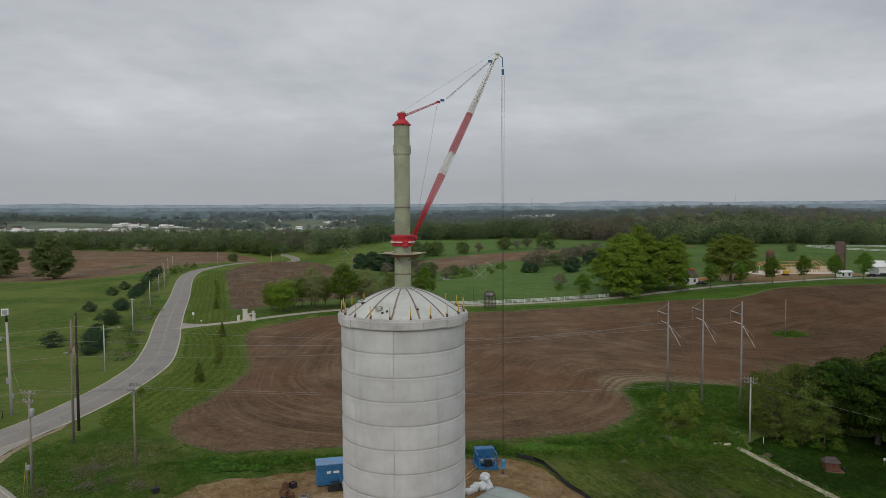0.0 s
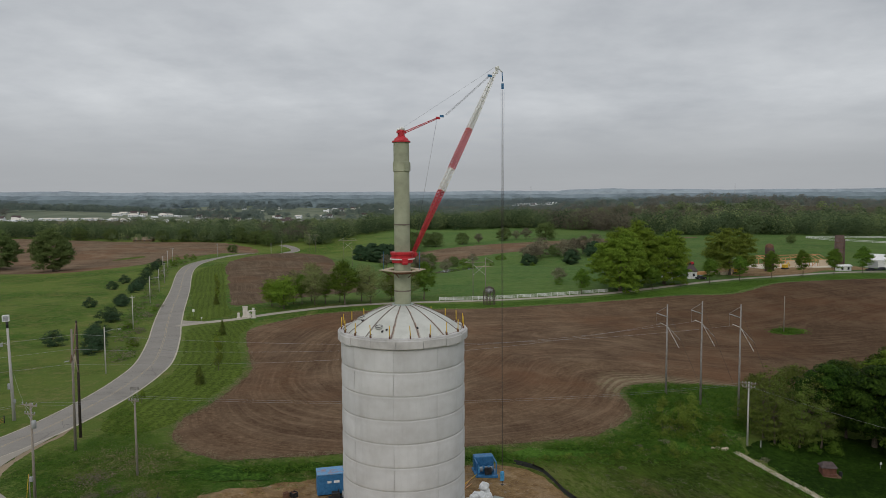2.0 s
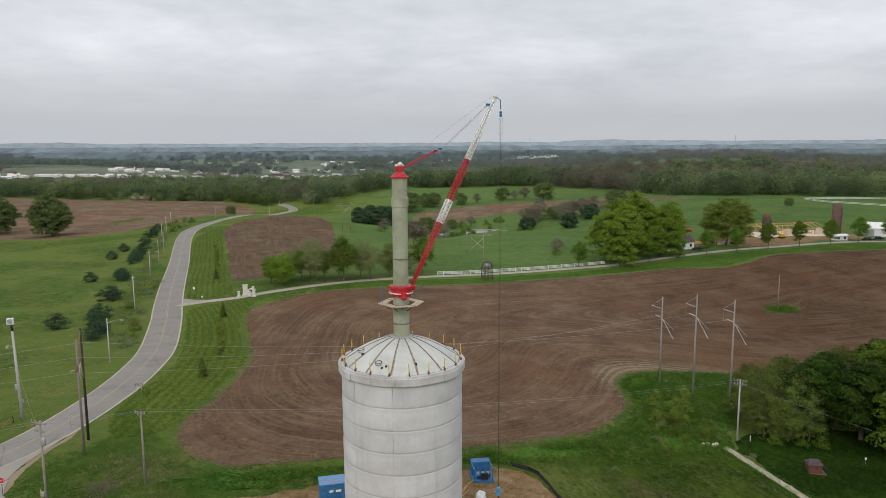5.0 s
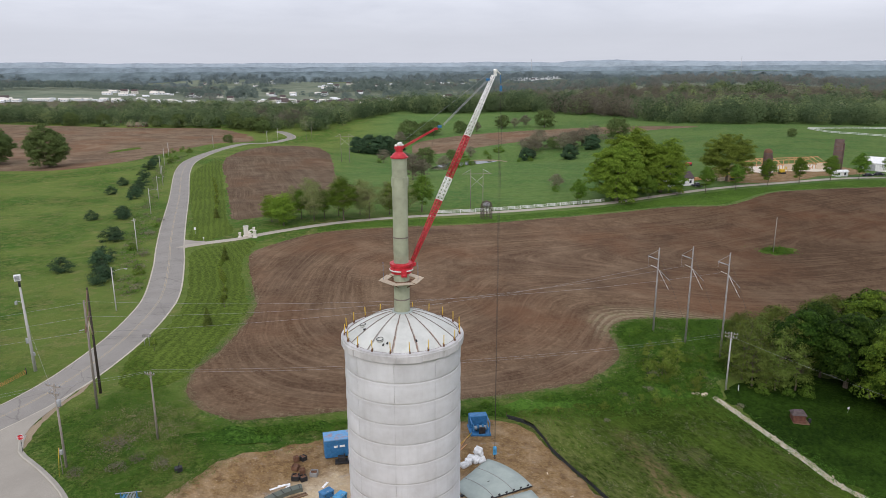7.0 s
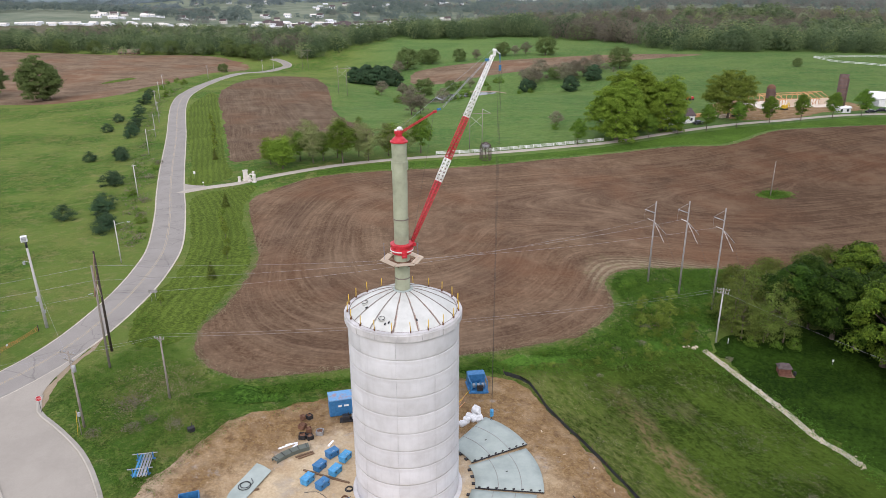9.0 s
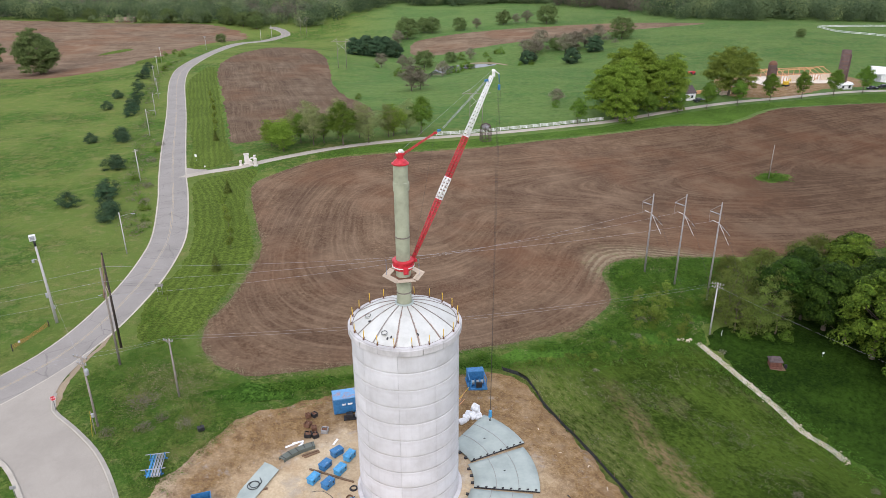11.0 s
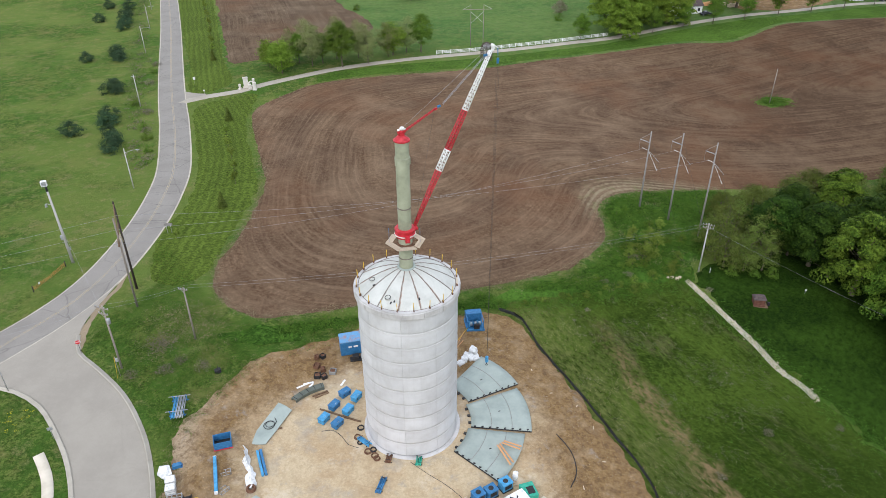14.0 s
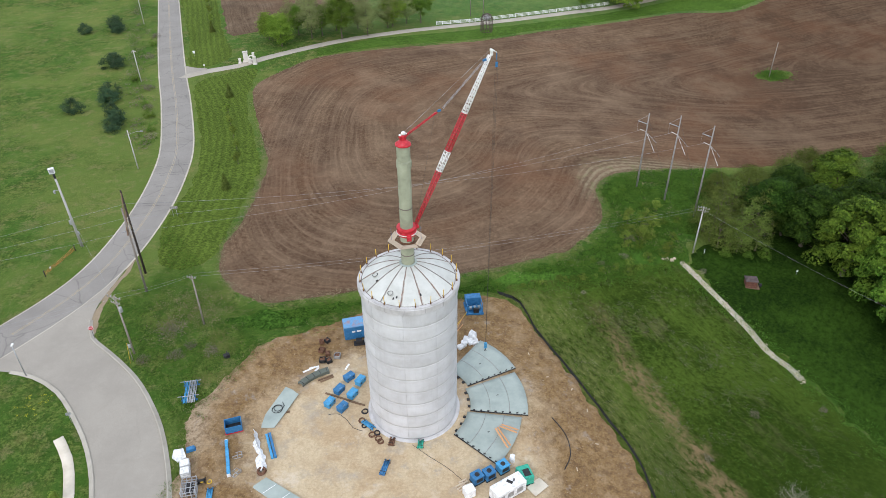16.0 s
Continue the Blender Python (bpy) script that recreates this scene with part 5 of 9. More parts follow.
def build_crane():
    cr = thing("derrick_crane", (0, 0, 0), "red and white lattice boom crane on an olive mast", "crane")
    c = (TX, TY, 0)
    mast = part("mast", Shape().turned([(0.83, 26.0), (0.83, 31.8), (0.785, 31.84), (0.785, 42.9), (0.0, 42.9)], 40, c=c), MAST, cr, "olive grey steel tube mast")
    part("mast_foot", Shape().turned([(1.12, 26.15), (1.12, 26.5), (1.0, 26.58), (0.86, 26.58)], 40, c=c), PRIMER, cr, "flanged mast foot")
    for z, h, r in ((27.9, 0.07, 0.86), (34.6, 0.06, 0.83)):
        part("weld_ring", Shape().turned([(0.77, z - h), (r, z - h), (r, z + h), (0.77, z + h)], 40, c=c), SEAM, cr, "dark weld band")
    collar = part("collar", Shape().turned([(0.78, 39.9), (0.86, 39.92), (0.86, 40.85), (0.78, 40.87)], 40, c=c), MAST, cr, "wide olive splice collar")
    for i in range(5):
        a = radians(72 * i + 8)
        part("splice_rib", Shape().box((TX + 0.87 * math.cos(a), TY + 0.87 * math.sin(a), 40.38), (0.07, 0.07, 0.8), 72 * i + 8), MAST, collar)
    cap = part("mast_cap", Shape().turned([(0.0, 42.8), (0.92, 42.8), (0.92, 42.93), (0.8, 42.98), (0.64, 43.2), (0.36, 43.42), (0.36, 43.5), (0.36, 43.62), (0.0, 43.62)], 32, c=c), RED, cr, "red conical mast cap")
    part("pivot_head", Shape().turned([(0.0, 43.6), (0.34, 43.6), (0.34, 43.95), (0.24, 44.02), (0.0, 44.02)], 20, c=c).box((TX, TY, 43.82), (0.9, 0.34, 0.26), 34), RED, cr, "red pivot head")
    for dx, k in ((-0.3, 0.8), (0.08, 1.5), (0.34, 0.7)):
        part("sheave", Shape().lathe([(0.0, 43.95), (0.14 * k, 43.98), (0.19 * k, 43.95 + 0.14 * k), (0.14 * k, 43.95 + 0.25 * k), (0.0, 43.95 + 0.3 * k)], 14, c=(TX + dx, TY + dx * 0.66, 0)), WHITE, cap, "pale sheave")
    # upper arm
    ja, jb = Vector((TX + 0.3, TY + 0.2, 43.8)), Vector((-0.85, 74.0, 45.45))
    arm = part("upper_arm", lattice(ja, jb, 0.17, 0.12, 0.17, 0.12, 11, 0.024, 0.014), RED, cr, "short red lattice arm")
    part("arm_sheave", Shape().box(jb + Vector((0.08, 0.05, 0.03)), (0.42, 0.14, 0.24), 34, 0), RED, arm)
    # slewing ring and platform
    ring = part("slewing_ring", Shape().turned([(0.8, 30.75), (1.06, 30.75), (1.08, 31.0), (1.2, 31.05), (1.22, 31.25), (1.1, 31.32), (1.12, 31.55), (1.22, 31.6), (1.22, 31.82), (0.78, 31.86)], 40, c=c), RED, cr, "broad red slewing ring")
    part("ring_band", Shape().turned([(1.21, 31.08), (1.25, 31.08), (1.25, 31.2), (1.21, 31.2)], 40, c=c), WHITE, ring, "pale band")
    part("winch", Shape().box((TX + 0.35, TY - 1.35, 30.95), (0.55, 0.5, 0.6), 10).rod((TX + 0.1, TY - 1.5, 30.8), (TX + 0.62, TY - 1.5, 30.8), 0.18, 0.18, 12), RED, ring, "red winch housing")
    foot = Shape().box(BOOM_A + Vector((-0.15, -0.1, 0.0)), (1.1, 0.3, 0.5), 34).box(BOOM_A + Vector((0.1, 0.06, 0.1)), (0.5, 0.9, 0.35), 34)
    part("boom_foot", foot, RED, ring)
    pf = part("work_platform", Shape().lathe([(0.82, 29.62), (1.0, 29.62), (1.0, 29.9), (0.82, 29.9)], 24, c=c), RUST, cr, "timber work platform round the mast")
    for i in range(6):
        a = radians(60 * i + 12)
        a2 = radians(60 * i + 72)
        r = 2.05
        p, q = Vector((TX + r * math.cos(a), TY + r * math.sin(a), 29.98)), Vector((TX + r * math.cos(a2), TY + r * math.sin(a2), 29.98))
        mid, d = (p + q) / 2, q - p
        inward = (Vector((TX, TY, 29.98)) - mid).normalized()
        for k in range(3):
            part("plank", Shape().box(mid + inward * (0.25 * k - 0.22) + Vector((0, 0, 0.04 * (i % 2))), (d.length + (0.35 if i % 3 == 0 else 0.05) - 0.25 * k, 0.23, 0.06), math.degrees(math.atan2(d.y, d.x))), PLANK, pf)
        part("strut", Shape().rod((TX + 0.95 * math.cos(a), TY + 0.95 * math.sin(a), 29.3), p - Vector((0, 0, 0.05)), 0.05, 0.05, 6).rod((TX + 0.9 * math.cos(a), TY + 0.9 * math.sin(a), 29.9), p - Vector((0, 0, 0.05)), 0.05, 0.05, 6), RUST, pf)
    for dx in (-1.9, 1.75):
        part("platform_post", Shape().rod((TX + dx, TY - 0.2, 29.95), (TX + dx, TY - 0.2, 31.9), 0.018, 0.018, 6), BLUE, pf, "thin blue upright")
    # boom in four lengths
    cuts = [(0.0, 0.335, RED, 0.24, 0.52, 0.22, 0.5, 18), (0.335, 0.452, WHITE, 0.55, 0.55, 0.52, 0.52, 6), (0.452, 0.668, RED, 0.52, 0.48, 0.5, 0.46, 12), (0.668, 0.985, WHITE, 0.48, 0.26, 0.46, 0.26, 16)]
    d = BOOM_B - BOOM_A
    for a, b, mat, w0, w1, d0, d1, bays in cuts:
        sec = lattice(BOOM_A + d * a, BOOM_A + d * (b - 0.004), w0, w1, d0, d1, bays, 0.047 if mat is RED else 0.052, 0.027 if mat is RED else 0.03)
        part("boom_section", sec, mat, cr, "red lattice boom length" if mat is RED else "white lattice boom length")
    head = part("boom_head", Shape().box(BOOM_B + Vector((0.05, 0.03, -0.15)), (0.3, 0.2, 0.55), 34).rod(BOOM_B + Vector((0.1, 0.1, 0.25)), BOOM_B + Vector((0.7, 0.5, -0.25)), 0.08, 0.06, 8), WHITE, cr, "white boom head")
    part("head_sheave", Shape().rod(BOOM_B + Vector((0.15, -0.15, 0.2)), BOOM_B + Vector((-0.05, 0.2, 0.2)), 0.15, 0.15, 16), WHITE, head)
    # tackle
    tip_block = BOOM_B + Vector((-0.75, -0.5, -0.75))
    part("pulley_block", Shape().box(tip_block, (0.45, 0.18, 0.24), 34, 0), BLUE, cr, "blue pulley block")
    part("pulley_block", Shape().box(jb + Vector((0.5, 0.33, 0.24)), (0.42, 0.16, 0.22), 34), BLUE, cr, "blue pulley block")
    for o in (-0.1, -0.035, 0.035, 0.1):
        off = Vector((-0.5 * o, 0.8 * o, o * 0.6))
        part("topping_line", Shape().line([jb + Vector((0.9, 0.58, 0.4)) + off, tip_block + off], 0.013), WIRE, cr)
    part("back_line", Shape().line([(TX, TY, 44.15), BOOM_B + Vector((-0.2, -0.1, 0.2))], 0.011), WIRE, cr)
    part("back_line", Shape().line([jb, BOOM_A + d * 0.02], 0.011), CABLE, cr)
    hx, hy = BOOM_B.x + 0.72, BOOM_B.y + 0.6
    part("pulley_block", Shape().box((hx, hy, 49.4), (0.22, 0.2, 0.6), 34).rod((hx, hy, 49.9), BOOM_B + Vector((0.66, 0.47, -0.25)), 0.05, 0.05, 6), BLUE, cr, "blue hoist block")
    for o in (-0.17, 0.0, 0.17):
        part("hoist_line", Shape().line([(hx + o, hy, 49), (hx + o * 0.45, hy, 30), (hx + o * 0.12, hy, 6.2)], 0.013), CABLE, cr)
    hook = part("hook_block", Shape().box((hx, hy, 5.6), (0.42, 0.26, 1.0), 20).rod((hx - 0.15, hy, 5.9), (hx + 0.15, hy, 5.9), 0.28, 0.28, 14), SKYBLUE, cr, "blue hook block")
    part("hook", Shape().rod((hx, hy, 5.15), (hx, hy, 4.75), 0.06, 0.05, 8).torus((hx, hy, 4.6), 0.14, 0.04, 12, 6), BLACK, hook)
    return cr


build_crane()


# ---- trees and plants ----
rng = np.random.default_rng(7)


def cards(centres, normals, sizes, name, mat, slim=0.62, seed=1):
    """Small leaf blades: one pointed blade for each centre."""
    g = np.random.default_rng(seed)
    n = len(centres)
    nor = normals / np.maximum(np.linalg.norm(normals, axis=1, keepdims=True), 1e-6)
    h = g.normal(size=(n, 3))
    a = np.cross(nor, h)
    a /= np.maximum(np.linalg.norm(a, axis=1, keepdims=True), 1e-6)
    b = np.cross(nor, a)
    s = np.asarray(sizes).reshape(-1, 1)
    V = np.stack([centres - a * s * 0.55 - b * s * slim * 0.4, centres + a * s * 0.55 - b * s * slim * 0.4, centres + b * s * slim * 0.8 + nor * s * 0.12], 1).reshape(-1, 3)
    me = bpy.data.meshes.new(name)
    me.vertices.add(3 * n)
    me.vertices.foreach_set("co", V.astype(np.float32).ravel())
    me.loops.add(3 * n)
    me.loops.foreach_set("vertex_index", np.arange(3 * n, dtype=np.int32))
    me.polygons.add(n)
    me.polygons.foreach_set("loop_start", np.arange(0, 3 * n, 3, dtype=np.int32))
    me.update(calc_edges=True)
    me.materials.append(mat)
    return me


def crown_points(h, r, base, clumps, per, seed, top=0.6, clump_r=0.3, loose=(0.3, 1.3)):
    """Leaf places and directions: clumps set unevenly over a crown between base and h."""
    g = np.random.default_rng(seed)
    C, D = [], []
    cz, rz = (base + h) / 2, (h - base) / 2
    for _ in range(clumps):
        d = g.normal(size=3)
        d[2] = d[2] * 0.8 + 0.15
        d /= np.linalg.norm(d)
        u = g.uniform(0.45, 1.0) ** 0.6 * (0.86 + 0.22 * math.sin(3.1 * d[0] + seed) * math.cos(2.7 * d[1] + seed * 2))
        wide = 1 - top * max(d[2], 0)
        c = np.array([d[0] * r * u * wide, d[1] * r * u * wide, cz + d[2] * rz * u])
        rc = r * clump_r * g.uniform(0.65, 1.2)
        q = g.normal(size=(per, 3))
        q /= np.linalg.norm(q, axis=1, keepdims=True)
        q[:, 2] = np.abs(q[:, 2]) * 0.8 - 0.15
        C.append(c + q * rc * g.uniform(loose[0], loose[1], size=(per, 1)))
        D.append(q + d * 0.5 + np.array([0, 0, 0.6]) + g.normal(size=(per, 3)) * 0.3)
    return np.concatenate(C), np.concatenate(D)


def limbs(h, r, base, seed, trunk_r, n=9, twigs=0):
    """A tapered leaning trunk with forked limbs."""
    g = np.random.default_rng(seed)
    s = Shape()
    p, k = Vector((0, 0, -0.3)), 6
    pts = [p]
    for i in range(1, k + 1):
        pts.append(Vector((g.normal() * 0.03 * h * i / k, g.normal() * 0.03 * h * i / k, h * 0.86 * i / k)))
    for i in range(k):
        s.rod(pts[i], pts[i + 1], trunk_r * (1 - i / (k + 0.6)) * (1.35 if i == 0 else 1), trunk_r * (1 - (i + 1) / (k + 0.6)), 8, True, False)
    for j in range(n):
        t = g.uniform(0.28 if base > 0.25 * h else 0.15, 0.9)
        f = t * k
        i = min(int(f), k - 1)
        a = pts[i].lerp(pts[i + 1], f - i)
        ang = j * 2.4 + g.uniform(-0.4, 0.4)
        ln = r * g.uniform(0.6, 0.95) * (1.15 - 0.6 * t)
        q = a + Vector((math.cos(ang) * ln, math.sin(ang) * ln, ln * g.uniform(0.35, 0.9)))
        mid = a.lerp(q, 0.5) + Vector((0, 0, -0.08 * ln))
        w = trunk_r * 0.42 * (1.1 - t)
        s.rod(a, mid, w, w * 0.7, 6, True, False)
        s.rod(mid, q, w * 0.7, w * 0.2, 5, True, False)
        for _ in range(twigs):
            b = mid.lerp(q, g.uniform(0, 1))
            e = b + Vector((g.normal(), g.normal(), abs(g.normal()) + 0.4)) * ln * 0.35
            s.rod(b, e, w * 0.3, w * 0.08, 4, True, False)
    return s


def make_tree(name, label, h, r, base, leaf, clumps, per, size, seed, trunk=0.2, top=0.6, clump_r=0.3, twigs=0, n=9, category="tree", group="", loose=(0.3, 1.3)):
    """A prototype tree at the origin's height; move it with its matrix."""
    t = thing(name, (0, 0, 0), label, category, group)
    part("trunk", limbs(h, r, base, seed, trunk, n, twigs), BARK, t, "grey brown bark")
    C, D = crown_points(h, r, base, clumps, per, seed, top, clump_r, loose)
    g = np.random.default_rng(seed + 50)
    part("crown", cards(C, D, size * g.uniform(0.6, 1.35, len(C)), "crown", leaf, 0.62, seed), None, t)
    return t


def make_conifer(name, label, h, r, seed, leaf=None, tiers=15, low=0.04, category="tree", group=""):
    g = np.random.default_rng(seed)
    t = thing(name, (0, 0, 0), label, category, group)
    part("trunk", Shape().rod((0, 0, -0.2), (0, 0, h * 0.96), 0.03 * h, 0.01, 7), BARK, t, "dark bark")
    C, D = [], []
    for i in range(tiers):
        f = i / (tiers - 1)
        z = h * (low + (1 - low) * f)
        rr = r * (1 - f) ** 0.8 * (1 if f > 0.06 else 0.8) + 0.08
        k = int(60 * (1 - f) + 10)
        a = g.uniform(0, 2 * math.pi, k)
        q = rr * np.sqrt(g.uniform(0.12, 1.15, k)) * (1 + 0.16 * np.sin(a * 5 + i * 2))
        C.append(np.stack([q * np.cos(a), q * np.sin(a), z - 0.25 * q + g.normal(0, h * 0.018, k)], 1))
        D.append(np.stack([np.cos(a) * 0.8, np.sin(a) * 0.8, np.full(k, 0.75)], 1) + g.normal(size=(k, 3)) * 0.35)
    C, D = np.concatenate(C), np.concatenate(D)
    part("crown", cards(C, D, (0.075 * h + 0.12) * g.uniform(0.6, 1.3, len(C)), "crown", leaf or NEEDLE, 0.5, seed), None, t, "needled branches")
    return t


def make_shrub(name, label, r, h, leaf, seed, n=650, size=0.3, category="shrub", group=""):
    t = thing(name, (0, 0, 0), label, category, group)
    part("stem", limbs(h * 0.9, r * 0.7, 0.1, seed, 0.05, 7), BARK, t, "thin brown stems")
    C, D = crown_points(h, r, -0.4 * h, 30, n // 30, seed, 0.45, 0.34)
    C[:, 2] = np.maximum(C[:, 2], 0.03)
    g = np.random.default_rng(seed)
    part("crown", cards(C, D, size * g.uniform(0.6, 1.3, len(C)), "crown", leaf, 0.6, seed), None, t)
    return t


def plant(proto, spots, used=[]):
    """Sets the prototype on the first free spot and copies of it on the others; spots are (x, y, size)."""
    for i, (x, y, s) in enumerate(spots):
        m = ground_at(x, y, (x * 37 + y * 53) % 360, s, -0.05)
        if proto not in used:
            proto.matrix_basis = m
            used.append(proto)
        else:
            sc = proto.scale.copy()
            proto.scale = (1, 1, 1)
            c = copy_thing(proto, m)
            proto.scale = sc


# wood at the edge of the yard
oak_a = make_tree("oak_tree", "large dense green tree at the wood's edge, leaves darkened for shade", 17, 7.4, 0.2, LEAF_SHADED, 85, 210, 0.42, 11, 0.42, 0.35, 0.25, loose=(0.82, 1.08))
oak_b = make_tree("oak_tree", "tall broad green tree with rounded leaf masses", 19, 7.8, -0.8, LEAF_WOOD, 90, 210, 0.42, 12, 0.45, 0.4, 0.24, loose=(0.82, 1.08))
olive_a = make_tree("young_tree", "slender tree with thin olive spring leaves", 12, 4.2, -2.0, LEAF_HAZEL, 100, 44, 0.24, 13, 0.2, 0.5, 0.26, 4, 16)
olive_b = make_tree("young_tree", "rounded yellow green tree just coming into leaf", 13, 5.6, -2.0, LEAF_OLIVE, 160, 75, 0.3, 14, 0.28, 0.4, 0.28, 2, 12)
plant(oak_b, [(80, 113, 1.05), (83, 104.5, 0.92), (88, 95, 0.85), (86, 99, 1.12), (92, 88, 1.0),  (96, 123, 1.05), (108, 112, 1.0), (87, 137, 0.86), (118, 132, 0.95), (111, 95, 1.0), (128, 115, 1.0)])
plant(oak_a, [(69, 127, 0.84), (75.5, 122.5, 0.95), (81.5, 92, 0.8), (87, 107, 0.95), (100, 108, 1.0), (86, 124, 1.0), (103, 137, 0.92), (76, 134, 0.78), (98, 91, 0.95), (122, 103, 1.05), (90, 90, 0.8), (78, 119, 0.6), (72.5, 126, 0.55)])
plant(olive_a, [(56.5, 119.5, 0.8), (60.5, 118.8, 0.72), (64.5, 119.5, 0.78), (55.5, 121.5, 0.92), (58.5, 126.5, 0.98), (62, 121, 0.95), (62.5, 131, 0.85), (65.5, 124.5, 0.98), (54.5, 126, 0.7), (59, 119, 0.6)])
plant(olive_b, [(68, 137, 0.85), (79, 141, 0.9), (93, 146, 0.95), (108, 149, 1.0), (126, 150, 1.0), (61, 137, 0.62), (86, 148, 0.8), (140, 140, 1.0)])

# trees along the drive
maple = make_tree("maple_tree", "young upright maple with bright green leaves beside the drive", 11.2, 3.3, 1.6, LEAF_GREEN, 110, 75, 0.3, 21, 0.13, 0.5, 0.33, group="trees along the drive")
plant(maple, [(50.7, 263.5, 0.95), (79.4, 270.8, 0.92), (92.4, 276.5, 0.95), (105.2, 280.5, 1.0), (118.8, 284.5, 0.98), (134, 289.5, 1.08), (148.4, 292.5, 1.06), (163.9, 297.5, 1.05), (179, 302.5, 1.1), (196, 307.5, 1.1)])
row_a = make_tree("roadside_tree", "leafy green tree in the row beside the drive", 14.8, 5.0, 2.0, LEAF_GREEN, 110, 80, 0.34, 22, 0.22, 0.45, 0.3)
row_b = make_tree("roadside_tree", "half-bare brownish tree in the row beside the drive", 14, 5.8, 1.2, HALFLEAF, 130, 60, 0.26, 23, 0.16, 0.4, 0.28, 6, 18)
row_c = make_tree("roadside_tree", "bright yellow green tree in the row beside the drive", 11.2, 5.2, 1.0, LEAF_BRIGHT, 100, 85, 0.34, 24, 0.2, 0.4, 0.32)
plant(row_a, [(-33, 227, 1.05), (-48, 232, 0.7), (-8, 247, 0.95), (-40, 231, 0.7)])
plant(row_b, [(-43, 228, 1.0), (-25, 231, 0.95), (-46, 238, 0.95), (-29, 238, 0.9), (-36, 236, 1.0), (-19, 240, 0.85), (-13, 246, 0.9), (-51, 233, 0.8)])
plant(row_c, [(-57, 228, 0.8), (-51.5, 221, 0.95), (-17.5, 242, 1.0), (-54, 226, 0.75)])
elm = make_tree("shade_tree", "huge spreading bright green shade tree by the house", 23.5, 12.4, -1.5, LEAF_BRIGHT, 420, 100, 0.5, 25, 0.6, 0.25, 0.15, loose=(0.65, 1.12))
plant(elm, [(67, 271, 1.0), (88, 284, 0.95), (77, 291, 1.12)])
willow = make_tree("shade_tree", "wide olive green shade tree beside the building plot", 22, 11.6, 0.4, LEAF_AIRY, 420, 85, 0.45, 26, 0.5, 0.15, 0.14, loose=(0.55, 1.15))
plant(willow, [(122, 303, 1.0)])

# conifers, cedars and bushes
spruce = make_conifer("spruce_tree", "small dull green spruce on the mown verge", 4.0, 1.1, 31, LEAF_OLIVE)
plant(spruce, [(-46.9, 131.7, 0.95), (-58.8, 182.6, 1.0), (-79, 239.5, 0.95)])
blue = make_shrub("juniper_bush", "round dense dark evergreen bush in the meadow", 3.1, 4.6, NEEDLE, 32, 2900, 0.27, group="evergreen bushes beside the road")
plant(blue, [(-99.3, 175.5, 1.0), (-124, 242.5, 0.9), (-146, 305, 0.95), (-152, 330, 1.0), (-83.5, 163.5, 1.0), (-84.5, 168, 0.9), (-88, 174, 0.8), (-91.5, 181.5, 1.0), (-93.5, 186, 1.0), (-100, 207, 1.15), (-101.5, 211, 0.8),
             (-112.5, 242, 0.95), (-115, 247, 1.0), (-117.5, 253, 0.85), (-129.6, 290, 1.0), (-132, 298, 1.05), (-135, 306, 1.0), (-138, 315, 1.0), (-142, 327.7, 1.05), (-150, 350, 1.1), (-158, 377, 1.2), (-163, 392, 0.95), (-166, 404, 1.15)])
pine = make_tree("pine_tree", "broad rounded dark pine in a close group", 16, 7.5, -4.0, NEEDLE, 110, 90, 0.8, 33, 0.4, 0.6, 0.28)
plant(pine, [(-62, 508, 0.85), (-55, 512, 1.0), (-47, 508, 1.0), (-40, 512, 0.98), (-34, 508, 0.8), (54, 466, 0.6), (80, 448, 0.7), (100, 480, 0.75), (58, 470, 0.45)])
lone = make_tree("meadow_tree", "broad green tree standing alone in the field", 19, 11.0, -1.5, LEAF_FIELD, 440, 75, 0.5, 34, 0.45, 0.2, 0.15, loose=(0.5, 1.15))
plant(lone, [(-235, 418, 1.38), (-279, 436, 1.3)])
small_tree = make_tree("meadow_tree", "rounded green tree at the meadow's edge", 19, 10.2, -1.5, LEAF_FIELD, 180, 60, 0.62, 39, 0.45, 0.3, 0.22)
plant(small_tree, [(89, 634, 0.95), (129, 528, 0.9), (-170, 557, 0.42), (239, 489, 0.34), (-28.7, 583, 1.0), (-9, 603, 0.75), (14, 609, 0.62), (-16, 608, 0.7), (-12.4, 467, 0.66), (77, 499, 0.5), (5.2, 486, 0.42), (52, 634, 0.7), (-288, 712, 0.7), (-262, 706, 0.8), (-243, 708, 0.7), (-340, 712, 0.75), (-370, 708, 0.8), (-226, 704, 0.6), (-200, 690, 0.7), (-186, 684, 0.8), (-172, 676, 0.75), (-206, 700, 0.9), (-176, 690, 0.8)])
bare = make_tree("bare_tree", "small grey brown tree still bare of leaves", 9, 4.6, 0.6, TWIG, 80, 60, 0.28, 35, 0.2, 0.4, 0.3, 5, 14)
plant(bare, [(-35, 559, 1.3), (28, 614, 1.0), (63, 638, 1.0), (73, 645, 1.2), (-15.2, 339, 1.45), (-11, 344, 1.1), (18.3, 492, 0.9), (67, 502, 1.65), (61.7, 486, 1.2),
            (82, 486, 1.5), (97, 500, 1.5), (48, 299, 0.75), (-38.4, 447, 1.0), (-26, 457, 0.95), (-21, 460, 0.85), (-0.5, 418.5, 1.05), (58, 490, 1.3), (90, 492, 1.45), (110, 520, 1.4), (88, 498, 1.3), (128, 318, 0.6), ])
twigs = thing("bare_bush", (0, 0, 0), "bare pale twiggy bush on the grass slope", "shrub")
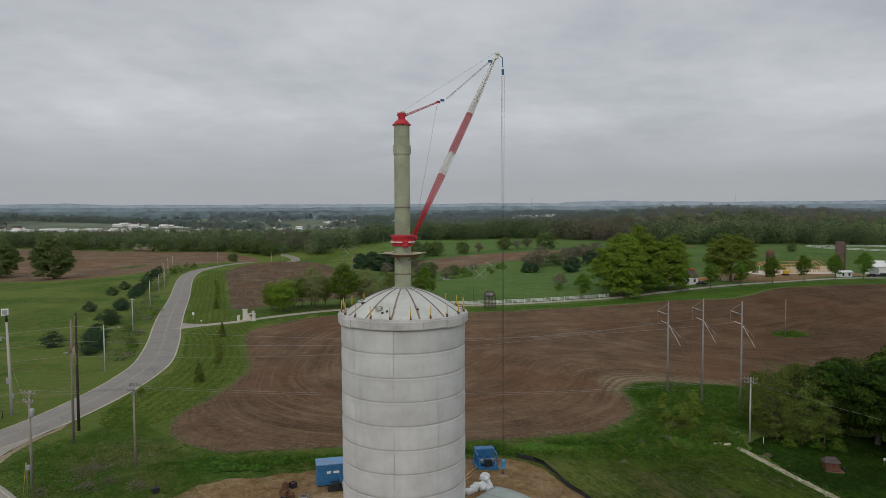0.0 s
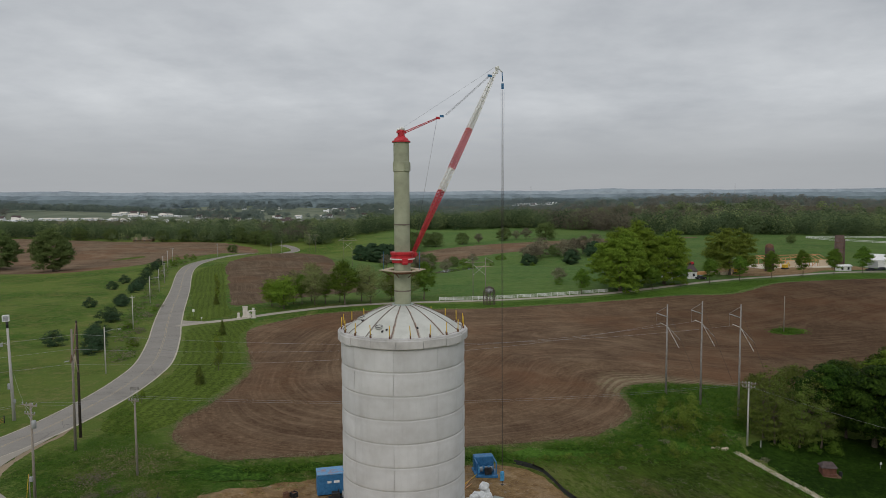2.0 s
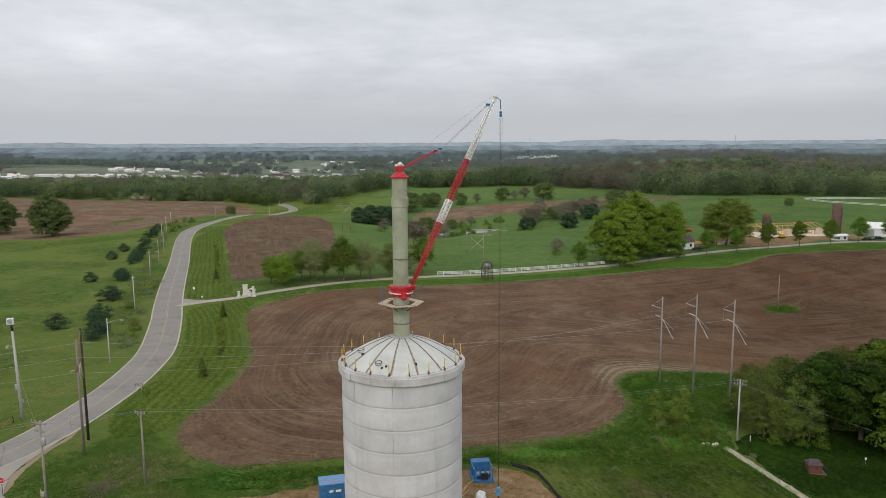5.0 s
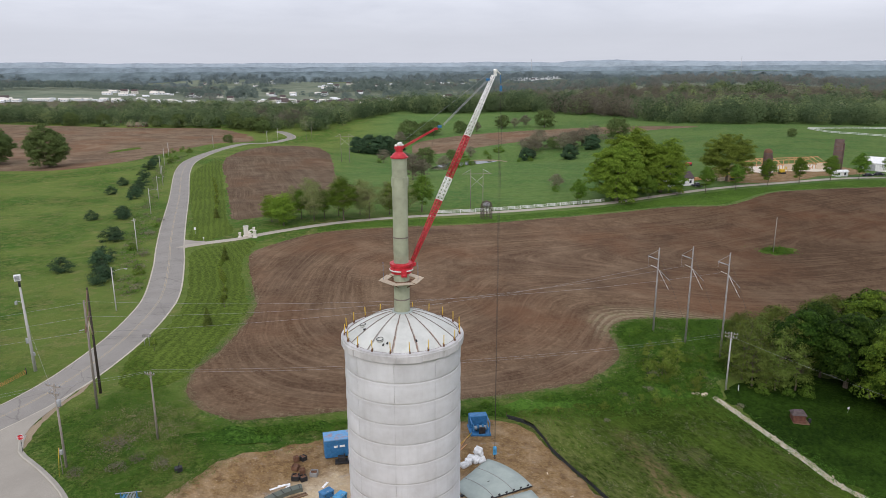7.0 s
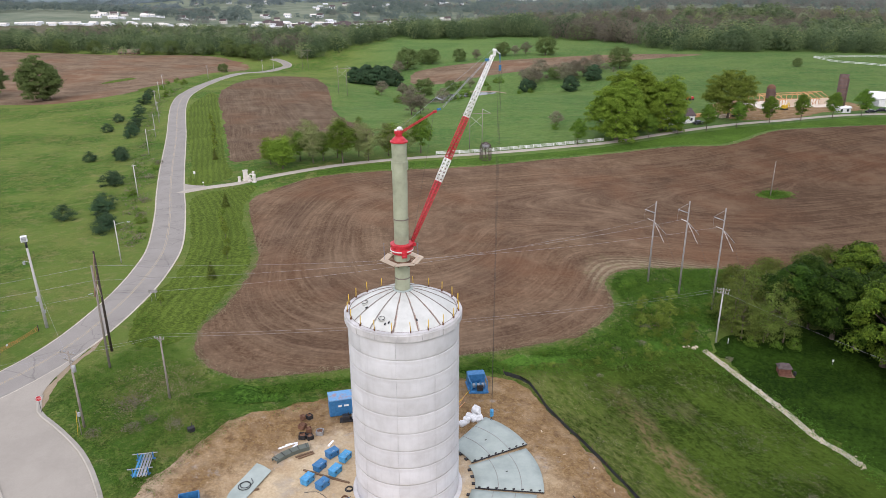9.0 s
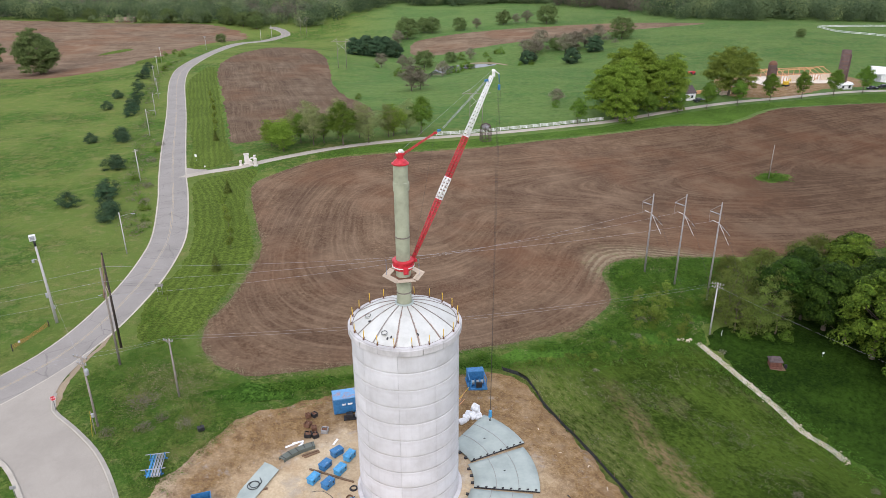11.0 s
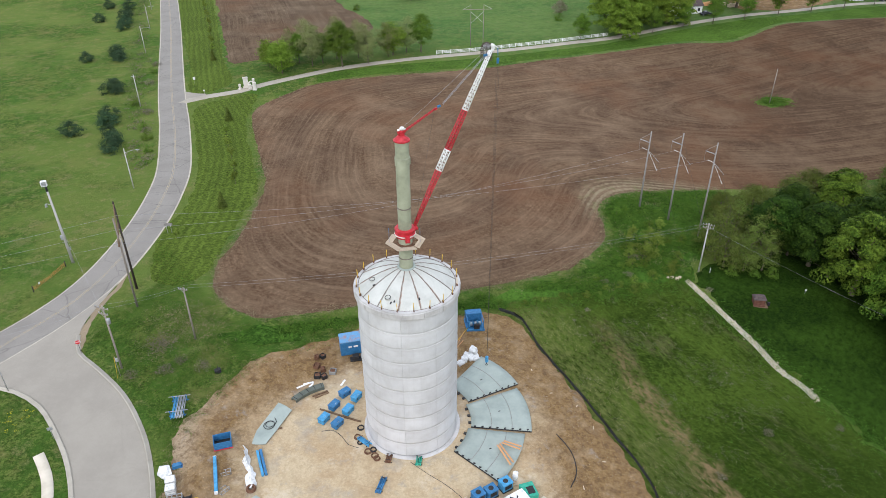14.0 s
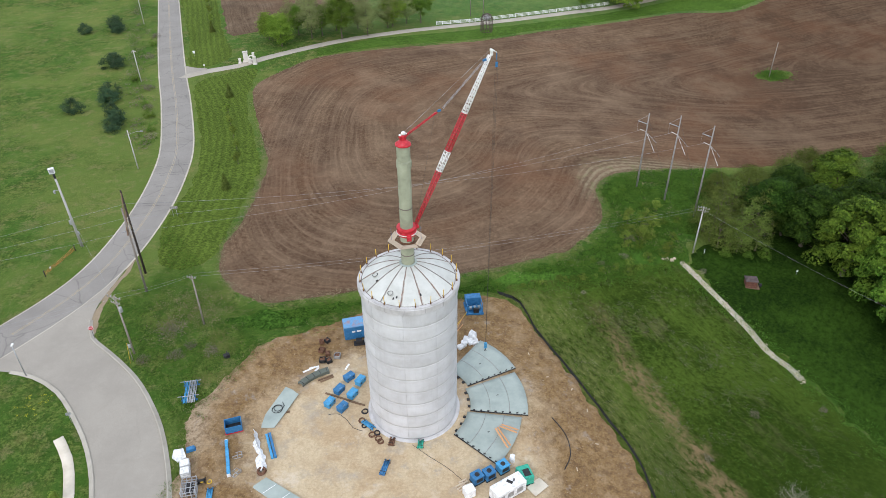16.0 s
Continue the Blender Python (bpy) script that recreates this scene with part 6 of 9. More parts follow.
part("stem", limbs(3.6, 2.6, 0.0, 77, 0.07, 26, 9), PALETWIG, twigs)
plant(twigs, [(45.5, 56.0, 1.0), (48.5, 54.5, 0.8), (43.5, 54.0, 0.7)])
bush = make_shrub("green_bush", "loose green bush of young spring leaves", 1.8, 2.4, LEAF_GREEN, 36, 900, 0.19)
plant(bush, [(57.5, 117.3, 0.9), (62, 117, 0.8), (66, 117.8, 1.0), (42.5, 121, 0.7), (44, 131, 0.8), (46.5, 126, 0.75), (40, 137, 0.7), (50, 127, 0.8), (36.9, 121.5, 1.0), (37.6, 134.5, 0.95), (39.5, 117, 0.7), (34.5, 115.5, 0.65), (41, 125.5, 0.9), (-170, 470, 1.8), (-180, 486, 1.6), (-184, 478, 1.5), (-90, 196.5, 1.0), (-77, 171, 1.1), (-73.5, 162, 0.8), (-80.5, 178, 0.9), (-95, 226, 1.0), (-155, 400, 1.7),
            (29, 111, 0.6), (24.5, 109.5, 0.6), (17, 106.5, 0.55), (-172, 440, 1.6), (-160, 420, 1.3), (6.5, 102.5, 0.55), (45, 118.5, 0.7), (-25.7, 411, 2.2), (-22, 418, 2.0), (-16, 448, 2.0), (-13, 436, 1.8), (4, 438, 1.7), (7.5, 447, 2.0), (11, 455, 2.1), (14.2, 463, 2.8), (18, 461, 1.6), (12.1, 493, 2.3), (29.5, 497, 1.7), (31.2, 481, 1.4), (40.2, 503, 2.2), (37, 504, 1.6), (56, 459, 1.5), (49.5, 461, 1.3), (-41, 440, 1.4), (-38, 317.5, 1.3), (47, 293, 1.4), (101.3, 208, 0.5), (103.2, 209, 0.4)])
fresh = make_shrub("yellow_green_bush", "loose bush of fresh yellow green leaves among weeds", 1.9, 2.8, LEAF_AIRY, 41, 900, 0.2)
plant(fresh, [(41.2, 123.6, 1.15), (39.8, 119.2, 0.95), (43.2, 127.5, 0.9), (37.2, 116.6, 0.7), (46, 117.5, 0.75), (42.8, 120.6, 0.85), (36.5, 111.5, 0.6), (40.5, 113.2, 0.7), (33, 109.5, 0.5), (44.2, 115.5, 0.8), (38.4, 121.5, 0.8), (47.5, 121, 0.6), (30.4, 108.2, 0.45), (26.2, 105.6, 0.5), (22.6, 104.4, 0.4), (18.2, 102.6, 0.45), (14.4, 101.6, 0.35), (35.4, 108.4, 0.55), (38.2, 110.2, 0.5), (28.6, 106.2, 0.35)])
scrub = make_shrub("dry_bush", "low tangled brown bush among the weeds", 1.5, 1.5, TWIG, 37, 620, 0.15)
plant(scrub, [(-41.8, 80.2, 0.95), (-40.2, 82.6, 0.7), (-36.6, 81.4, 0.9), (-46.6, 79.4, 0.75), (47.3, 73.2, 0.6), (38, 119, 0.8), (35.6, 113.2, 0.7), (30.5, 110.4, 0.55), (-79, 176, 1.2), (-72, 158, 1.1), (-84, 190, 1.3), 
             (-92, 215, 1.2), (42.3, 124, 0.7), (25.6, 101.2, 0.45), (37, 64, 0.55), (58.8, 75, 0.5), (-97, 235, 1.2), (51, 111, 0.6)])
sapling = make_tree("sapling", "thin young sapling with few yellow green leaves", 3.4, 1.0, 0.9, LEAF_AIRY, 26, 22, 0.22, 38, 0.05, 0.4, 0.34)
plant(sapling, [(38.5, 124, 1.3), (40.5, 119.5, 1.1), (43.5, 122.5, 1.4), (36.5, 117.5, 1.1), (45.5, 129, 1.2), (-47, 143, 1.0), (-51.5, 157, 1.1), (-56, 170, 1.1), (-49, 150, 0.9), (-54, 164, 1.0), (-82, 250, 1.1), (-86, 262, 1.1), (-90, 275, 1.2), (-95, 290, 1.2), (-100, 305, 1.2), (-106, 322, 1.2), (-49.3, 54.6, 0.85), (-52, 118, 0.8)])


def strewn(name, label, category, spots, make, mat, slim=0.3):
    """Many small blades or leaves on the given ground spots, as one mesh; each spot has a tone of its own."""
    C, D, S = [], [], []
    for x, y, s in spots:
        c, d, z = make(s)
        C.append(c + np.array([x, y, gz(x, y)]))
        D.append(d)
        S.append(z)
    me = cards(np.concatenate(C), np.concatenate(D), np.concatenate(S), name, mat, slim, len(spots))
    tone = np.random.default_rng(len(spots)).random(len(spots))
    me.attributes.new("tone", "FLOAT", "FACE").data.foreach_set("value", np.repeat(tone, [len(c) for c in C]).astype(np.float32))
    return tagged(new(name, me), label, category, kind="stuff")


def tuft(s):
    k = 12
    q = rng.normal(size=(k, 3)) * np.array([0.45, 0.45, 0.0]) * s
    q[:, 2] = rng.uniform(0.05, 0.3, k) * s
    d = rng.normal(size=(k, 3)) * 0.6
    d[:, 2] = np.abs(d[:, 2]) + 0.75
    return q, d, rng.uniform(0.12, 0.34, k) * s


def inside(poly, x, y):
    hit = False
    for (ax, ay), (bx, by) in zip(poly, poly[1:] + poly[:1]):
        if (ay > y) != (by > y) and x < ax + (y - ay) / (by - ay) * (bx - ax):
            hit = not hit
    return hit


def spread(poly, count, lo=0.7, hi=1.5, thin=0.0, seed=0):
    xs, ys = [p[0] for p in poly], [p[1] for p in poly]
    res = []
    while len(res) < count:
        x, y = rng.uniform(min(xs), max(xs)), rng.uniform(min(ys), max(ys))
        if inside(poly, x, y) and noise.noise((x * 0.12, y * 0.12, seed)) > thin:
            res.append((x, y, rng.uniform(lo, hi)))
    return res


STRAW = leaf_material("dry_straw", (0.19, 0.16, 0.09), (0.27, 0.23, 0.13), (0.36, 0.31, 0.19), 0.2)
PALESTRAW = leaf_material("bleached_straw", (0.21, 0.175, 0.1), (0.29, 0.25, 0.145), (0.37, 0.32, 0.2), 0.2)
WEEDY = [(-34, 90), (-24, 92.5), (-15, 95), (2, 100.5), (11, 104.5), (22, 110), (28, 114), (33, 121), (36, 129), (35.2, 136.4), (38.6, 142), (46, 145.6), (66, 150.6), (70, 141), (58, 130), (50, 118.5), (48, 113), (34, 106.6), (22, 102.6), (9, 99.4), (-8, 96.6), (-22, 89.5)]
sheet("weed_bed", [(-36, 88), *WEEDY[:], (-28, 86.5)], WEEDBED, "lush green bed of low weeds at the field's edge", 0.04, 2.5, 1.0, 1.2)
strewn("weeds", "belt of tall lush green weeds at the field's edge", "weeds", spread(WEEDY, 5600, 0.6, 1.6, -0.35), tuft, WEED, 0.35)
strewn("dead_weeds", "pale dead stalks standing among the green weeds", "weeds", spread(WEEDY[4:18], 420, 0.5, 1.2, 0.12, 21), tuft, STRAW, 0.22)
strewn("grass_tufts", "long uneven grass between road and building site", "grass", spread([(-55, 96), (-56, 88), (-50, 82), (-42, 73), (-37, 66), (-36, 74), (-30, 84), (-26, 90), (-36, 93), (-44, 104), (-54, 116)], 2600, 0.4, 1.0, -0.3), tuft, WEED, 0.3)
strewn("slope_straw", "loose pale straw strewn beside the silt fence", "straw", spread([(12, 99), (20, 100), (27, 88), (33, 72), (37, 60), (38, 48), (29, 50), (27.5, 62), (23, 75), (17, 88)], 1100, 0.15, 0.45, -0.1, 9), tuft, STRAW, 0.25)
strewn("dry_grass", "dry straw-coloured tufts on the rough slope", "grass", spread([(12, 99), (46, 111), (57, 88), (62, 45), (32, 45), (27.5, 65)], 1300, 0.3, 0.7, 0.02, 5), tuft, TWIG, 0.3)
strewn("slope_grass", "uneven grass tufts on the rough slope", "grass", spread([(12, 99), (46, 111), (57, 88), (62, 45), (32, 45), (27.5, 65)], 3600, 0.2, 0.5, -0.3, 3), tuft, WEED, 0.3)
brush = []
for p in curve_through([(-72, 152), (-80, 172), (-90, 196), (-104, 236), (-119, 280), (-134, 322), (-148, 366), (-157, 400), (-163, 440)], 1.2):
    for _ in range(5):
        if noise.noise((p.y * 0.06, 2, 2)) > -0.25:
            brush.append((p.x + rng.normal() * 1.8, p.y + rng.normal() * 1.2, rng.uniform(0.7, 1.8)))
strewn("roadside_brush", "tangled brown and green brush along the road", "brush", brush[::2], tuft, TWIG, 0.5)
strewn("roadside_weeds", "green weeds along the road's far side", "weeds", brush[1::2], tuft, WEED, 0.5)
dandelion = leaf_material("yellow_flowers", (0.5, 0.42, 0.02), (0.6, 0.5, 0.03), (0.7, 0.6, 0.05), 0.1)
strewn("flowers", "patches of small yellow flowers in the grass", "flowers", [(-60 + rng.normal() * 1.8, 71 + rng.normal() * 1.6, 0.35) for _ in range(16)], tuft, dandelion, 0.6)

edge_spots = []
for p, q in zip(FIELD, FIELD[1:] + FIELD[:1]):
    for _ in range(int(math.dist(p, q) * (9 if min(p[1], q[1]) < 150 else 3))):
        t = rng.random()
        edge_spots.append((p[0] + (q[0] - p[0]) * t + rng.normal() * 0.45, p[1] + (q[1] - p[1]) * t + rng.normal() * 0.6, rng.uniform(0.35, 0.85)))
SITE_EDGE = [(-37, 52), (-35, 60), (-36, 65.5), (-36.2, 70.5), (-34, 73.7), (-31.3, 79.5), (-28.6, 84), (-23.6, 86.5), (-17.5, 90), (-8, 95), (2.9, 97), (8.5, 98)]
rim_spots, rim_dry = [], []
for p, q in zip(SITE_EDGE, SITE_EDGE[1:]):
    for _ in range(int(math.dist(p, q) * 26)):
        t = rng.random()
        spot = (p[0] + (q[0] - p[0]) * t + rng.normal() * 0.7, p[1] + (q[1] - p[1]) * t + rng.normal() * 0.7, rng.uniform(0.25, 0.65))
        if noise.noise((spot[0] * 0.3, spot[1] * 0.3, 6)) > -0.15:
            (rim_spots if rng.random() < 0.8 else rim_dry).append(spot)
blend = []
for p, q in zip([(12, 100), (22, 103), (34, 107), (46, 112), (50, 106), (54, 97), (60.4, 78), (65.5, 60)], [(22, 103), (34, 107), (46, 112), (50, 106), (54, 97), (60.4, 78), (65.5, 60), (70, 44)]):
    for _ in range(int(math.dist(p, q) * 22)):
        t = rng.random()
        blend.append((p[0] + (q[0] - p[0]) * t + rng.normal() * 1.3, p[1] + (q[1] - p[1]) * t + rng.normal() * 1.3, rng.uniform(0.35, 1.0)))
strewn("lawn_edge_grass", "longer uneven grass along the lawn's edge", "grass", blend, tuft, WEED, 0.3)
chips = [(x, y, s * 0.5) for x, y, s in spread([(10, 93), (16, 86), (22, 71), (25.5, 60), (25, 48), (16, 50), (17, 66), (13, 78)], 420, 0.3, 0.8, -0.3, 4)]
chips += [(x, y, s * 0.5) for x, y, s in spread([(-34, 60), (-33, 72), (-28, 82), (-20, 87), (-18, 80), (-26, 74), (-29, 62)], 320, 0.3, 0.8, -0.2, 6)]


def litter(s):
    q, d, z = tuft(s)
    q[:, 2] = 0.1
    return q[:5] * np.array([2.2, 2.2, 1]), d[:5] * np.array([0.2, 0.2, 1]), z[:5]


strewn("wood_chips", "scattered straw and chips on the bare dirt", "chips", chips, litter, STRAW, 0.3)
dry_ring = [(-41 + rng.normal() * 3.4, 90 + rng.normal() * 2.4, rng.uniform(0.4, 0.95)) for _ in range(300)] + [(-44 + rng.normal() * 1.6, 84 + rng.normal() * 1.3, rng.uniform(0.4, 0.8)) for _ in range(50)]
strewn("pole_straw", "flattened dry grass round the utility pole", "grass", dry_ring, tuft, STRAW, 0.3)
islet = [(101 + rng.normal() * 2.6, 207.5 + rng.normal() * 1.6, rng.uniform(0.8, 1.8)) for _ in range(260)]
strewn("islet_weeds", "tall weeds on the islet in the field", "weeds", islet, tuft, WEED, 0.35)
strewn("site_edge_grass", "ragged grass tufts along the dirt's edge", "grass", rim_spots, tuft, WEED, 0.35)
strewn("site_edge_straw", "dry tufts along the dirt's edge", "straw", rim_dry, tuft, STRAW, 0.3)
strewn("field_edge_straw", "ragged line of dry straw along the field's edge", "straw", edge_spots, tuft, PALESTRAW, 0.3)

# woods: near trees as clumped leaves, farther ones coarser
EDGE_X = [-520, -406, -354, -311, -251, -169, -120, -85, -57, 8, 74, 131, 180, 202, 244, 363, 560]
EDGE_Y = [698, 706, 708, 714, 702, 690, 676, 735, 830, 790, 828, 778, 725, 622, 604, 590, 590]


def wood_tree(s, k=115, lo=0.8, hi=1.6, skirt=False):
    d = rng.normal(size=(k, 3))
    d /= np.linalg.norm(d, axis=1, keepdims=True)
    d[:, 2] = d[:, 2] * 1.04 if skirt else np.abs(d[:, 2]) * 1.15 - 0.35
    lump = 1 + 0.22 * np.sin(4 * d[:, :1] + s * 40) * np.cos(5 * d[:, 1:2] + s * 70)
    c = d * np.array([4.3, 4.3, 5.4]) * s * lump * rng.uniform(0.75, 1.08, (k, 1)) + np.array([0, 0, 6.2 * s])
    return c, d * np.array([0.9, 0.9, 0.7]) + rng.normal(size=(k, 3)) * 0.12 + np.array([0, -0.15, 0.68]), rng.uniform(lo, hi, k) * s


def bare_wood_tree(s):
    c, d, z = wood_tree(s, 105, 0.65, 1.3)
    c = c * np.array([1.4, 1.4, 0.85])
    return c, d * 0.5 + np.array([0, -0.3, 0.9]) + rng.normal(size=d.shape) * 0.1, z


def edge_tree(s):
    c, d, z = wood_tree(s * 1.25, 300, 0.5, 1.0, True)
    return c * np.array([1.35, 1.35, 1.0]), d, z


def far_wood_tree(s):
    c, d, z = wood_tree(s, 60, 1.2, 2.4)
    return c, d * 0.5 + np.array([0, -0.4, 0.7]), z


sheet("forest_floor", [(-520, 740), (-406, 740), (-311, 752), (-169, 762), (-85, 825), (-57, 920), (8, 880), (74, 918), (131, 868), (202, 722), (363, 690), (700, 690), (900, 1050), (0, 1080), (-700, 1060)], LITTER, "brown leaf litter under the woods", 0.4, 22, 22, 0)


sheet("far_land", [(-1000, 1045), (-300, 1075), (0, 1070), (600, 1045), (1100, 1045), (1500, 2480), (0, 2560), (-1500, 2480)], LAND_HAZED, "grassland round the far town, haze put into its colour", 0.9, 45, 45, 0)
HOMES = []
for k in range(44):
    HOMES.append((-640 + 7.2 * k + rng.normal() * 3, 1000 + 1.1 * k + rng.normal() * 12))
for k in range(46):
    HOMES.append((-560 + 400 * rng.random(), 1090 + 420 * rng.random()))
for k in range(26):
    HOMES.append((-330 + 420 * rng.random(), 1650 + 420 * rng.random()))
for k in range(40):
    HOMES.append((-900 + 1700 * rng.random(), 1750 + 650 * rng.random()))
for k in range(54):
    HOMES.append((-300 + 330 * rng.random(), 1010 + 260 * rng.random()))
hx, hy = np.array([p[0] for p in HOMES]), np.array([p[1] for p in HOMES])


def woods(count, near, far, lo, hi, half, bare_share, seed):
    green, brown = [], []
    tries = 0
    while len(green) + len(brown) < count and tries < count * 30:
        tries += 1
        a = radians(rng.uniform(-half, half))
        d = math.sqrt(rng.uniform(near ** 2, far ** 2))
        x, y = d * math.sin(a), d * math.cos(a)
        if y < np.interp(x, EDGE_X, EDGE_Y):
            continue
        open_land = noise.noise((x * 0.0045, y * 0.0032, seed)) + 0.25 * noise.noise((x * 0.02, y * 0.02, seed))
        if y > np.interp(x, EDGE_X, EDGE_Y) + 150 and open_land > (0.1 if x < 150 else 0.42):
            continue
        if -340 < x < 80 and 960 < y < 1420 and rng.random() < 0.62:
            continue
        gap = (np.hypot(hx - x, (hy - 40 - y) * 0.34) < 17).any()
        if gap or math.hypot(x + 307, (y - 702) * 0.6) < 20 or math.hypot(x + 146, (y - 664) * 0.5) < 15:
            continue
        twiggy = noise.noise((x * 0.006 + 4, y * 0.006, 8)) + (0.42 if x > 120 and y > 700 else -0.05) > 0.28 - bare_share
        size = rng.uniform(lo, hi) * (0.78 if x < -90 and y < 1060 else 1.0) * (1.0 + 0.3 * noise.noise((x * 0.02, y * 0.02, 3)))
        (brown if twiggy and rng.random() < 0.85 else green).append((x, y, size))
    return green, brown


for k, (cnt, near, far, lo, hi, half) in enumerate(((4700, 560, 1060, 0.65, 1.55, 40), (4000, 1060, 1900, 0.95, 1.6, 38), (2000, 1900, 2700, 1.3, 2.2, 38))):
    green, brown = woods(cnt, near, far, lo, hi, half, 0.05, 2.0 + k)
    front = [q for q in green if q[1] < np.interp(q[0], EDGE_X, EDGE_Y) + 70]
    front_brown = [q for q in brown if q[1] < np.interp(q[0], EDGE_X, EDGE_Y) + 70]
    green, brown = [q for q in green if q not in front], [q for q in brown if q not in front_brown]
    if k == 0:
        strewn("wood_edge", "leafy green trees at the edge of the woods", "woods", front[::2], edge_tree, FARLEAF, 0.8)
        strewn("wood_edge_dark", "darker green trees at the edge of the woods", "woods", front[1::2], edge_tree, FARDEEP, 0.8)
        strewn("wood_edge_bare", "bare grey brown trees at the edge of the woods", "woods", front_brown, edge_tree, FARTWIG, 0.7)
    strewn("woods", "mixed green spring woods on rolling hills", "woods", green[::3] if k == 0 else green, far_wood_tree if k else wood_tree, (FARYOUNG, LEAF_HAZED, HAZELEAF)[k], 0.8)
    if k == 0:
        strewn("dark_woods", "deep green woods on rolling hills", "woods", green[1::3] + green[2::3], wood_tree, FARLEAF, 0.8)
    if brown:
        strewn("bare_woods", "grey brown woods not yet in leaf", "woods", brown, bare_wood_tree if k == 0 else far_wood_tree, (FARTWIG, TWIG_HAZED, HAZELEAF)[k], 0.5)
# hedges and thickets nearer than the woods
hedge = [(x, 700 + 8 * math.sin(x / 40) + rng.normal() * 6, rng.uniform(0.5, 0.9)) for x in np.linspace(-330, -175, 26)]
hedge += [(52 + rng.random() * 66, 480 + rng.random() * 40, rng.uniform(0.35, 0.7)) for _ in range(26)]
strewn("thicket", "brown thicket of bare brush between the fields", "thicket", hedge[26:], wood_tree, FARTWIG, 0.7)
strewn("hedge", "ragged green hedge before the woods", "hedge", hedge[:26], wood_tree, FARLEAF, 0.8)
pale = [(-43.6 + rng.normal() * 2.6, 94.2 + rng.normal() * 1.7, rng.uniform(0.35, 0.8)) for _ in range(130)]
strewn("dead_grass", "flattened pale dead grass round the pole's foot", "grass", pale, tuft, STRAW, 0.3)
low = [(-44.6 + rng.normal() * 1.2, 86.4 + rng.normal() * 1.0, rng.uniform(0.6, 1.3)) for _ in range(60)]
strewn("pole_brush", "tangled brown brush beside the service pole", "brush", low, tuft, TWIG, 0.4)


# ---- poles and wires ----
def wire(name, p, q, sag, r=0.011, mat=None, parent=None, n=14):
    p, q = Vector(p), Vector(q)
    pts = [p.lerp(q, i / n) - Vector((0, 0, sag * 4 * (i / n) * (1 - i / n))) for i in range(n + 1)]
    return Shape().line(pts, r, 5)


def insulator(s, x, y, z, h=0.25):
    s.lathe([(0.0, z), (0.05, z), (0.05, z + 0.05), (0.09, z + 0.07), (0.05, z + 0.12), (0.09, z + 0.15), (0.04, z + h), (0.0, z + h)], 10, c=(x, y, 0))


def utility_pole(x, y, h, turn, arms, mat, label, box=None, lean=0.0, r=0.16):
    po = thing("utility_pole", pose(x, y, gz(x, y), 0, lean, turn), label, "utility pole")
    part("pole", Shape().rod((0, 0, -0.6), (0, 0, h), r, r * 0.68, 12), mat, po)
    for z, w in arms:
        arm = part("crossarm", Shape().box((0, -0.16, h - z), (w, 0.1, 0.13)), POLE, po, "timber crossarm")
        for k in (-0.46, -0.2, 0.2, 0.46):
            s = Shape()
            insulator(s, k * w, -0.16, h - z + 0.06)
            part("insulator", s, GREY, arm, "small grey insulator")
        part("brace", Shape().rod((-0.3 * w, -0.16, h - z), (0, -0.1, h - z - 0.6), 0.02, 0.02, 5).rod((0.3 * w, -0.16, h - z), (0, -0.1, h - z - 0.6), 0.02, 0.02, 5), GREY, arm)
    if box:
        part("transformer", Shape().lathe([(0, box), (0.24, box), (0.26, box + 0.05), (0.26, box + 0.85), (0.2, box + 0.92), (0, box + 0.94)], 16, c=(0.38, 0, 0)), GREY, po, "grey transformer can")
    return po


utility_pole(-48.6, 81.0, 11.6, -20, [(0.25, 2.4), (1.3, 1.6)], POLE, "weathered wooden utility pole with transformer near the stop sign", 8.6, 0, 0.17)
utility_pole(-39.4, 87.6, 10.0, -15, [(0.3, 1.5)], POLE, "weathered wooden utility pole with crossarm in the grass", None)
utility_pole(50.7, 117.0, 11.0, -25, [(0.25, 2.2), (0.9, 2.0)], PALEPOLE, "pale wooden utility pole beside the rock path", None, 0, 0.17)
box = part("meter_box", Shape().box((0.28, -0.1, 0), (0.34, 0.3, 0.55)), GREY, thing("meter_post", pose(-48.2, 79.4, gz(-48.2, 79.4) + 3.2, 0, 0, 0), "grey steel service box on a thin yellow guyed post", "meter box"))
part("post", Shape().rod((0, 0, -3.5), (0, 0, 0.5), 0.06, 0.05, 8), POLE, box.parent)
part("guy_guard", Shape().rod((-0.25, -0.5, -3.4), (0.0, -0.1, 0.6), 0.03, 0.03, 6), YELLOW, box.parent)
# the pair of tall poles at the road
tall = thing("transmission_pole", ground_at(-51.7, 96.0), "tall grey wooden transmission pole by the road", "transmission pole")
part("pole", Shape().rod((0, 0, -0.8), (0.15, 0, 17.0), 0.2, 0.13, 12), POLE, tall)
part("insulator", Shape().rod((-0.3, -0.1, 12.6), (-0.9, -0.3, 12.5), 0.08, 0.06, 8), GREY, tall)
tall2 = thing("transmission_pole", ground_at(-53.7, 101.2), "tall dark tarred transmission pole with diagonal braces", "transmission pole")
part("pole", Shape().rod((0, 0, -0.8), (0.2, -0.2, 17.3), 0.22, 0.14, 12), DARKPOLE, tall2)
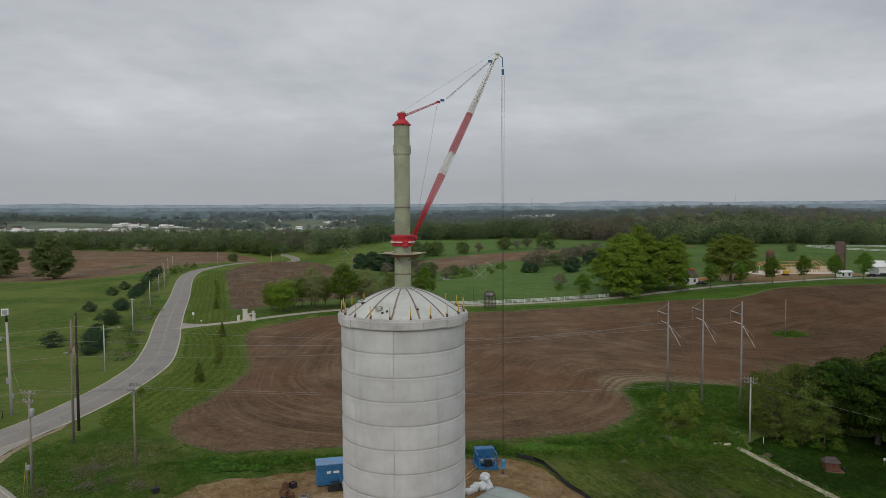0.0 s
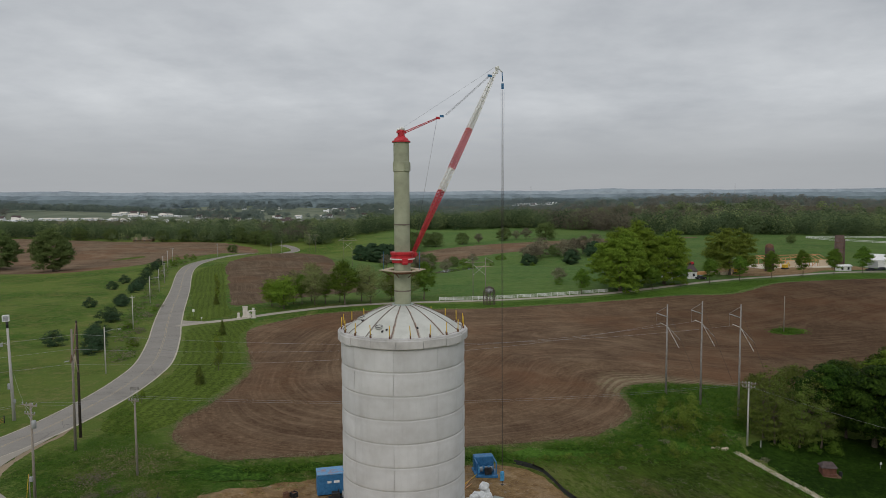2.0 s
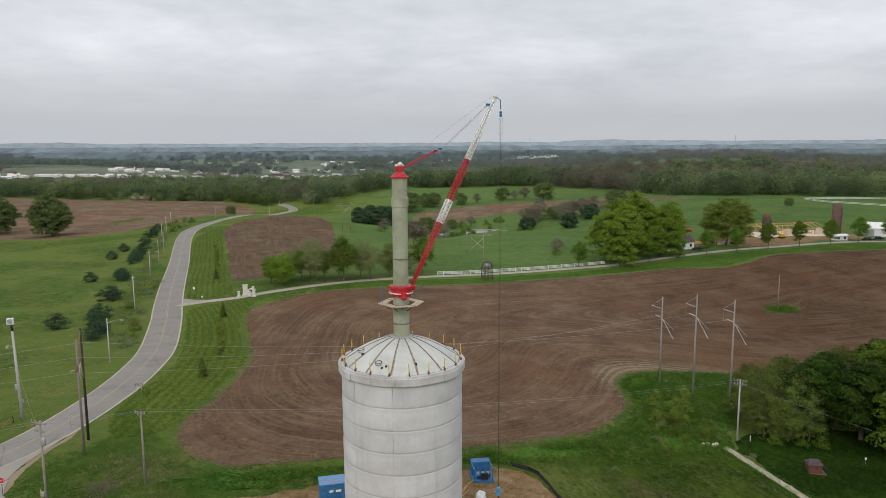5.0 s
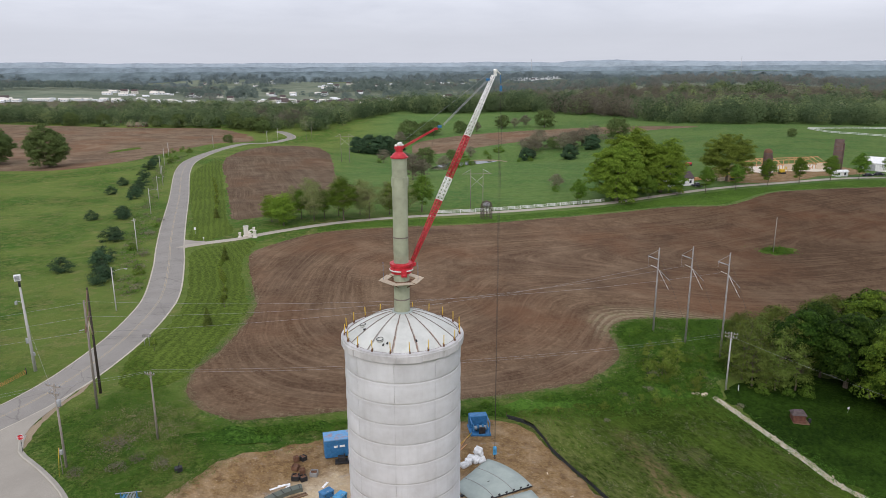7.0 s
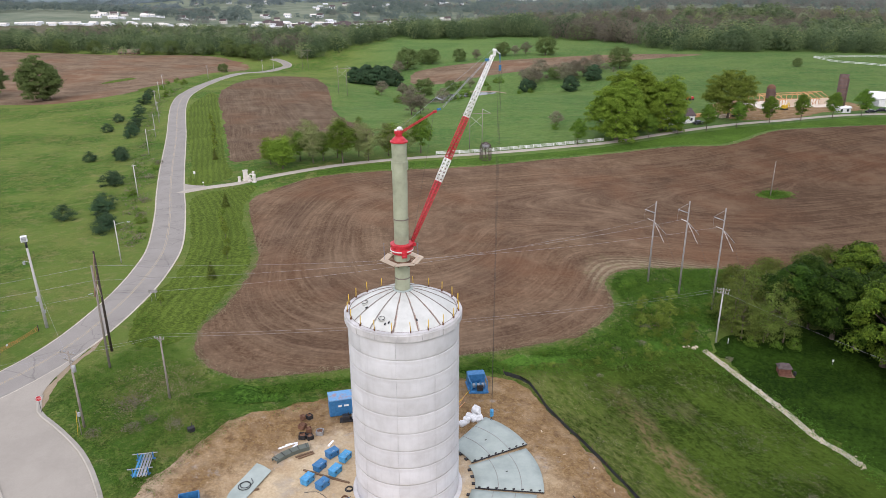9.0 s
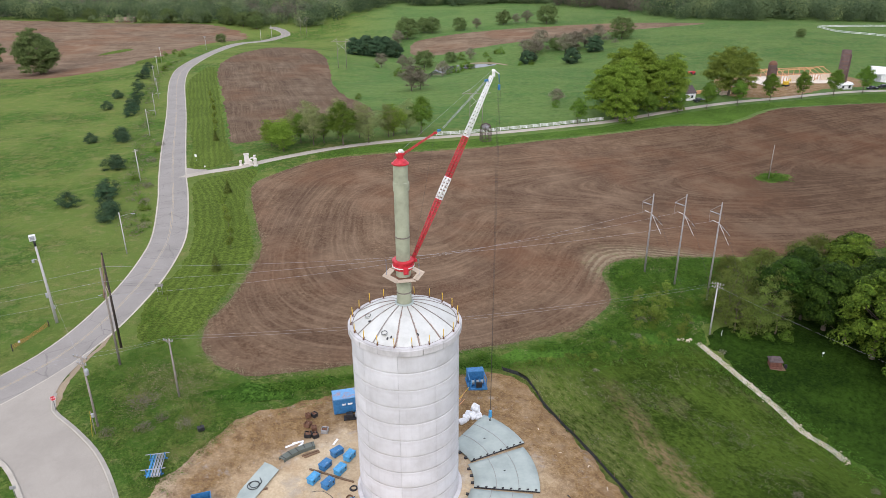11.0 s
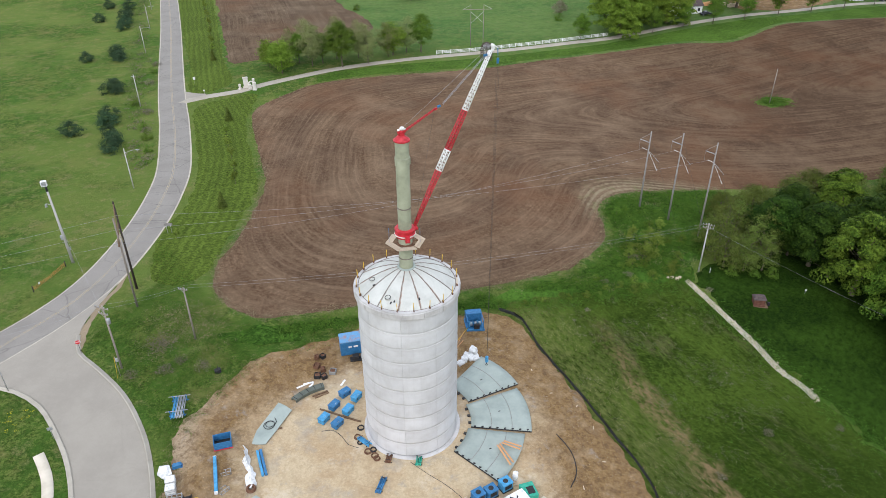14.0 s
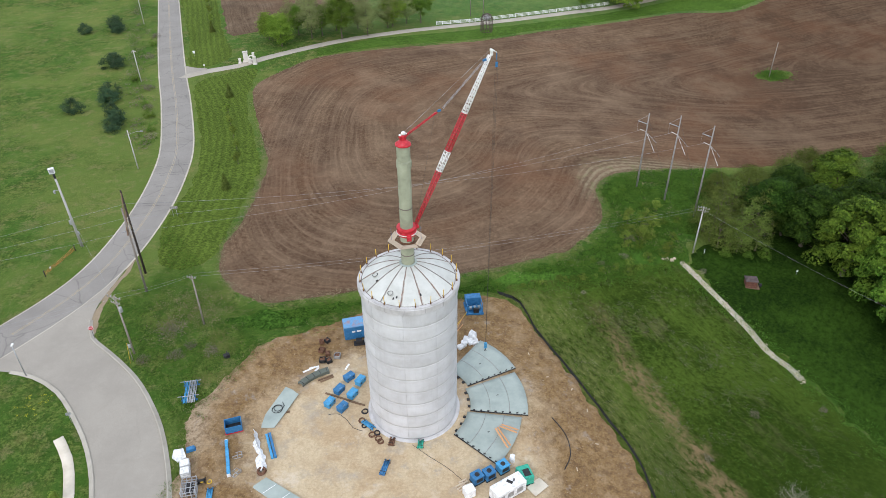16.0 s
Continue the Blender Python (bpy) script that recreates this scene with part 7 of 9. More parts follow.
# timber frame between the two poles, in the dark pole's own frame: the grey pole stands at (2.0, -5.2)
part("beam", Shape().rod((-0.7, 1.6, 13.6), (2.6, -6.6, 12.7), 0.13, 0.13, 8), OLDWOOD, tall2, "heavy timber beam between the poles")
for a, b in (((0.15, -0.15, 17.0), (2.3, -6.0, 12.9)), ((0.15, -0.15, 17.0), (-0.5, 1.2, 13.6)), ((1.0, -2.6, 13.2), (0.1, -0.1, 9.6)), ((1.0, -2.6, 13.2), (2.0, -5.0, 9.0))):
    part("brace", Shape().rod(a, b, 0.08, 0.08, 6), PLANK if b[2] < 10 else OLDWOOD, tall2, "timber brace")

# the three dead-end poles of the power line
ends = []
for x, y, h in ((43.7, 138.8, 18.0), (49.1, 134.7, 20.3), (54.4, 129.7, 21.5)):
    z = gz(x, y)
    po = thing("power_line_pole", (x, y, z), "tall slim grey power line pole with hanging insulator strings", "power line pole", "power line poles")
    part("pole", Shape().rod((0, 0, -1), (0, 0, h), 0.22, 0.12, 12), STEELGREY, po)
    for k, (dx, dy, dz, skip, ln) in enumerate(((-1, 0.1, 0.42, 0.0, 1.5), (0.5, -0.25, -1.0, 0.2, 2.1), (0.5, -0.25, -1.0, 3.0, 1.9), (0.95, 0.1, -1.0, 0.5, 1.6), (0.95, 0.1, -1.0, 2.6, 1.3))):
        d = Vector((dx, dy, dz)).normalized()
        a = Vector((0, 0, h - 4.3)) + d * skip
        s = Shape()
        for i in range(int(ln / 0.16)):
            s.rod(a + d * (0.1 + 0.16 * i), a + d * (0.19 + 0.16 * i), 0.06, 0.04, 8)
        s.rod(a - d * skip, a + d * ln, 0.018, 0.02, 6)
        part("insulator_string", s, SIGNWHITE if k in (0, 1, 2) else GREY, po, "pale grey insulator string")
    part("arm", Shape().rod((0, 0, h - 2.5), (-2.1, 0.15, h - 1.75), 0.1, 0.07, 8), GREY, po, "pale steel arm")
    part("arm_brace", Shape().rod((0, 0, h - 0.4), (-2.1, 0.15, h - 1.7), 0.04, 0.04, 6), STEELGREY, po)
    part("jumper", Shape().line([(-1.35, 0.12, h - 3.75), (-1.95, 0.15, h - 4.1), (-2.05, 0.15, h - 3.0), (-2.05, 0.15, h - 1.8)], 0.018), WIRE, po)
    part("guy_line", Shape().line([(0, 0, h - 1), (6 + 0.4, -7.5, gz(x + 6.4, y - 7.5) - z)], 0.02), CABLE, po)
    ends.append(Vector((x, y, z + h - 4.2)))
lines = thing("overhead_lines", (0, 0, 0), "thin overhead power lines sagging across the fields", "power lines")
for i, e in enumerate(ends):
    q = (Vector((-52.6, 98.0 + (i - 1) * 1.6, 14.5 + 1.8 * i)))
    part("wire", wire("wire", e + Vector((-1.4, 0.2, 0.2)), q, 2.4, 0.014), WIRE, lines)
    part("wire", wire("wire", q, (-140, 62 - 4 * i, 16 + 2 * i), 1.6, 0.014), WIRE, lines)
A_TOP, C_TOP, W_TOP = Vector((-39.4, 87.6, 12.4)), Vector((-48.6, 81.0, 13.5)), Vector((50.7, 117.0, 6.0))
for o in (-0.7, 0.7):
    part("wire", wire("wire", C_TOP + Vector((0.4 * o, o, 0)), A_TOP + Vector((0.3 * o, 0.6 * o, 0)), 0.35), WIRE, lines)
    part("wire", wire("wire", A_TOP + Vector((0.3 * o, 0.6 * o, 0)), W_TOP + Vector((0.3 * o, 0.8 * o, 0)), 1.8), WIRE, lines)
    part("wire", wire("wire", C_TOP + Vector((0.4 * o, o, 0)), (-120, 50 + o, 13), 1.2), WIRE, lines)
part("wire", wire("wire", W_TOP + Vector((0, 0, -0.6)), (98, 66, 1.5), 1.4), WIRE, lines)
part("wire", wire("wire", C_TOP + Vector((0, 0, -2)), (-69.2, 110.2, 11.5), 0.6), WIRE, lines)

# far wooden power line frames
def h_frame(x, y, h, gap, turn, label):
    f = thing("wooden_pylon", ground_at(x, y, turn), label, "pylon", "wooden pylons")
    for s in (-1, 1):
        part("pole", Shape().rod((s * gap / 2, 0, -0.5), (s * gap / 2, 0, h), 0.15, 0.1, 8), POLE, f)
    part("crossarm", Shape().box((0, 0, h - 1.6), (gap * 2.3, 0.14, 0.16)), POLE, f)
    part("cross_brace", Shape().rod((-gap / 2, 0, h - 2.4), (gap / 2, 0, h - 6.4), 0.06, 0.06, 6).rod((gap / 2, 0, h - 2.4), (-gap / 2, 0, h - 6.4), 0.06, 0.06, 6), PALEPOLE, f)
    for s in (-1, 1):
        part("peak_brace", Shape().rod((s * gap * 1.1, 0, h - 1.5), (s * gap / 2, 0, h), 0.06, 0.06, 5), PALEPOLE, f)


h_frame(-58.5, 417, 16.5, 4.8, 8, "pale wooden twin-pole power line frame in the meadow")
h_frame(12, 257, 14.5, 4.6, 5, "pale wooden twin-pole power line frame behind the fence")
h_frame(-122, 640, 17, 5.0, 10, "far wooden twin-pole power line frame by the woods")
for x, y, h in ((-165, 505, 9), (-172, 440, 9), (-150, 600, 10), (-146, 622, 12)):
    utility_pole(x, y, h, 10, [(0.3, 1.6)], PALEPOLE, "thin pale roadside utility pole")
solo("field_pole", Shape().rod((0, 0, -0.5), (0, 0, 10.8), 0.16, 0.1, 10), POLE, ground_at(99.5, 206.5), "lone thin wooden pole on a grassy islet in the field", "pole")

# ---- street lamps and signs ----
def street_lamp(x, y, h, turn, arm=2.6):
    l = thing("street_lamp", ground_at(x, y, turn), "slim pale street lamp pole with a curved arm beside the road", "street lamp", "street lamps along the road")
    part("pole", Shape().rod((0, 0, -0.4), (0, 0, h), 0.13, 0.09, 10), PALEPOLE, l)
    pts = [(0.05 + arm * t, 0, h - 1.0 + 0.55 * math.sin(t * 1.6)) for t in (0, 0.25, 0.5, 0.75, 1.0)]
    part("arm", Shape().line(pts, 0.035, 6), GREY, l)
    head = part("lamp_head", Shape().box((0.25 + arm, 0, h - 0.48), (0.62, 0.24, 0.14)), GREY, l, "grey lamp head")
    part("lens", Shape().box((0.3 + arm, 0, h - 0.57), (0.36, 0.18, 0.05)), SIGNWHITE, head)


for x, y in ((-69.4, 141.3), (-107, 252), (-118.6, 288.4)):
    street_lamp(x, y, 9.6, 10)
for x, y in ((-88, 195.6), (-131, 325), (-145.9, 360.4), (-156, 392)):
    solo("roadside_pole", Shape().rod((0, 0, -0.4), (0, 0, 9.5), 0.14, 0.1, 10).box((0, 0, 9.0), (1.3, 0.1, 0.12), 20), PALEPOLE, ground_at(x, y), "pale wooden pole along the road", "pole", "poles along the road")
fl = thing("tall_light_pole", pose(-69.0, 110.2, gz(-69, 110.2), 0, -1.2, 20), "tall pale concrete pole with a floodlight box and control cabinets", "light pole")
part("pole", Shape().rod((0, 0, -0.6), (0, 0, 14.9), 0.27, 0.17, 14), PALEPOLE, fl)
part("pole_top", Shape().rod((0, 0, 14.9), (0, 0, 16.0), 0.19, 0.19, 14), BLACK, fl, "black collar under the light")
hd = part("light_box", Shape().box((-0.1, -0.1, 16.5), (0.95, 0.6, 1.0)), SIGNWHITE, fl, "white floodlight box")
part("front", Shape().box((-0.1, -0.42, 16.5), (0.7, 0.06, 0.75)), GREY, hd)
part("bracket", Shape().rod((0, 0, 12.2), (-0.9, -0.1, 12.7), 0.05, 0.05, 6).box((-0.95, -0.1, 12.3), (0.35, 0.3, 0.5)), GREY, fl)
part("cabinet", Shape().box((-0.34, -0.12, 5.6), (0.4, 0.34, 0.9)), GREY, fl)
part("cabinet", Shape().box((0.3, -0.12, 3.1), (0.3, 0.26, 0.6)), GREY, fl)
sl = thing("street_light", ground_at(-63.6, 76.6, 100), "thin grey street light at the junction's grass corner", "street lamp")
part("pole", Shape().rod((0, 0, -0.3), (0, 0, 6.2), 0.07, 0.05, 10), GREY, sl)
part("lamp_head", Shape().box((0.2, 0, 6.25), (0.6, 0.26, 0.16)), SIGNWHITE, sl, "white lamp head")

stop = thing("stop_sign", ground_at(-56.1, 84.3, 26), "red octagonal stop sign with white border on a steel post", "road sign")
part("post", Shape().rod((0, 0, -0.3), (0, 0, 2.75), 0.035, 0.035, 6), BLACK, stop)
octo = [(0.42 * math.cos(radians(22.5 + 45 * i)), 0.42 * math.sin(radians(22.5 + 45 * i))) for i in range(8)]


def plate(ring, z, y0, y1):
    """A flat upright sign sheet facing minus y."""
    s = Shape()
    n = len(ring)
    s.add([(x, y0, z + h) for x, h in ring] + [(x, y1, z + h) for x, h in ring],
          [tuple(range(n)), tuple(range(2 * n - 1, n - 1, -1))] + [(i, n + i, n + (i + 1) % n, (i + 1) % n) for i in range(n)])
    return s


part("border", plate(octo, 2.35, -0.055, -0.035), SIGNWHITE, stop, "white border")
face = part("face", plate([(x * 0.92, z * 0.92) for x, z in octo], 2.35, -0.062, -0.056), SIGNRED, stop, "red sign face")
txt = bpy.data.curves.new("word", "FONT")
txt.body, txt.size, txt.align_x, txt.align_y, txt.extrude = "STOP", 0.3, "CENTER", "CENTER", 0.002
tob = new("word_tmp", txt)
bpy.context.view_layer.update()
word = bpy.data.meshes.new_from_object(tob)
bpy.data.objects.remove(tob)
word.materials.clear()
word.materials.append(SIGNWHITE)
part("word", word, None, face, "white letters", pose(0, -0.068, 2.35, 90, 0, 0))


def road_sign(x, y, turn, w, h, top, mat, label):
    s = thing("road_sign", ground_at(x, y, turn), label, "road sign")
    part("post", Shape().rod((0, 0, -0.3), (0, 0, top), 0.03, 0.03, 6), GREY, s)
    part("sheet", plate([(-w / 2, -h / 2), (w / 2, -h / 2), (w / 2, h / 2), (-w / 2, h / 2)], top - h / 2, -0.05, -0.035), mat, s)


rs = thing("road_sign", ground_at(-54.2, 120.3, 12), "wide road sign on two posts seen from its grey back", "road sign")
for k in (-0.4, 0.4):
    part("post", Shape().rod((k, 0, -0.3), (k, 0, 2.3), 0.04, 0.04, 6), GREY, rs)
part("sheet", plate([(-0.75, -0.3), (0.75, -0.3), (0.75, 0.3), (-0.75, 0.3)], 2.1, 0.05, 0.07), STEELGREY, rs)
road_sign(-52.8, 67.6, 200, 0.7, 0.5, 2.1, GREY, "small grey street sign on a thin post")
road_sign(-77.6, 214, -10, 0.7, 0.8, 2.2, SIGNWHITE, "white road sign on the verge")
road_sign(-72, 204.8, 20, 0.4, 0.4, 1.2, SIGNWHITE, "small white marker at the drive")
mark = thing("mesh_fence", ground_at(-70.75, 104.9, 76), "sagging orange mesh fence between two black posts", "fence")
for k in (-4.1, 4.1):
    part("post", Shape().rod((k, 0, -0.3), (k, 0, 1.25), 0.09, 0.08, 8), BLACK, mark)
for j in range(0, 7, 2):
    part("strand", Shape().line([(-4.1 + 8.2 * q / 8, 0, 0.25 + 0.12 * j - (0.18 * math.sin(math.pi * q / 8) + 0.06 * math.sin(q * 2.3)) * j / 6) for q in range(9)], 0.02), ORANGE, mark)
for q in range(17):
    part("tie", Shape().rod((-4.0 + q * 0.5, 0, 0.2), (-4.0 + q * 0.5, 0, 0.8 - 0.12 * math.sin(math.pi * q / 16)), 0.014, 0.014, 5), ORANGE, mark)
part("reflector", Shape().rod((-2.6, -0.1, 0.9), (-2.6, -0.14, 0.9), 0.2, 0.2, 14), SIGNWHITE, mark, "pale round marker")

# ---- things on the building site ----
def steel_plate(a0, a1, r0, r1, label, ribs=True):
    """A curved cone plate that lies on blocks, its middle a little arched, with clips on its edges."""
    p = thing("steel_plate", (TX, TY, 0.05), label, "steel plate", "curved steel plates round the tower")
    n, k = 10, 8

    def zed(u, v):
        return 0.22 + 0.2 * (1 - (2 * u - 1) ** 2) * (0.35 + 0.65 * v) + 0.1 * v
    s = Shape()
    vs, fs = [], []
    for dz in (0.0, -0.05):
        for i in range(n + 1):
            for j in range(k + 1):
                a, r = radians(a0 + (a1 - a0) * i / n), r0 + (r1 - r0) * j / k
                vs.append((r * math.cos(a), r * math.sin(a), zed(i / n, j / k) + dz))
    w = k + 1
    o = (n + 1) * w
    for i in range(n):
        for j in range(k):
            q = (i * w + j, i * w + j + 1, (i + 1) * w + j + 1, (i + 1) * w + j)
            fs += [q, tuple(o + t for t in reversed(q))]
    for i in range(n):
        fs += [(i * w, (i + 1) * w, o + (i + 1) * w, o + i * w), (i * w + k, o + i * w + k, o + (i + 1) * w + k, (i + 1) * w + k)]
    for j in range(k):
        fs += [(j, o + j, o + j + 1, j + 1), (n * w + j, n * w + j + 1, o + n * w + j + 1, o + n * w + j)]
    part("sheet", s.add(vs, fs, True), PRIMER, p)
    for v in (0.34, 0.68):
        r = r0 + (r1 - r0) * v
        part("weld_line", Shape().line([(r * math.cos(radians(a0 + (a1 - a0) * i / n)), r * math.sin(radians(a0 + (a1 - a0) * i / n)), zed(i / n, v) + 0.012) for i in range(n + 1)], 0.032, 6), STEELGREY, p, "dark weld line")
    clip = Shape().box((0, 0, 0.06), (0.3, 0.14, 0.16)).mesh("clip", BLACK)
    for u in (0.02,):
        a = a0 + (a1 - a0) * u
        for j in range(8):
            r = r0 + (r1 - r0) * (j + 0.5) / 8
            part("clip", clip, None, p, at=pose(r * math.cos(radians(a)), r * math.sin(radians(a)), zed(u, (j + 0.5) / 8), 0, 0, a + 20))
        part("edge_angle", Shape().rod(((r0) * math.cos(radians(a0)), r0 * math.sin(radians(a0)), 0.16), (r1 * math.cos(radians(a0)), r1 * math.sin(radians(a0)), 0.24), 0.09, 0.09, 6), BLACK, p, "dark edge angle")
    for j in range(3):
        a = a0 + (a1 - a0) * (0.2 + 0.3 * j)
        part("foot", Shape().box(((r0 + 0.1) * math.cos(radians(a)) - 0.3, (r0 + 0.1) * math.sin(radians(a)), 0.1), (0.45, 0.35, 0.3), a), BLACK, p, "dark support")
    part("mark", Shape().box(((r0 + r1) / 2 * math.cos(radians((a0 + a1) / 2)), (r0 + r1) / 2 * math.sin(radians((a0 + a1) / 2)), zed(0.5, 0.5) + 0.015), (0.3, 0.14, 0.02), 25), BLACK, p, "dark paint mark")
    return p


steel_plate(26.0, 53.5, 8.9, 17.3, "curved plate of grey green primed steel beside the tower")
steel_plate(-6.8, 23.5, 8.3, 16.7, "curved plate of grey green primed steel with dark weld lines")
steel_plate(-42.5, -8.8, 7.9, 15.8, "curved plate of grey green primed steel with timber on it")
for (x, y), (x2, y2) in (((7.2, 66.6), (8.7, 63.2)), ((7.5, 66.8), (9.1, 63.6)), ((7.8, 67.0), (10.2, 65.8)), ((8.1, 67.3), (10.4, 66.3))):
    solo("board", Shape().box(((x + x2) / 2, (y + y2) / 2, 1.06), (math.hypot(x2 - x, y2 - y), 0.24, 0.06), math.degrees(math.atan2(y2 - y, x2 - x))), TIMBER, (0, 0, 0), "fresh sawn board lying on a steel plate", "board", "boards on the plate")


def flat_plate(ring, label, hose=False):
    cx, cy = sum(p[0] for p in ring) / len(ring), sum(p[1] for p in ring) / len(ring)
    p = thing("steel_sheet", (cx, cy, gz(cx, cy)), label, "steel sheet")
    part("sheet", Shape().slab([(x - cx, y - cy) for x, y in ring], 0.2, 0.28), PRIMER, p)
    part("skids", Shape().box((-0.7, 0.4, 0.1), (2.2, 0.2, 0.25), 20).box((0.6, -0.8, 0.1), (2.2, 0.2, 0.25), 20), OLDWOOD, p, "timber skids")
    return p


flat_plate([(-26.75, 67.5), (-25.5, 67.35), (-24.2, 67.4), (-22.95, 70.6), (-21.8, 73.8), (-22.9, 74.7), (-24.0, 75.3), (-25.45, 71.3)], "flat grey green steel plate with a coiled hose")
solo("coiled_hose", Shape().torus((0, 0, 0.06), 0.75, 0.045, 28, 6).torus((0.1, 0.15, 0.12), 0.6, 0.045, 28, 6).line([(0.7, 0, 0.05), (0.9, 0.7, 0.04), (0.5, 1.4, 0.05)], 0.045), BLACK, (-24.4, 70.8, gz(-24.4, 70.8) + 0.28), "dark coiled hose on a steel plate", "hose")
fp = flat_plate([(-25.2, 57.5), (-23.6, 59.0), (-18.2, 55.6), (-19.8, 53.9)], "flat grey green steel plate with white lines on the dirt")
for k in (0.3, 0.68):
    part("white_line", Shape().box((-2.7 + 5.4 * k - 0.05, 1.75 - 3.5 * k, 0.285), (2.0, 0.07, 0.014), 43), SIGNWHITE, fp, "white painted line")
gd = thing("curved_girder", pose(-14.9, 70.9, gz(-20.9, 77.1) + 0.05, 0, 0, -5), "curved dull green steel girder on the dirt", "girder")
part("top_plate", arc_block(8.0, 9.0, 116, 150, 0.5, 0.55, 10, 0.01), GIRDER, gd)
part("web", arc_block(8.0, 8.06, 116, 150, 0.02, 0.5, 10, 0.01), GIRDER, gd)
part("web", arc_block(8.94, 9.0, 116, 150, 0.02, 0.5, 10, 0.01), GIRDER, gd)
for k in range(5):
    part("stiffener", arc_block(8.06, 8.94, 118 + 7.4 * k, 118.5 + 7.4 * k, 0.02, 0.5, 1, 0.01), GIRDER, gd)
    part("rib", arc_block(8.02, 8.98, 118 + 7.4 * k, 118.6 + 7.4 * k, 0.55, 0.59, 1, 0.005), BLACK, gd, "dark rib")


def tool_box(x, y, turn, mat, label, size=(1.6, 1.0, 0.85)):
    w, d, h = size
    b = thing("tool_box", pose(x, y, gz(x, y) + 0.05, 0, 0, turn), label, "tool box", "blue tool boxes on the site")
    part("body", Shape().box((0, 0, 0.12 + h * 0.42), (w, d, h * 0.84)), mat, b)
    lid = part("lid", Shape().box((0, 0, 0.12 + h * 0.9), (w + 0.06, d + 0.06, h * 0.16), 0, 2), mat, b, "flat hinged lid")
    part("handle", Shape().rod((-0.2, -d * 0.3, 0.12 + h), (0.2, -d * 0.3, 0.12 + h), 0.03, 0.03, 6), GREY, lid, "steel lid handle")
    part("hasp", Shape().box((w * 0.3, -d / 2 - 0.04, h * 0.75), (0.1, 0.05, 0.18)).box((-w * 0.3, -d / 2 - 0.04, h * 0.75), (0.1, 0.05, 0.18)), BLACK, b)
    for k in (-0.36, 0.36):
        part("skid", Shape().box((k * w, 0, 0.06), (0.12, d, 0.14)), BLACK, b)


tool_box(-16.9, 72.0, 60, SKYBLUE, "light blue steel job box on skids")
tool_box(-14.9, 71.1, 55, BLUE, "blue steel job box on skids")
tool_box(-15.8, 74.6, 58, BLUE, "bright blue steel job box with pale lid")
tool_box(-13.7, 73.7, 60, SKYBLUE, "light blue steel job box on skids")
tool_box(-14.6, 77.2, 45, BLUE, "blue steel job box with a dirty lid")
tool_box(-12.8, 76.4, 62, SKYBLUE, "light blue steel job box beside the tower")
for x, y, t, l in ((-15.3, 73.2, -22, 5.5), (-12.9, 72.2, -20, 2.6), (-18.3, 77.4, 30, 2.4), (-18.0, 77.1, 32, 2.2)):
    solo("timber_beam", Shape().box((0, 0, 0.12), (l, 0.22, 0.2)), OLDWOOD, pose(x, y, gz(x, y) + 0.05, 0, 0, t), "old brown timber beam lying on the ground", "timber")

cont = thing("storage_container", pose(-14.2, 87.3, gz(-14.2, 87.3), 0, 0, 14), "blue corrugated storage container with rust stains on its roof", "container")
part("body", Shape().box((0, 0, 1.5), (4.6, 2.4, 2.5)), BLUE, cont)
part("roof", Shape().box((0, 0, 2.8), (4.66, 2.46, 0.12)), RUSTROOF, cont, "faded roof")
for i in range(14):
    part("rib", Shape().box((-2.1 + 0.32 * i, -1.22, 1.5), (0.16, 0.05, 2.3)), BLUE, cont)
part("lettering", Shape().box((-0.8, -1.27, 1.85), (0.5, 0.02, 0.3)).box((0.1, -1.27, 1.85), (0.7, 0.02, 0.3)), SIGNWHITE, cont, "unreadable white lettering")
part("undercarriage", Shape().box((0, 0, 0.25), (4.4, 2.0, 0.3)), BLACK, cont)
eng = thing("engine_pump", pose(-13.2, 85.2, gz(-13.2, 85.2) + 0.1, 0, 0, 10), "dark engine-driven pump with black hoses beside the container", "pump")
part("base", Shape().box((0, 0, 0.15), (3.0, 1.0, 0.25)), BLACK, eng)
part("engine", Shape().box((-0.6, 0, 0.6), (1.0, 0.8, 0.7)).rod((-0.2, 0, 0.9), (-0.2, 0, 1.3), 0.07, 0.07, 8), BLACK, eng)
part("tank", Shape().rod((0.2, 0, 0.65), (1.3, 0, 0.65), 0.4, 0.4, 14), GREY, eng)
part("hose", Shape().torus((0.9, -0.65, 0.2), 0.35, 0.07, 18, 6), BLACK, eng)

gs = thing("winch_skid", pose(5.1, 94.2, gz(5.1, 94.2), 0, 0, 8), "blue hoist winch skid with cable drums and canopy", "winch")
part("base", Shape().box((0, 0, 0.25), (3.0, 3.4, 0.35)), BLUE, gs)
part("engine_cover", Shape().box((0, 1.0, 1.35), (2.7, 1.3, 1.9)), BLUE, gs, "blue engine cover")
for k in (-1.3, 1.3):
    part("post", Shape().box((k, -1.5, 1.2), (0.14, 0.14, 1.8)), BLUE, gs)
    part("side_rail", Shape().box((k, -0.6, 2.1), (0.14, 2.0, 0.14)), BLUE, gs)
for k in (-0.62, 0.1, 0.8):
    drum = part("cable_drum", Shape().rod((k - 0.24, -0.6, 0.95), (k + 0.24, -0.6, 0.95), 0.34, 0.34, 16), GREY, gs, "grey cable drum")
    part("flange", Shape().rod((k - 0.3, -0.6, 0.95), (k - 0.25, -0.6, 0.95), 0.5, 0.5, 18).rod((k + 0.25, -0.6, 0.95), (k + 0.3, -0.6, 0.95), 0.5, 0.5, 18), SKYBLUE, drum)
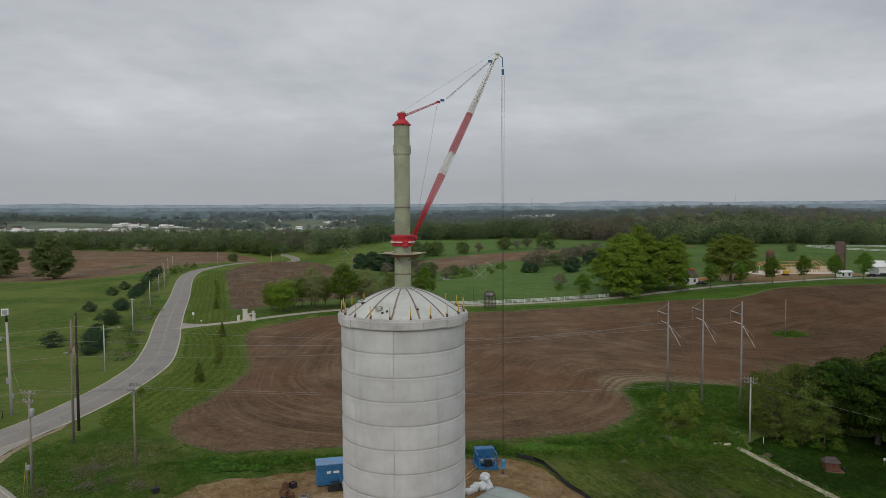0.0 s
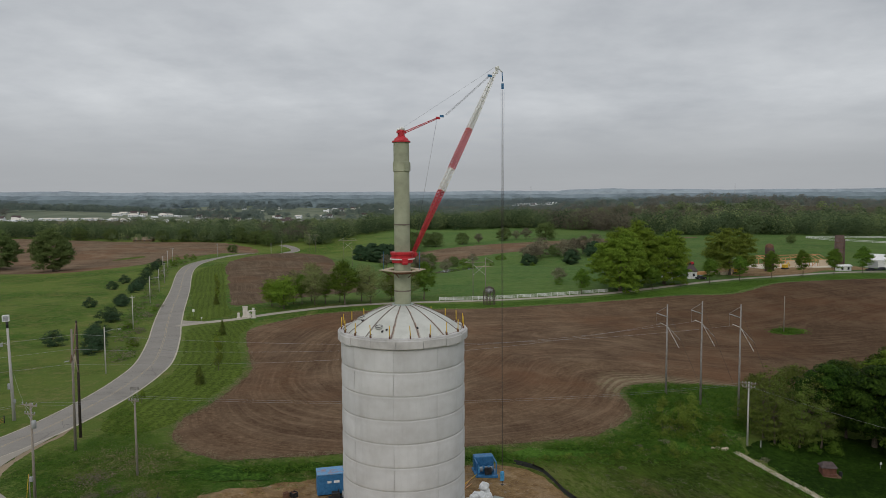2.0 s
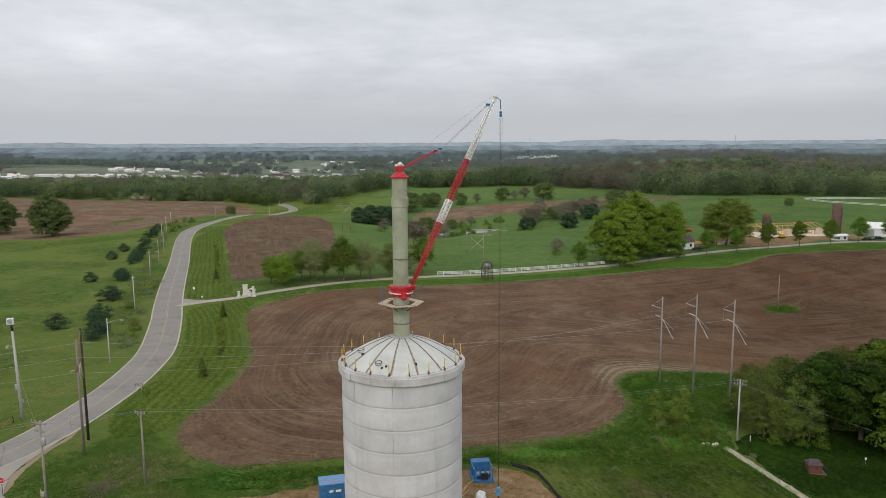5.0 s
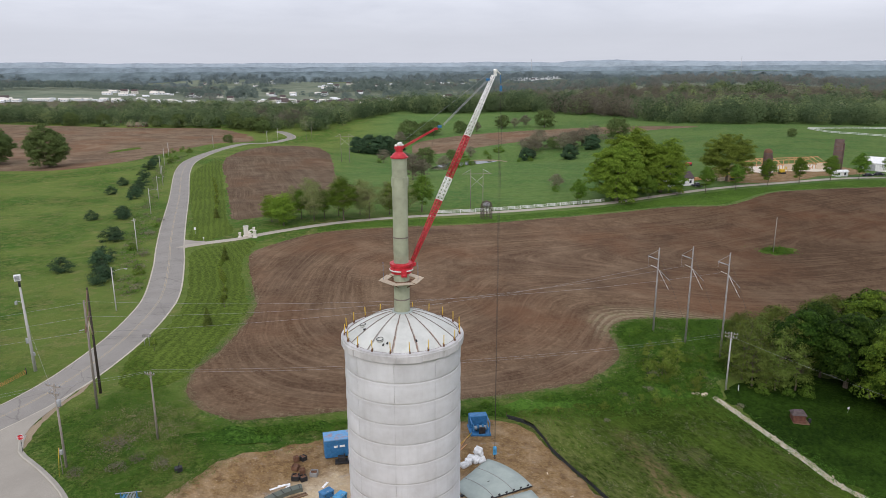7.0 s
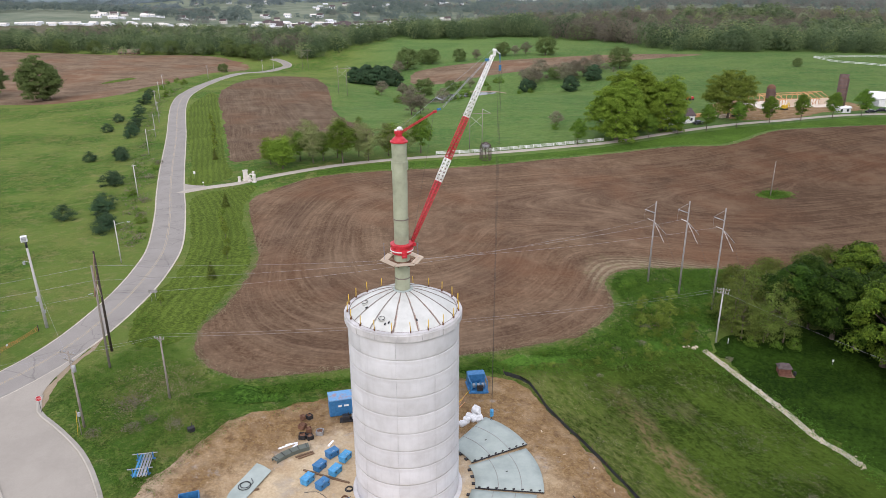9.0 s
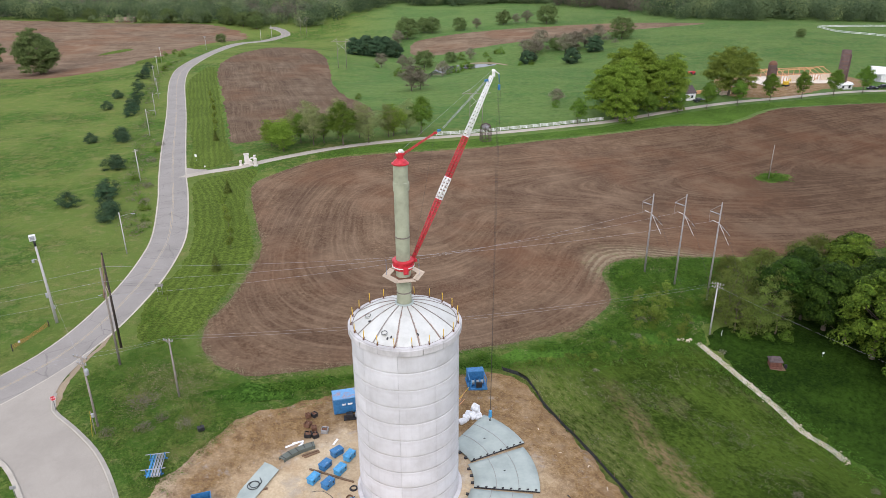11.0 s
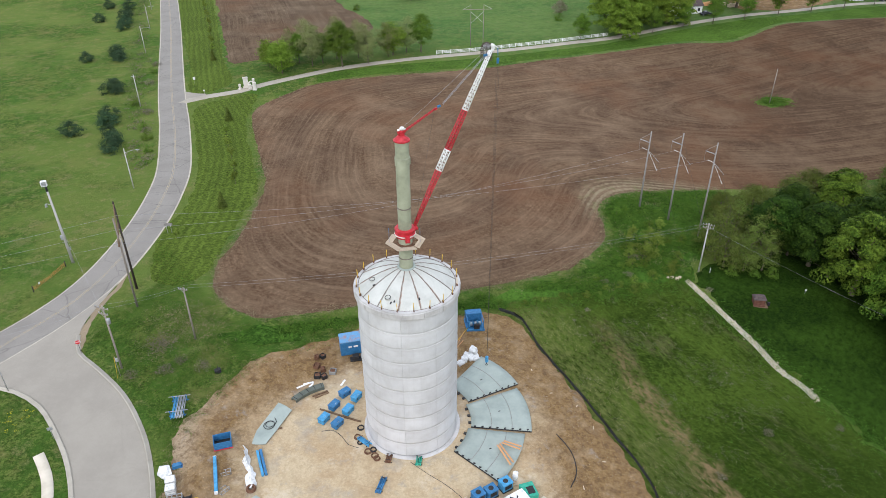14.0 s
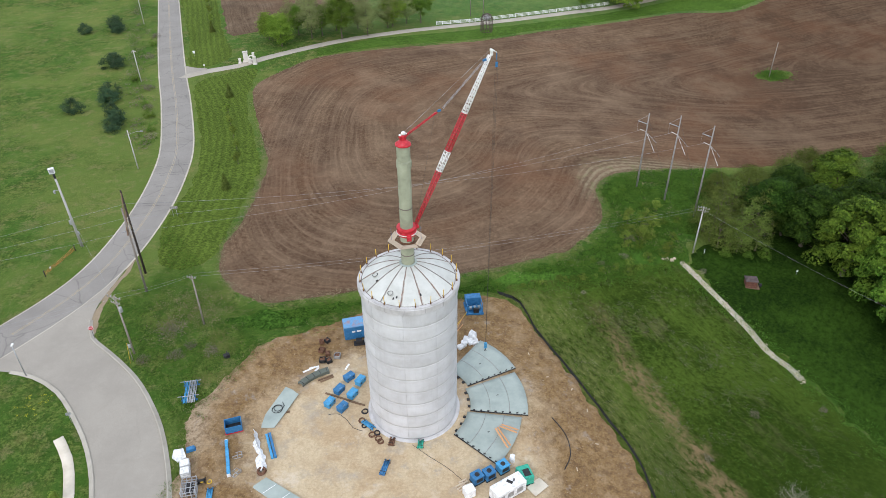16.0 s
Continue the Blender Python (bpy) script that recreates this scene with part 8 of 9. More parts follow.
part("control_box", Shape().box((0.2, -1.45, 1.0), (0.9, 0.35, 0.9)), BLACK, gs)
for x, y, t, l in ((3.0, 91.2, 62, 4.2), (2.7, 90.2, 70, 3.6), (2.2, 88.0, 60, 3.8)):
    solo("yellow_tube", Shape().rod((-l / 2, 0, 0.12), (l / 2, 0, 0.12), 0.06, 0.06, 8), YELLOW if l > 4 else TIMBER, pose(x, y, gz(x, y) + 0.05, 0, 0, t), "long thin tube lying on the dirt", "tube")

# lumpy bags
for i, (x, y, s) in enumerate(((4.7, 86.4, 1.0), (4.2, 85.2, 1.05), (3.2, 84.9, 0.95), (2.6, 84.0, 0.9), (3.6, 86.0, 0.8), (5.0, 85.2, 0.95), (4.6, 86.0, 0.9))):
    g = np.random.default_rng(60 + i)
    b = Shape()
    prof = [(0.0, 0.0), (0.46, 0.02), (0.56, 0.2), (0.58, 0.55), (0.54, 0.82), (0.36, 0.95), (0.16, 1.0), (0.0, 1.02)]
    b.lathe(prof, 16)
    sq = []
    for x0, y0, z0 in b.v:
        r = math.hypot(x0, y0)
        k = 1 / max(abs(x0), abs(y0), 1e-6) * r if r > 0.05 else 1.0
        k = 1 + (k - 1) * 0.75
        w = 1 + 0.3 * noise.noise((x0 * 2.2 + i * 5, y0 * 2.2, z0 * 2.2))
        sq.append((x0 * k * w, y0 * k * w, z0 * (0.8 + 0.35 * noise.noise((x0 * 1.7, y0 * 1.7, i * 3.0)))))
    b.v = sq
    solo("bulk_bag", b, BAG, pose(x, y, gz(x, y) + (1.0 if i == 6 else 0.03), 8 * math.sin(i), 6 * math.cos(i), 40 * i) @ Matrix.Scale(s, 4), "full white woven bulk bag slumped on the dirt", "bag", "bulk bags beside the tower")

# the left edge of the site
rk = thing("pipe_rack", pose(-37.4, 72.9, gz(-37.4, 72.9), 0, 0, 100), "blue steel pipe rack loaded with grey and blue tubes", "rack")
for k in (-1.5, 1.5):
    part("upright", Shape().box((k, -0.9, 0.6), (0.12, 0.12, 1.2)).box((k, 0.9, 0.6), (0.12, 0.12, 1.2)).box((k, 0, 0.25), (0.12, 2.3, 0.14)), BLUE, rk)
    part("cross_tube", Shape().rod((k, -1.5, 1.1), (k, 1.5, 1.1), 0.06, 0.06, 8), GREY, rk)
for j in range(9):
    part("tube", Shape().rod((-2.2, -0.75 + 0.19 * j, 0.42 + 0.12 * (j % 2)), (2.2, -0.75 + 0.19 * j, 0.42 + 0.12 * (j % 2)), 0.07, 0.07, 8), SKYBLUE if j > 5 else GREY, rk)
bb = thing("steel_skip", pose(-29.7, 66.9, gz(-29.7, 66.9) + 0.05, 0, 0, 18), "open blue steel bin with a red lower edge", "bin")
for dx, dy, sx, sy in ((0, -0.85, 2.3, 0.08), (0, 0.85, 2.3, 0.08), (-1.12, 0, 0.08, 1.7), (1.12, 0, 0.08, 1.7)):
    part("side", Shape().box((dx, dy, 0.7), (sx, sy, 1.2)), BLUE, bb)
part("floor", Shape().box((0, 0, 0.16), (2.2, 1.7, 0.08)), BLACK, bb)
part("red_edge", Shape().box((0, -0.93, 0.12), (2.5, 0.1, 0.12)).box((-1.2, 0, 0.12), (0.1, 1.9, 0.12)), RED, bb, "red lower edge")
bm1 = thing("steel_beam", pose(-29.3, 61.7, gz(-29.3, 61.7) + 0.05, 0, 0, 107), "long light blue steel beam with flanges", "beam")
part("web", Shape().box((0, 0, 0.3), (6.0, 0.14, 0.5)), SKYBLUE, bm1)
for z in (0.06, 0.54):
    part("flange", Shape().box((0, 0, z), (6.0, 0.42, 0.07)), SKYBLUE, bm1)
part("end_plate", Shape().box((2.98, 0, 0.3), (0.06, 0.46, 0.56)).box((-2.98, 0, 0.3), (0.06, 0.46, 0.56)), SIGNWHITE, bm1, "pale end plate")
bm2 = thing("steel_beam", pose(-24.0, 64.2, gz(-24, 64.2) + 0.05, 0, 0, 112), "pair of blue steel beams strapped together", "beam")
part("beam", Shape().box((0, -0.22, 0.25), (4.4, 0.34, 0.45)), BLUE, bm2)
part("beam", Shape().box((0, 0.22, 0.22), (4.4, 0.34, 0.4)), SKYBLUE, bm2)
tp = thing("tarpaulin", pose(-25.6, 63.6, gz(-25.6, 63.6) + 0.05, 0, 0, 112), "crumpled white tarpaulin over a long grey beam", "tarpaulin")
vs, fs = [], []
for i in range(22):
    for j in range(9):
        u, v = i / 21, j / 8
        w = 0.42 + 0.3 * math.sin(u * 9) * math.sin(u * 4 + 1) + 0.1 * math.sin(u * 31)
        vs.append(((u - 0.5) * 7.2 + 0.2 * math.sin(v * 6 + u * 9), (v - 0.5) * 2 * w + 0.15 * math.sin(u * 13), 0.05 + 0.4 * math.exp(-((v - 0.5) * 4) ** 2) + 0.3 * abs(noise.noise((u * 16, v * 4, 2)))))
for i in range(21):
    for j in range(8):
        fs.append((i * 9 + j, (i + 1) * 9 + j, (i + 1) * 9 + j + 1, i * 9 + j + 1))
part("sheet", Shape().add(vs, fs, True), BAG, tp)
part("beam", Shape().box((1.2, 0.02, 0.52), (2.6, 0.2, 0.16), 3), GREY, tp, "bare grey beam end")
solo("rusty_ring", Shape().torus((0, 0, 0.16), 0.5, 0.16, 20, 8).torus((0, 0, 0.4), 0.46, 0.12, 20, 8), RUST, (-24.4, 59.9, gz(-24.4, 59.9) + 0.05), "rusty coil of steel strapping", "coil")
for x, y, t in ((-28.2, 62.4, 20), (-27.8, 59.6, 50)):
    ws = thing("welded_stand", pose(x, y, gz(x, y) + 0.05, 0, 0, t), "small grey welded steel frame on the dirt", "stand")
    for k in range(3):
        part("skid", Shape().rod((-0.6 + 0.6 * k, -0.5, 0.05), (-0.6 + 0.6 * k, 0.5, 0.05), 0.04, 0.04, 6), GREY, ws)
        part("post", Shape().rod((-0.6 + 0.6 * k, -0.5, 0.05), (-0.6 + 0.6 * k, -0.5, 0.6), 0.04, 0.04, 6), GREY, ws)
    for yy, zz in ((-0.5, 0.6), (0.5, 0.05), (-0.5, 0.05)):
        part("rail", Shape().rod((-0.6, yy, zz), (0.6, yy, zz), 0.04, 0.04, 6), GREY, ws)


def cube_tank(x, y, turn):
    t = thing("cube_tank", pose(x, y, gz(x, y), 0, 0, turn), "pale plastic cube tank on a pallet in the grass", "tank", "cube tanks at the site's edge")
    part("pallet", Shape().box((0, 0, 0.08), (1.25, 1.1, 0.16)), OLDWOOD, t, "grey wooden pallet")
    tank = part("body", Shape().box((0, 0, 0.72), (1.2, 1.05, 1.1), 0, 0, 0.09), BAG, t, "pale plastic tank")
    part("lid", Shape().lathe([(0.0, 1.33), (0.16, 1.33), (0.18, 1.27)], 14), BAG, tank)
    for z in (0.45, 0.8, 1.1):
        part("hoop", Shape().box((0, -0.54, z), (1.22, 0.03, 0.04)).box((0, 0.54, z), (1.22, 0.03, 0.04)).box((-0.61, 0, z), (0.03, 1.05, 0.04)).box((0.61, 0, z), (0.03, 1.05, 0.04)), GREY, t, "thin steel hoop")


cube_tank(-34.5, 60.2, 18)
cube_tank(-34.1, 59.0, 16)
mf = thing("scaffold_frames", pose(-32.9, 56.6, gz(-32.9, 56.6), 0, 0, 100), "stack of grey welded scaffold frames", "scaffold frames")
for z in (0.15, 0.75, 1.3):
    for k in range(4):
        part("bar", Shape().rod((-1.2, -0.9 + 0.6 * k, z), (1.2, -0.9 + 0.6 * k, z), 0.06, 0.06, 8), GREY, mf)
        part("bar", Shape().rod((-1.2 + 0.8 * k, -0.95, z + 0.1), (-1.2 + 0.8 * k, 0.95, z + 0.1), 0.05, 0.05, 8), GREY, mf)
for sx in (-1.15, 1.15):
    for sy in (-0.88, 0.88):
        part("post", Shape().rod((sx, sy, 0.0), (sx, sy, 1.6), 0.06, 0.06, 8), GREY, mf)
part("engine", Shape().box((0.1, 0.05, 0.55), (1.3, 1.0, 0.7)), BLACK, mf, "dark engine inside the frames")
hr = thing("hose_reel", pose(-31.7, 57.9, gz(-31.7, 57.9), 0, 0, 15), "dark hose reel with yellow hose", "hose reel")
part("drum", Shape().rod((-0.45, 0, 0.45), (0.45, 0, 0.45), 0.28, 0.28, 14), BLACK, hr)
part("flange", Shape().rod((-0.5, 0, 0.45), (-0.45, 0, 0.45), 0.45, 0.45, 18).rod((0.45, 0, 0.45), (0.5, 0, 0.45), 0.45, 0.45, 18), BLACK, hr)
part("hose", Shape().torus((0.9, -0.1, 0.1), 0.3, 0.06, 18, 6).rod((-0.2, -0.25, 0.55), (0.25, -0.3, 0.55), 0.07, 0.07, 8), YELLOW, hr, "yellow hose")
tb = thing("plastic_sheet", pose(-35.9, 62.0, gz(-35.9, 62) + 0.02, 0, 0, 130), "folded white plastic sheet in the grass", "sheet")
part("fold", Shape().slab([(-1.0, -0.6), (0.7, -0.9), (1.3, 0.2), (0.2, 0.9), (-0.9, 0.6)], 0.05, 0.3), BAG, tb)
part("fold", Shape().slab([(-0.5, -0.3), (0.7, -0.5), (0.9, 0.3), (0.0, 0.6)], 0.3, 0.5), SIGNWHITE, tb)
solo("blue_pump", Shape().box((0, 0, 0.3), (1.0, 0.6, 0.5)).rod((-0.6, 0, 0.35), (0.6, 0, 0.35), 0.22, 0.22, 12).box((0, 0, 0.05), (1.3, 0.7, 0.1)), BLUE, pose(-34.6, 63.0, gz(-34.6, 63), 0, 0, 20), "small blue motor pump in the grass", "pump")
solo("dark_crate", Shape().box((0, 0, 0.3), (0.9, 0.7, 0.6)).rod((0, 0, 0.6), (0.2, 0.1, 1.2), 0.05, 0.05, 6), BLACK, pose(-33.9, 80.3, gz(-33.9, 80.3), 0, 0, 30), "small dark crate in the long grass", "crate")

# clutter round the tower's foot
for i, (x, y, s) in enumerate(((-11.6, 70.6, 0.45), (-11.9, 68.9, 0.42), (-10.2, 66.3, 0.45), (-9.5, 66.6, 0.4), (-9.2, 65.6, 0.45), (-8.9, 65.1, 0.42), (-11.4, 67.9, 0.35), (-10.4, 72.3, 0.4))):
    solo("hose_coil", Shape().torus((0, 0, 0.08), s, 0.075, 20, 7).torus((0.05, 0.02, 0.2), s * 0.92, 0.06, 20, 6), RUST if i % 3 else BLACK, pose(x, y, 0.05, 5 * (i % 2), 0, 30 * i), "rust brown coil of hose on the ground", "hose", "hose coils at the tower's foot")


def bundle(x, y, turn, mat, label, ln=2.2):
    b = thing("pipe_bundle", pose(x, y, gz(x, y) + 0.05, 0, 0, turn), label, "pipe bundle")
    for j in range(6):
        part("pipe", Shape().rod((-ln / 2, -0.3 + 0.2 * (j % 4), 0.2 + 0.2 * (j // 4)), (ln / 2 - 0.15 * (j % 3), -0.3 + 0.2 * (j % 4), 0.2 + 0.2 * (j // 4)), 0.09, 0.09, 10), mat, b)
    for k in (-0.35, 0.35):
        part("band", Shape().box((k * ln, 0, 0.05), (0.12, 1.0, 0.1)).box((k * ln, 0, 0.55), (0.06, 0.8, 0.04)), BLACK, b)


bundle(-10.8, 68.0, -40, SKYBLUE, "banded bundle of light blue pipes by the tower")
bundle(-30.2, 55.6, 98, SKYBLUE, "banded bundle of light blue tubes at the site's edge", 3.0)
bundle(-8.0, 60.7, 75, BLUE, "banded blue steel props on a dark pallet", 2.6)
bundle(-3.3, 64.6, 85, GREEN, "short bundle of dark green tubes by the tower", 1.5)
bundle(-7.3, 65.0, 80, RUST, "rusty steel parts stacked at the tower's foot", 1.4)
for i, (x, y, s, mat) in enumerate(((-19.2, 81.0, 0.9, BLACK), (-18.2, 80.9, 0.8, BLACK), (-19.6, 83.1, 0.85, RUST), (-18.6, 82.4, 0.7, RUST), (-19.0, 85.2, 0.7, BLACK), (-17.0, 82.0, 0.9, GREY), (-19.9, 84.9, 0.6, RUST))):
    c = thing("steel_bin", pose(x, y, gz(x, y) + 0.05, 0, 0, 35 * i), "dark steel bin of bolts and scrap on the dirt", "bin", "scrap bins on the site")
    for dx, dy, sx, sy in ((0, -s / 2, s, 0.06), (0, s / 2, s, 0.06), (-s / 2, 0, 0.06, s), (s / 2, 0, 0.06, s)):
        part("side", Shape().box((dx, dy, 0.35), (sx, sy, 0.6)), mat, c)
    part("scrap", Shape().box((0, 0, 0.42), (s * 0.8, s * 0.7, 0.3), 20).rod((-0.2, 0, 0.5), (0.3, 0.2, 0.8), 0.05, 0.05, 6), RUST, c)
for x, y, t, l in ((-21.2, 79.0, 34, 1.8), (-20.4, 79.6, 20, 1.6), (-19.9, 79.2, 60, 0.9), (-15.2, 79.8, 70, 1.3)):
    solo("white_board", Shape().box((0, 0, 0.08), (l, 0.3, 0.08)), SIGNWHITE, pose(x, y, gz(x, y) + 0.05, 0, 0, t), "short white painted board on the dirt", "board")
cord = [(-17.0, 70.0), (-15.5, 70.2), (-14.0, 69.0), (-13.0, 67.6), (-11.5, 67.0)]
solo("cable_on_ground", Shape().line([(p.x, p.y, gz(p.x, p.y) + 0.09) for p in curve_through(cord, 0.6)], 0.04), BLACK, (0, 0, 0), "thin dark cable winding over the dirt", "cable")
solo("cable_on_ground", Shape().line([(p.x, p.y, gz(p.x, p.y) + 0.09) for p in curve_through([(-4.5, 64.6), (-2, 62.5), (0.5, 60.6), (3, 58)], 0.6)], 0.035), BLACK, (0, 0, 0), "thin dark cable from tower to generator", "cable")
solo("cable_on_ground", Shape().line([(p.x, p.y, gz(p.x, p.y) + 0.1) for p in curve_through([(15.6, 69.5), (17.2, 66.5), (17.4, 63.2), (16.2, 60.6)], 0.6)], 0.07), BLACK, (0, 0, 0), "curved dark hose on the brown soil", "hose")

# generator corner
gn = thing("generator", pose(8.2, 56.6, 0.05, 0, 0, 32), "white enclosed diesel generator with louvres on a skid", "generator")
part("body", Shape().box((0, 0, 1.2), (4.6, 1.9, 1.9), 0, 0, 0.08), SIGNWHITE, gn)
part("skid", Shape().box((0, 0, 0.15), (4.8, 1.7, 0.3)), BLACK, gn)
part("exhaust", Shape().box((0.3, 0.1, 2.22), (0.35, 0.8, 0.12), 30).rod((0.9, 0, 2.1), (0.9, 0, 2.5), 0.09, 0.09, 10), BLACK, gn)
for k in (-1.6, -0.2, 1.2):
    part("louvre", Shape().box((k, -0.96, 1.2), (0.9, 0.04, 0.9)), GREY, gn)


def welder(x, y, turn, mat, label):
    w = thing("welding_set", pose(x, y, 0.05, 0, 0, turn), label, "welding set")
    part("body", Shape().box((0, 0, 0.75), (1.5, 1.3, 1.1)), mat, w)
    part("top", Shape().box((0, 0, 1.33), (1.54, 1.34, 0.08)), mat, w)
    part("fan", Shape().lathe([(0.34, 1.37), (0.34, 1.41), (0.28, 1.41), (0.26, 1.38), (0, 1.38)], 18), BLACK, w, "dark round fan grille")
    part("panel", Shape().box((0, -0.67, 0.85), (1.0, 0.04, 0.6)), BLACK, w)
    part("base", Shape().box((0, 0, 0.12), (1.6, 1.4, 0.2)), BLACK, w)


welder(4.3, 58.6, 32, BLUE, "blue engine welding set on skids")
welder(5.9, 59.2, 32, BLUE, "blue engine welding set with round fan grille")
welder(7.8, 60.3, 32, SKYBLUE, "light blue engine welding set beside the generator")
gb = thing("green_compressor", pose(10.6, 58.9, 0.05, 0, 0, 18), "green steel compressor box with dark open front", "compressor")
part("body", Shape().box((0, 0, 0.85), (1.8, 2.2, 1.4)), GREEN, gb)
part("opening", Shape().box((0.15, -0.2, 1.57), (0.9, 1.1, 0.05)), BLACK, gb, "dark open hatch")
part("skid", Shape().box((0, 0, 0.1), (1.9, 2.3, 0.2)), BLACK, gb)
solo("white_drum", Shape().lathe([(0, 0), (0.34, 0), (0.36, 0.05), (0.36, 0.55), (0.38, 0.6), (0.36, 0.65), (0.36, 1.2), (0.3, 1.26), (0, 1.26)], 20), SIGNWHITE, (9.2, 61.7, 0.05), "white plastic drum by the welding sets", "drum")
solo("white_cabinet", Shape().box((0, 0, 0.75), (1.4, 1.2, 1.4)), SIGNWHITE, pose(3.2, 56.5, 0.05, 0, 0, 25), "white steel cabinet near the generator", "cabinet")
solo("concrete_slab", Shape().box((0, 0, 0.08), (2.4, 1.7, 0.14)), TAN, pose(12.2, 57.6, 0.05, 0, 0, 40), "pale flat board on the brown dirt", "slab")
for x, y, t in ((2.2, 57.6, 35), (2.6, 58.2, 30), (8.8, 61.0, 15)):
    solo("pallet", Shape().box((0, 0, 0.12), (1.2, 0.16, 0.14)).box((0, 0.4, 0.12), (1.2, 0.16, 0.14)).box((0, -0.4, 0.12), (1.2, 0.16, 0.14)).box((-0.5, 0, 0.04), (0.1, 1.0, 0.08)).box((0.5, 0, 0.04), (0.1, 1.0, 0.08)), PLANK, pose(x, y, 0.05, 0, 0, t), "weathered wooden pallet on the dirt", "pallet")
for i in range(10):
    x, y = 14 + rng.uniform(-2, 8), 70 + rng.uniform(-10, 20)
    if inside([(13, 95), (16, 87), (19, 78), (22, 70), (24, 60), (14, 60), (13, 80)], x, y):
        solo("wood_scrap", Shape().box((0, 0, 0.05), (rng.uniform(0.4, 1.2), 0.12, 0.06)), PLANK, pose(x, y, gz(x, y) + 0.05, 0, 0, rng.uniform(0, 180)), "small scrap of wood on the soil", "scrap")

# silt fence
SILT = [(2.5, 99.0), (9.6, 99.1), (13.5, 96.8), (15.7, 89.6), (18.7, 83.0), (22.0, 75.7), (24.4, 70.0), (26.6, 64.8), (27.5, 59.0), (27.9, 50.0), (26, 40)]
sf = thing("silt_fence", (0, 0, 0), "long black fabric silt fence round the site", "fence")
pts = curve_through(SILT[1:], 1.5)
vs, fs = [], []
for i, p in enumerate(pts):
    b = 0.08 * math.sin(i * 1.9)
    for o, h in ((0.22, 0.0), (0.1 + b, 0.05), (0.0 + b, 0.32), (0.03 + b * 0.5, 0.62 + 0.05 * math.sin(i)), (-0.04, 0.32), (-0.05, 0.02)):
        vs.append((p.x - o, p.y, gz(p.x, p.y) + h))
for i in range(len(pts) - 1):
    fs += [(i * 6 + j, (i + 1) * 6 + j, (i + 1) * 6 + j + 1, i * 6 + j + 1) for j in range(5)]
part("fabric", Shape().add(vs, fs, True), FABRIC, sf)
sm = Shape().box((0, 0, 0.45), (0.06, 0.06, 1.1)).mesh("stake", OLDWOOD)
for p in pts[::2]:
    part("stake", sm, None, sf, at=pose(p.x + 0.06, p.y, gz(p.x, p.y), 4 * math.sin(p.y), 4 * math.cos(p.x), 20))

# rock-lined path
rocks = thing("rock_path", (0, 0, 0), "narrow path of loose pale stones down the slope", "stone path", kind="structure")
RP = curve_through([(47.4, 113.6), (49.8, 108.2), (52.3, 101.9), (54.4, 95.7), (55.8, 89.0), (58.0, 84.7), (58.6, 81.4)], 0.3)
stones = []
for k in range(4):
    g = np.random.default_rng(90 + k)
    s = Shape().lathe([(0.0, -0.1), (0.22, -0.08), (0.3, 0.02), (0.24, 0.14), (0.1, 0.2), (0.0, 0.2)], 7, smooth=False)
    s.v = [(x * (1 + 0.18 * math.sin(9 * x + k)), y * (0.8 + 0.2 * math.cos(7 * y + k)), z) for x, y, z in s.v]
    stones.append(s.mesh("stone", ROCK))
for i in range(300):
    p = RP[int(rng.integers(0, len(RP)))]
    o = rng.normal() * 0.35
    x, y = p.x + o, p.y + o * 0.4
    sc = rng.uniform(0.3, 0.75)
    part("stone", stones[i % 4], None, rocks, at=pose(x, y, gz(x, y) + 0.06, rng.uniform(-20, 20), rng.uniform(-20, 20), rng.uniform(0, 360)) @ Matrix.Scale(sc, 4))
bedpts = [(p.x, p.y) for p in RP[::4]]
ribbon("bed", bedpts, [(-0.7, 0.045), (-0.3, 0.1), (0.3, 0.1), (0.7, 0.045)], CRUSHED, "pale crushed stone bed", 1.0, rocks)
for x, y, s in ((45.3, 113.6, 1.6), (44.4, 113.9, 1.4), (46.0, 114.2, 1.3), (43.6, 113.8, 1.0)):
    solo("boulder", stones[1], None, ground_at(x, y, 40 * s, s * 1.2, 0.1), "pale grey boulder at the weeds' edge", "boulder", "boulders by the path")

# shed
sh = thing("garden_shed", ground_at(59.6, 108.2, -8, 0.76), "small red brown wooden shed with a grey hipped roof", "shed")
part("floor", Shape().box((0, 0, 0.12), (4.0, 3.2, 0.22)), OLDWOOD, sh, "weathered deck")
part("wall", Shape().box((0.0, 0.25, 1.0), (2.7, 2.2, 1.7)), BRICKRED, sh)
part("roof", Shape().add([(-1.6, -1.1, 1.8), (1.6, -1.1, 1.8), (1.6, 1.6, 1.8), (-1.6, 1.6, 1.8), (-0.9, 0.35, 2.75), (0.9, 0.35, 2.75)], [(0, 1, 5, 4), (1, 2, 5), (2, 3, 4, 5), (3, 0, 4), (3, 2, 1, 0)]), SHINGLE, sh, "grey hipped roof")
part("bench", Shape().box((0, -1.25, 0.45), (2.6, 0.4, 0.45)), BRICKRED, sh)
part("grill", Shape().box((2.3, -0.3, 0.5), (0.6, 0.5, 0.9)), BLACK, sh, "black grill beside the deck")
road_sign(70.5, 112.5, 0, 0.35, 0.4, 1.2, SIGNWHITE, "small pale marker on the yard")
solo("survey_stake", Shape().box((0, 0, 0.5), (0.08, 0.08, 1.3)), SIGNWHITE, ground_at(53.0, 117.0), "short white stake by the pole", "stake")
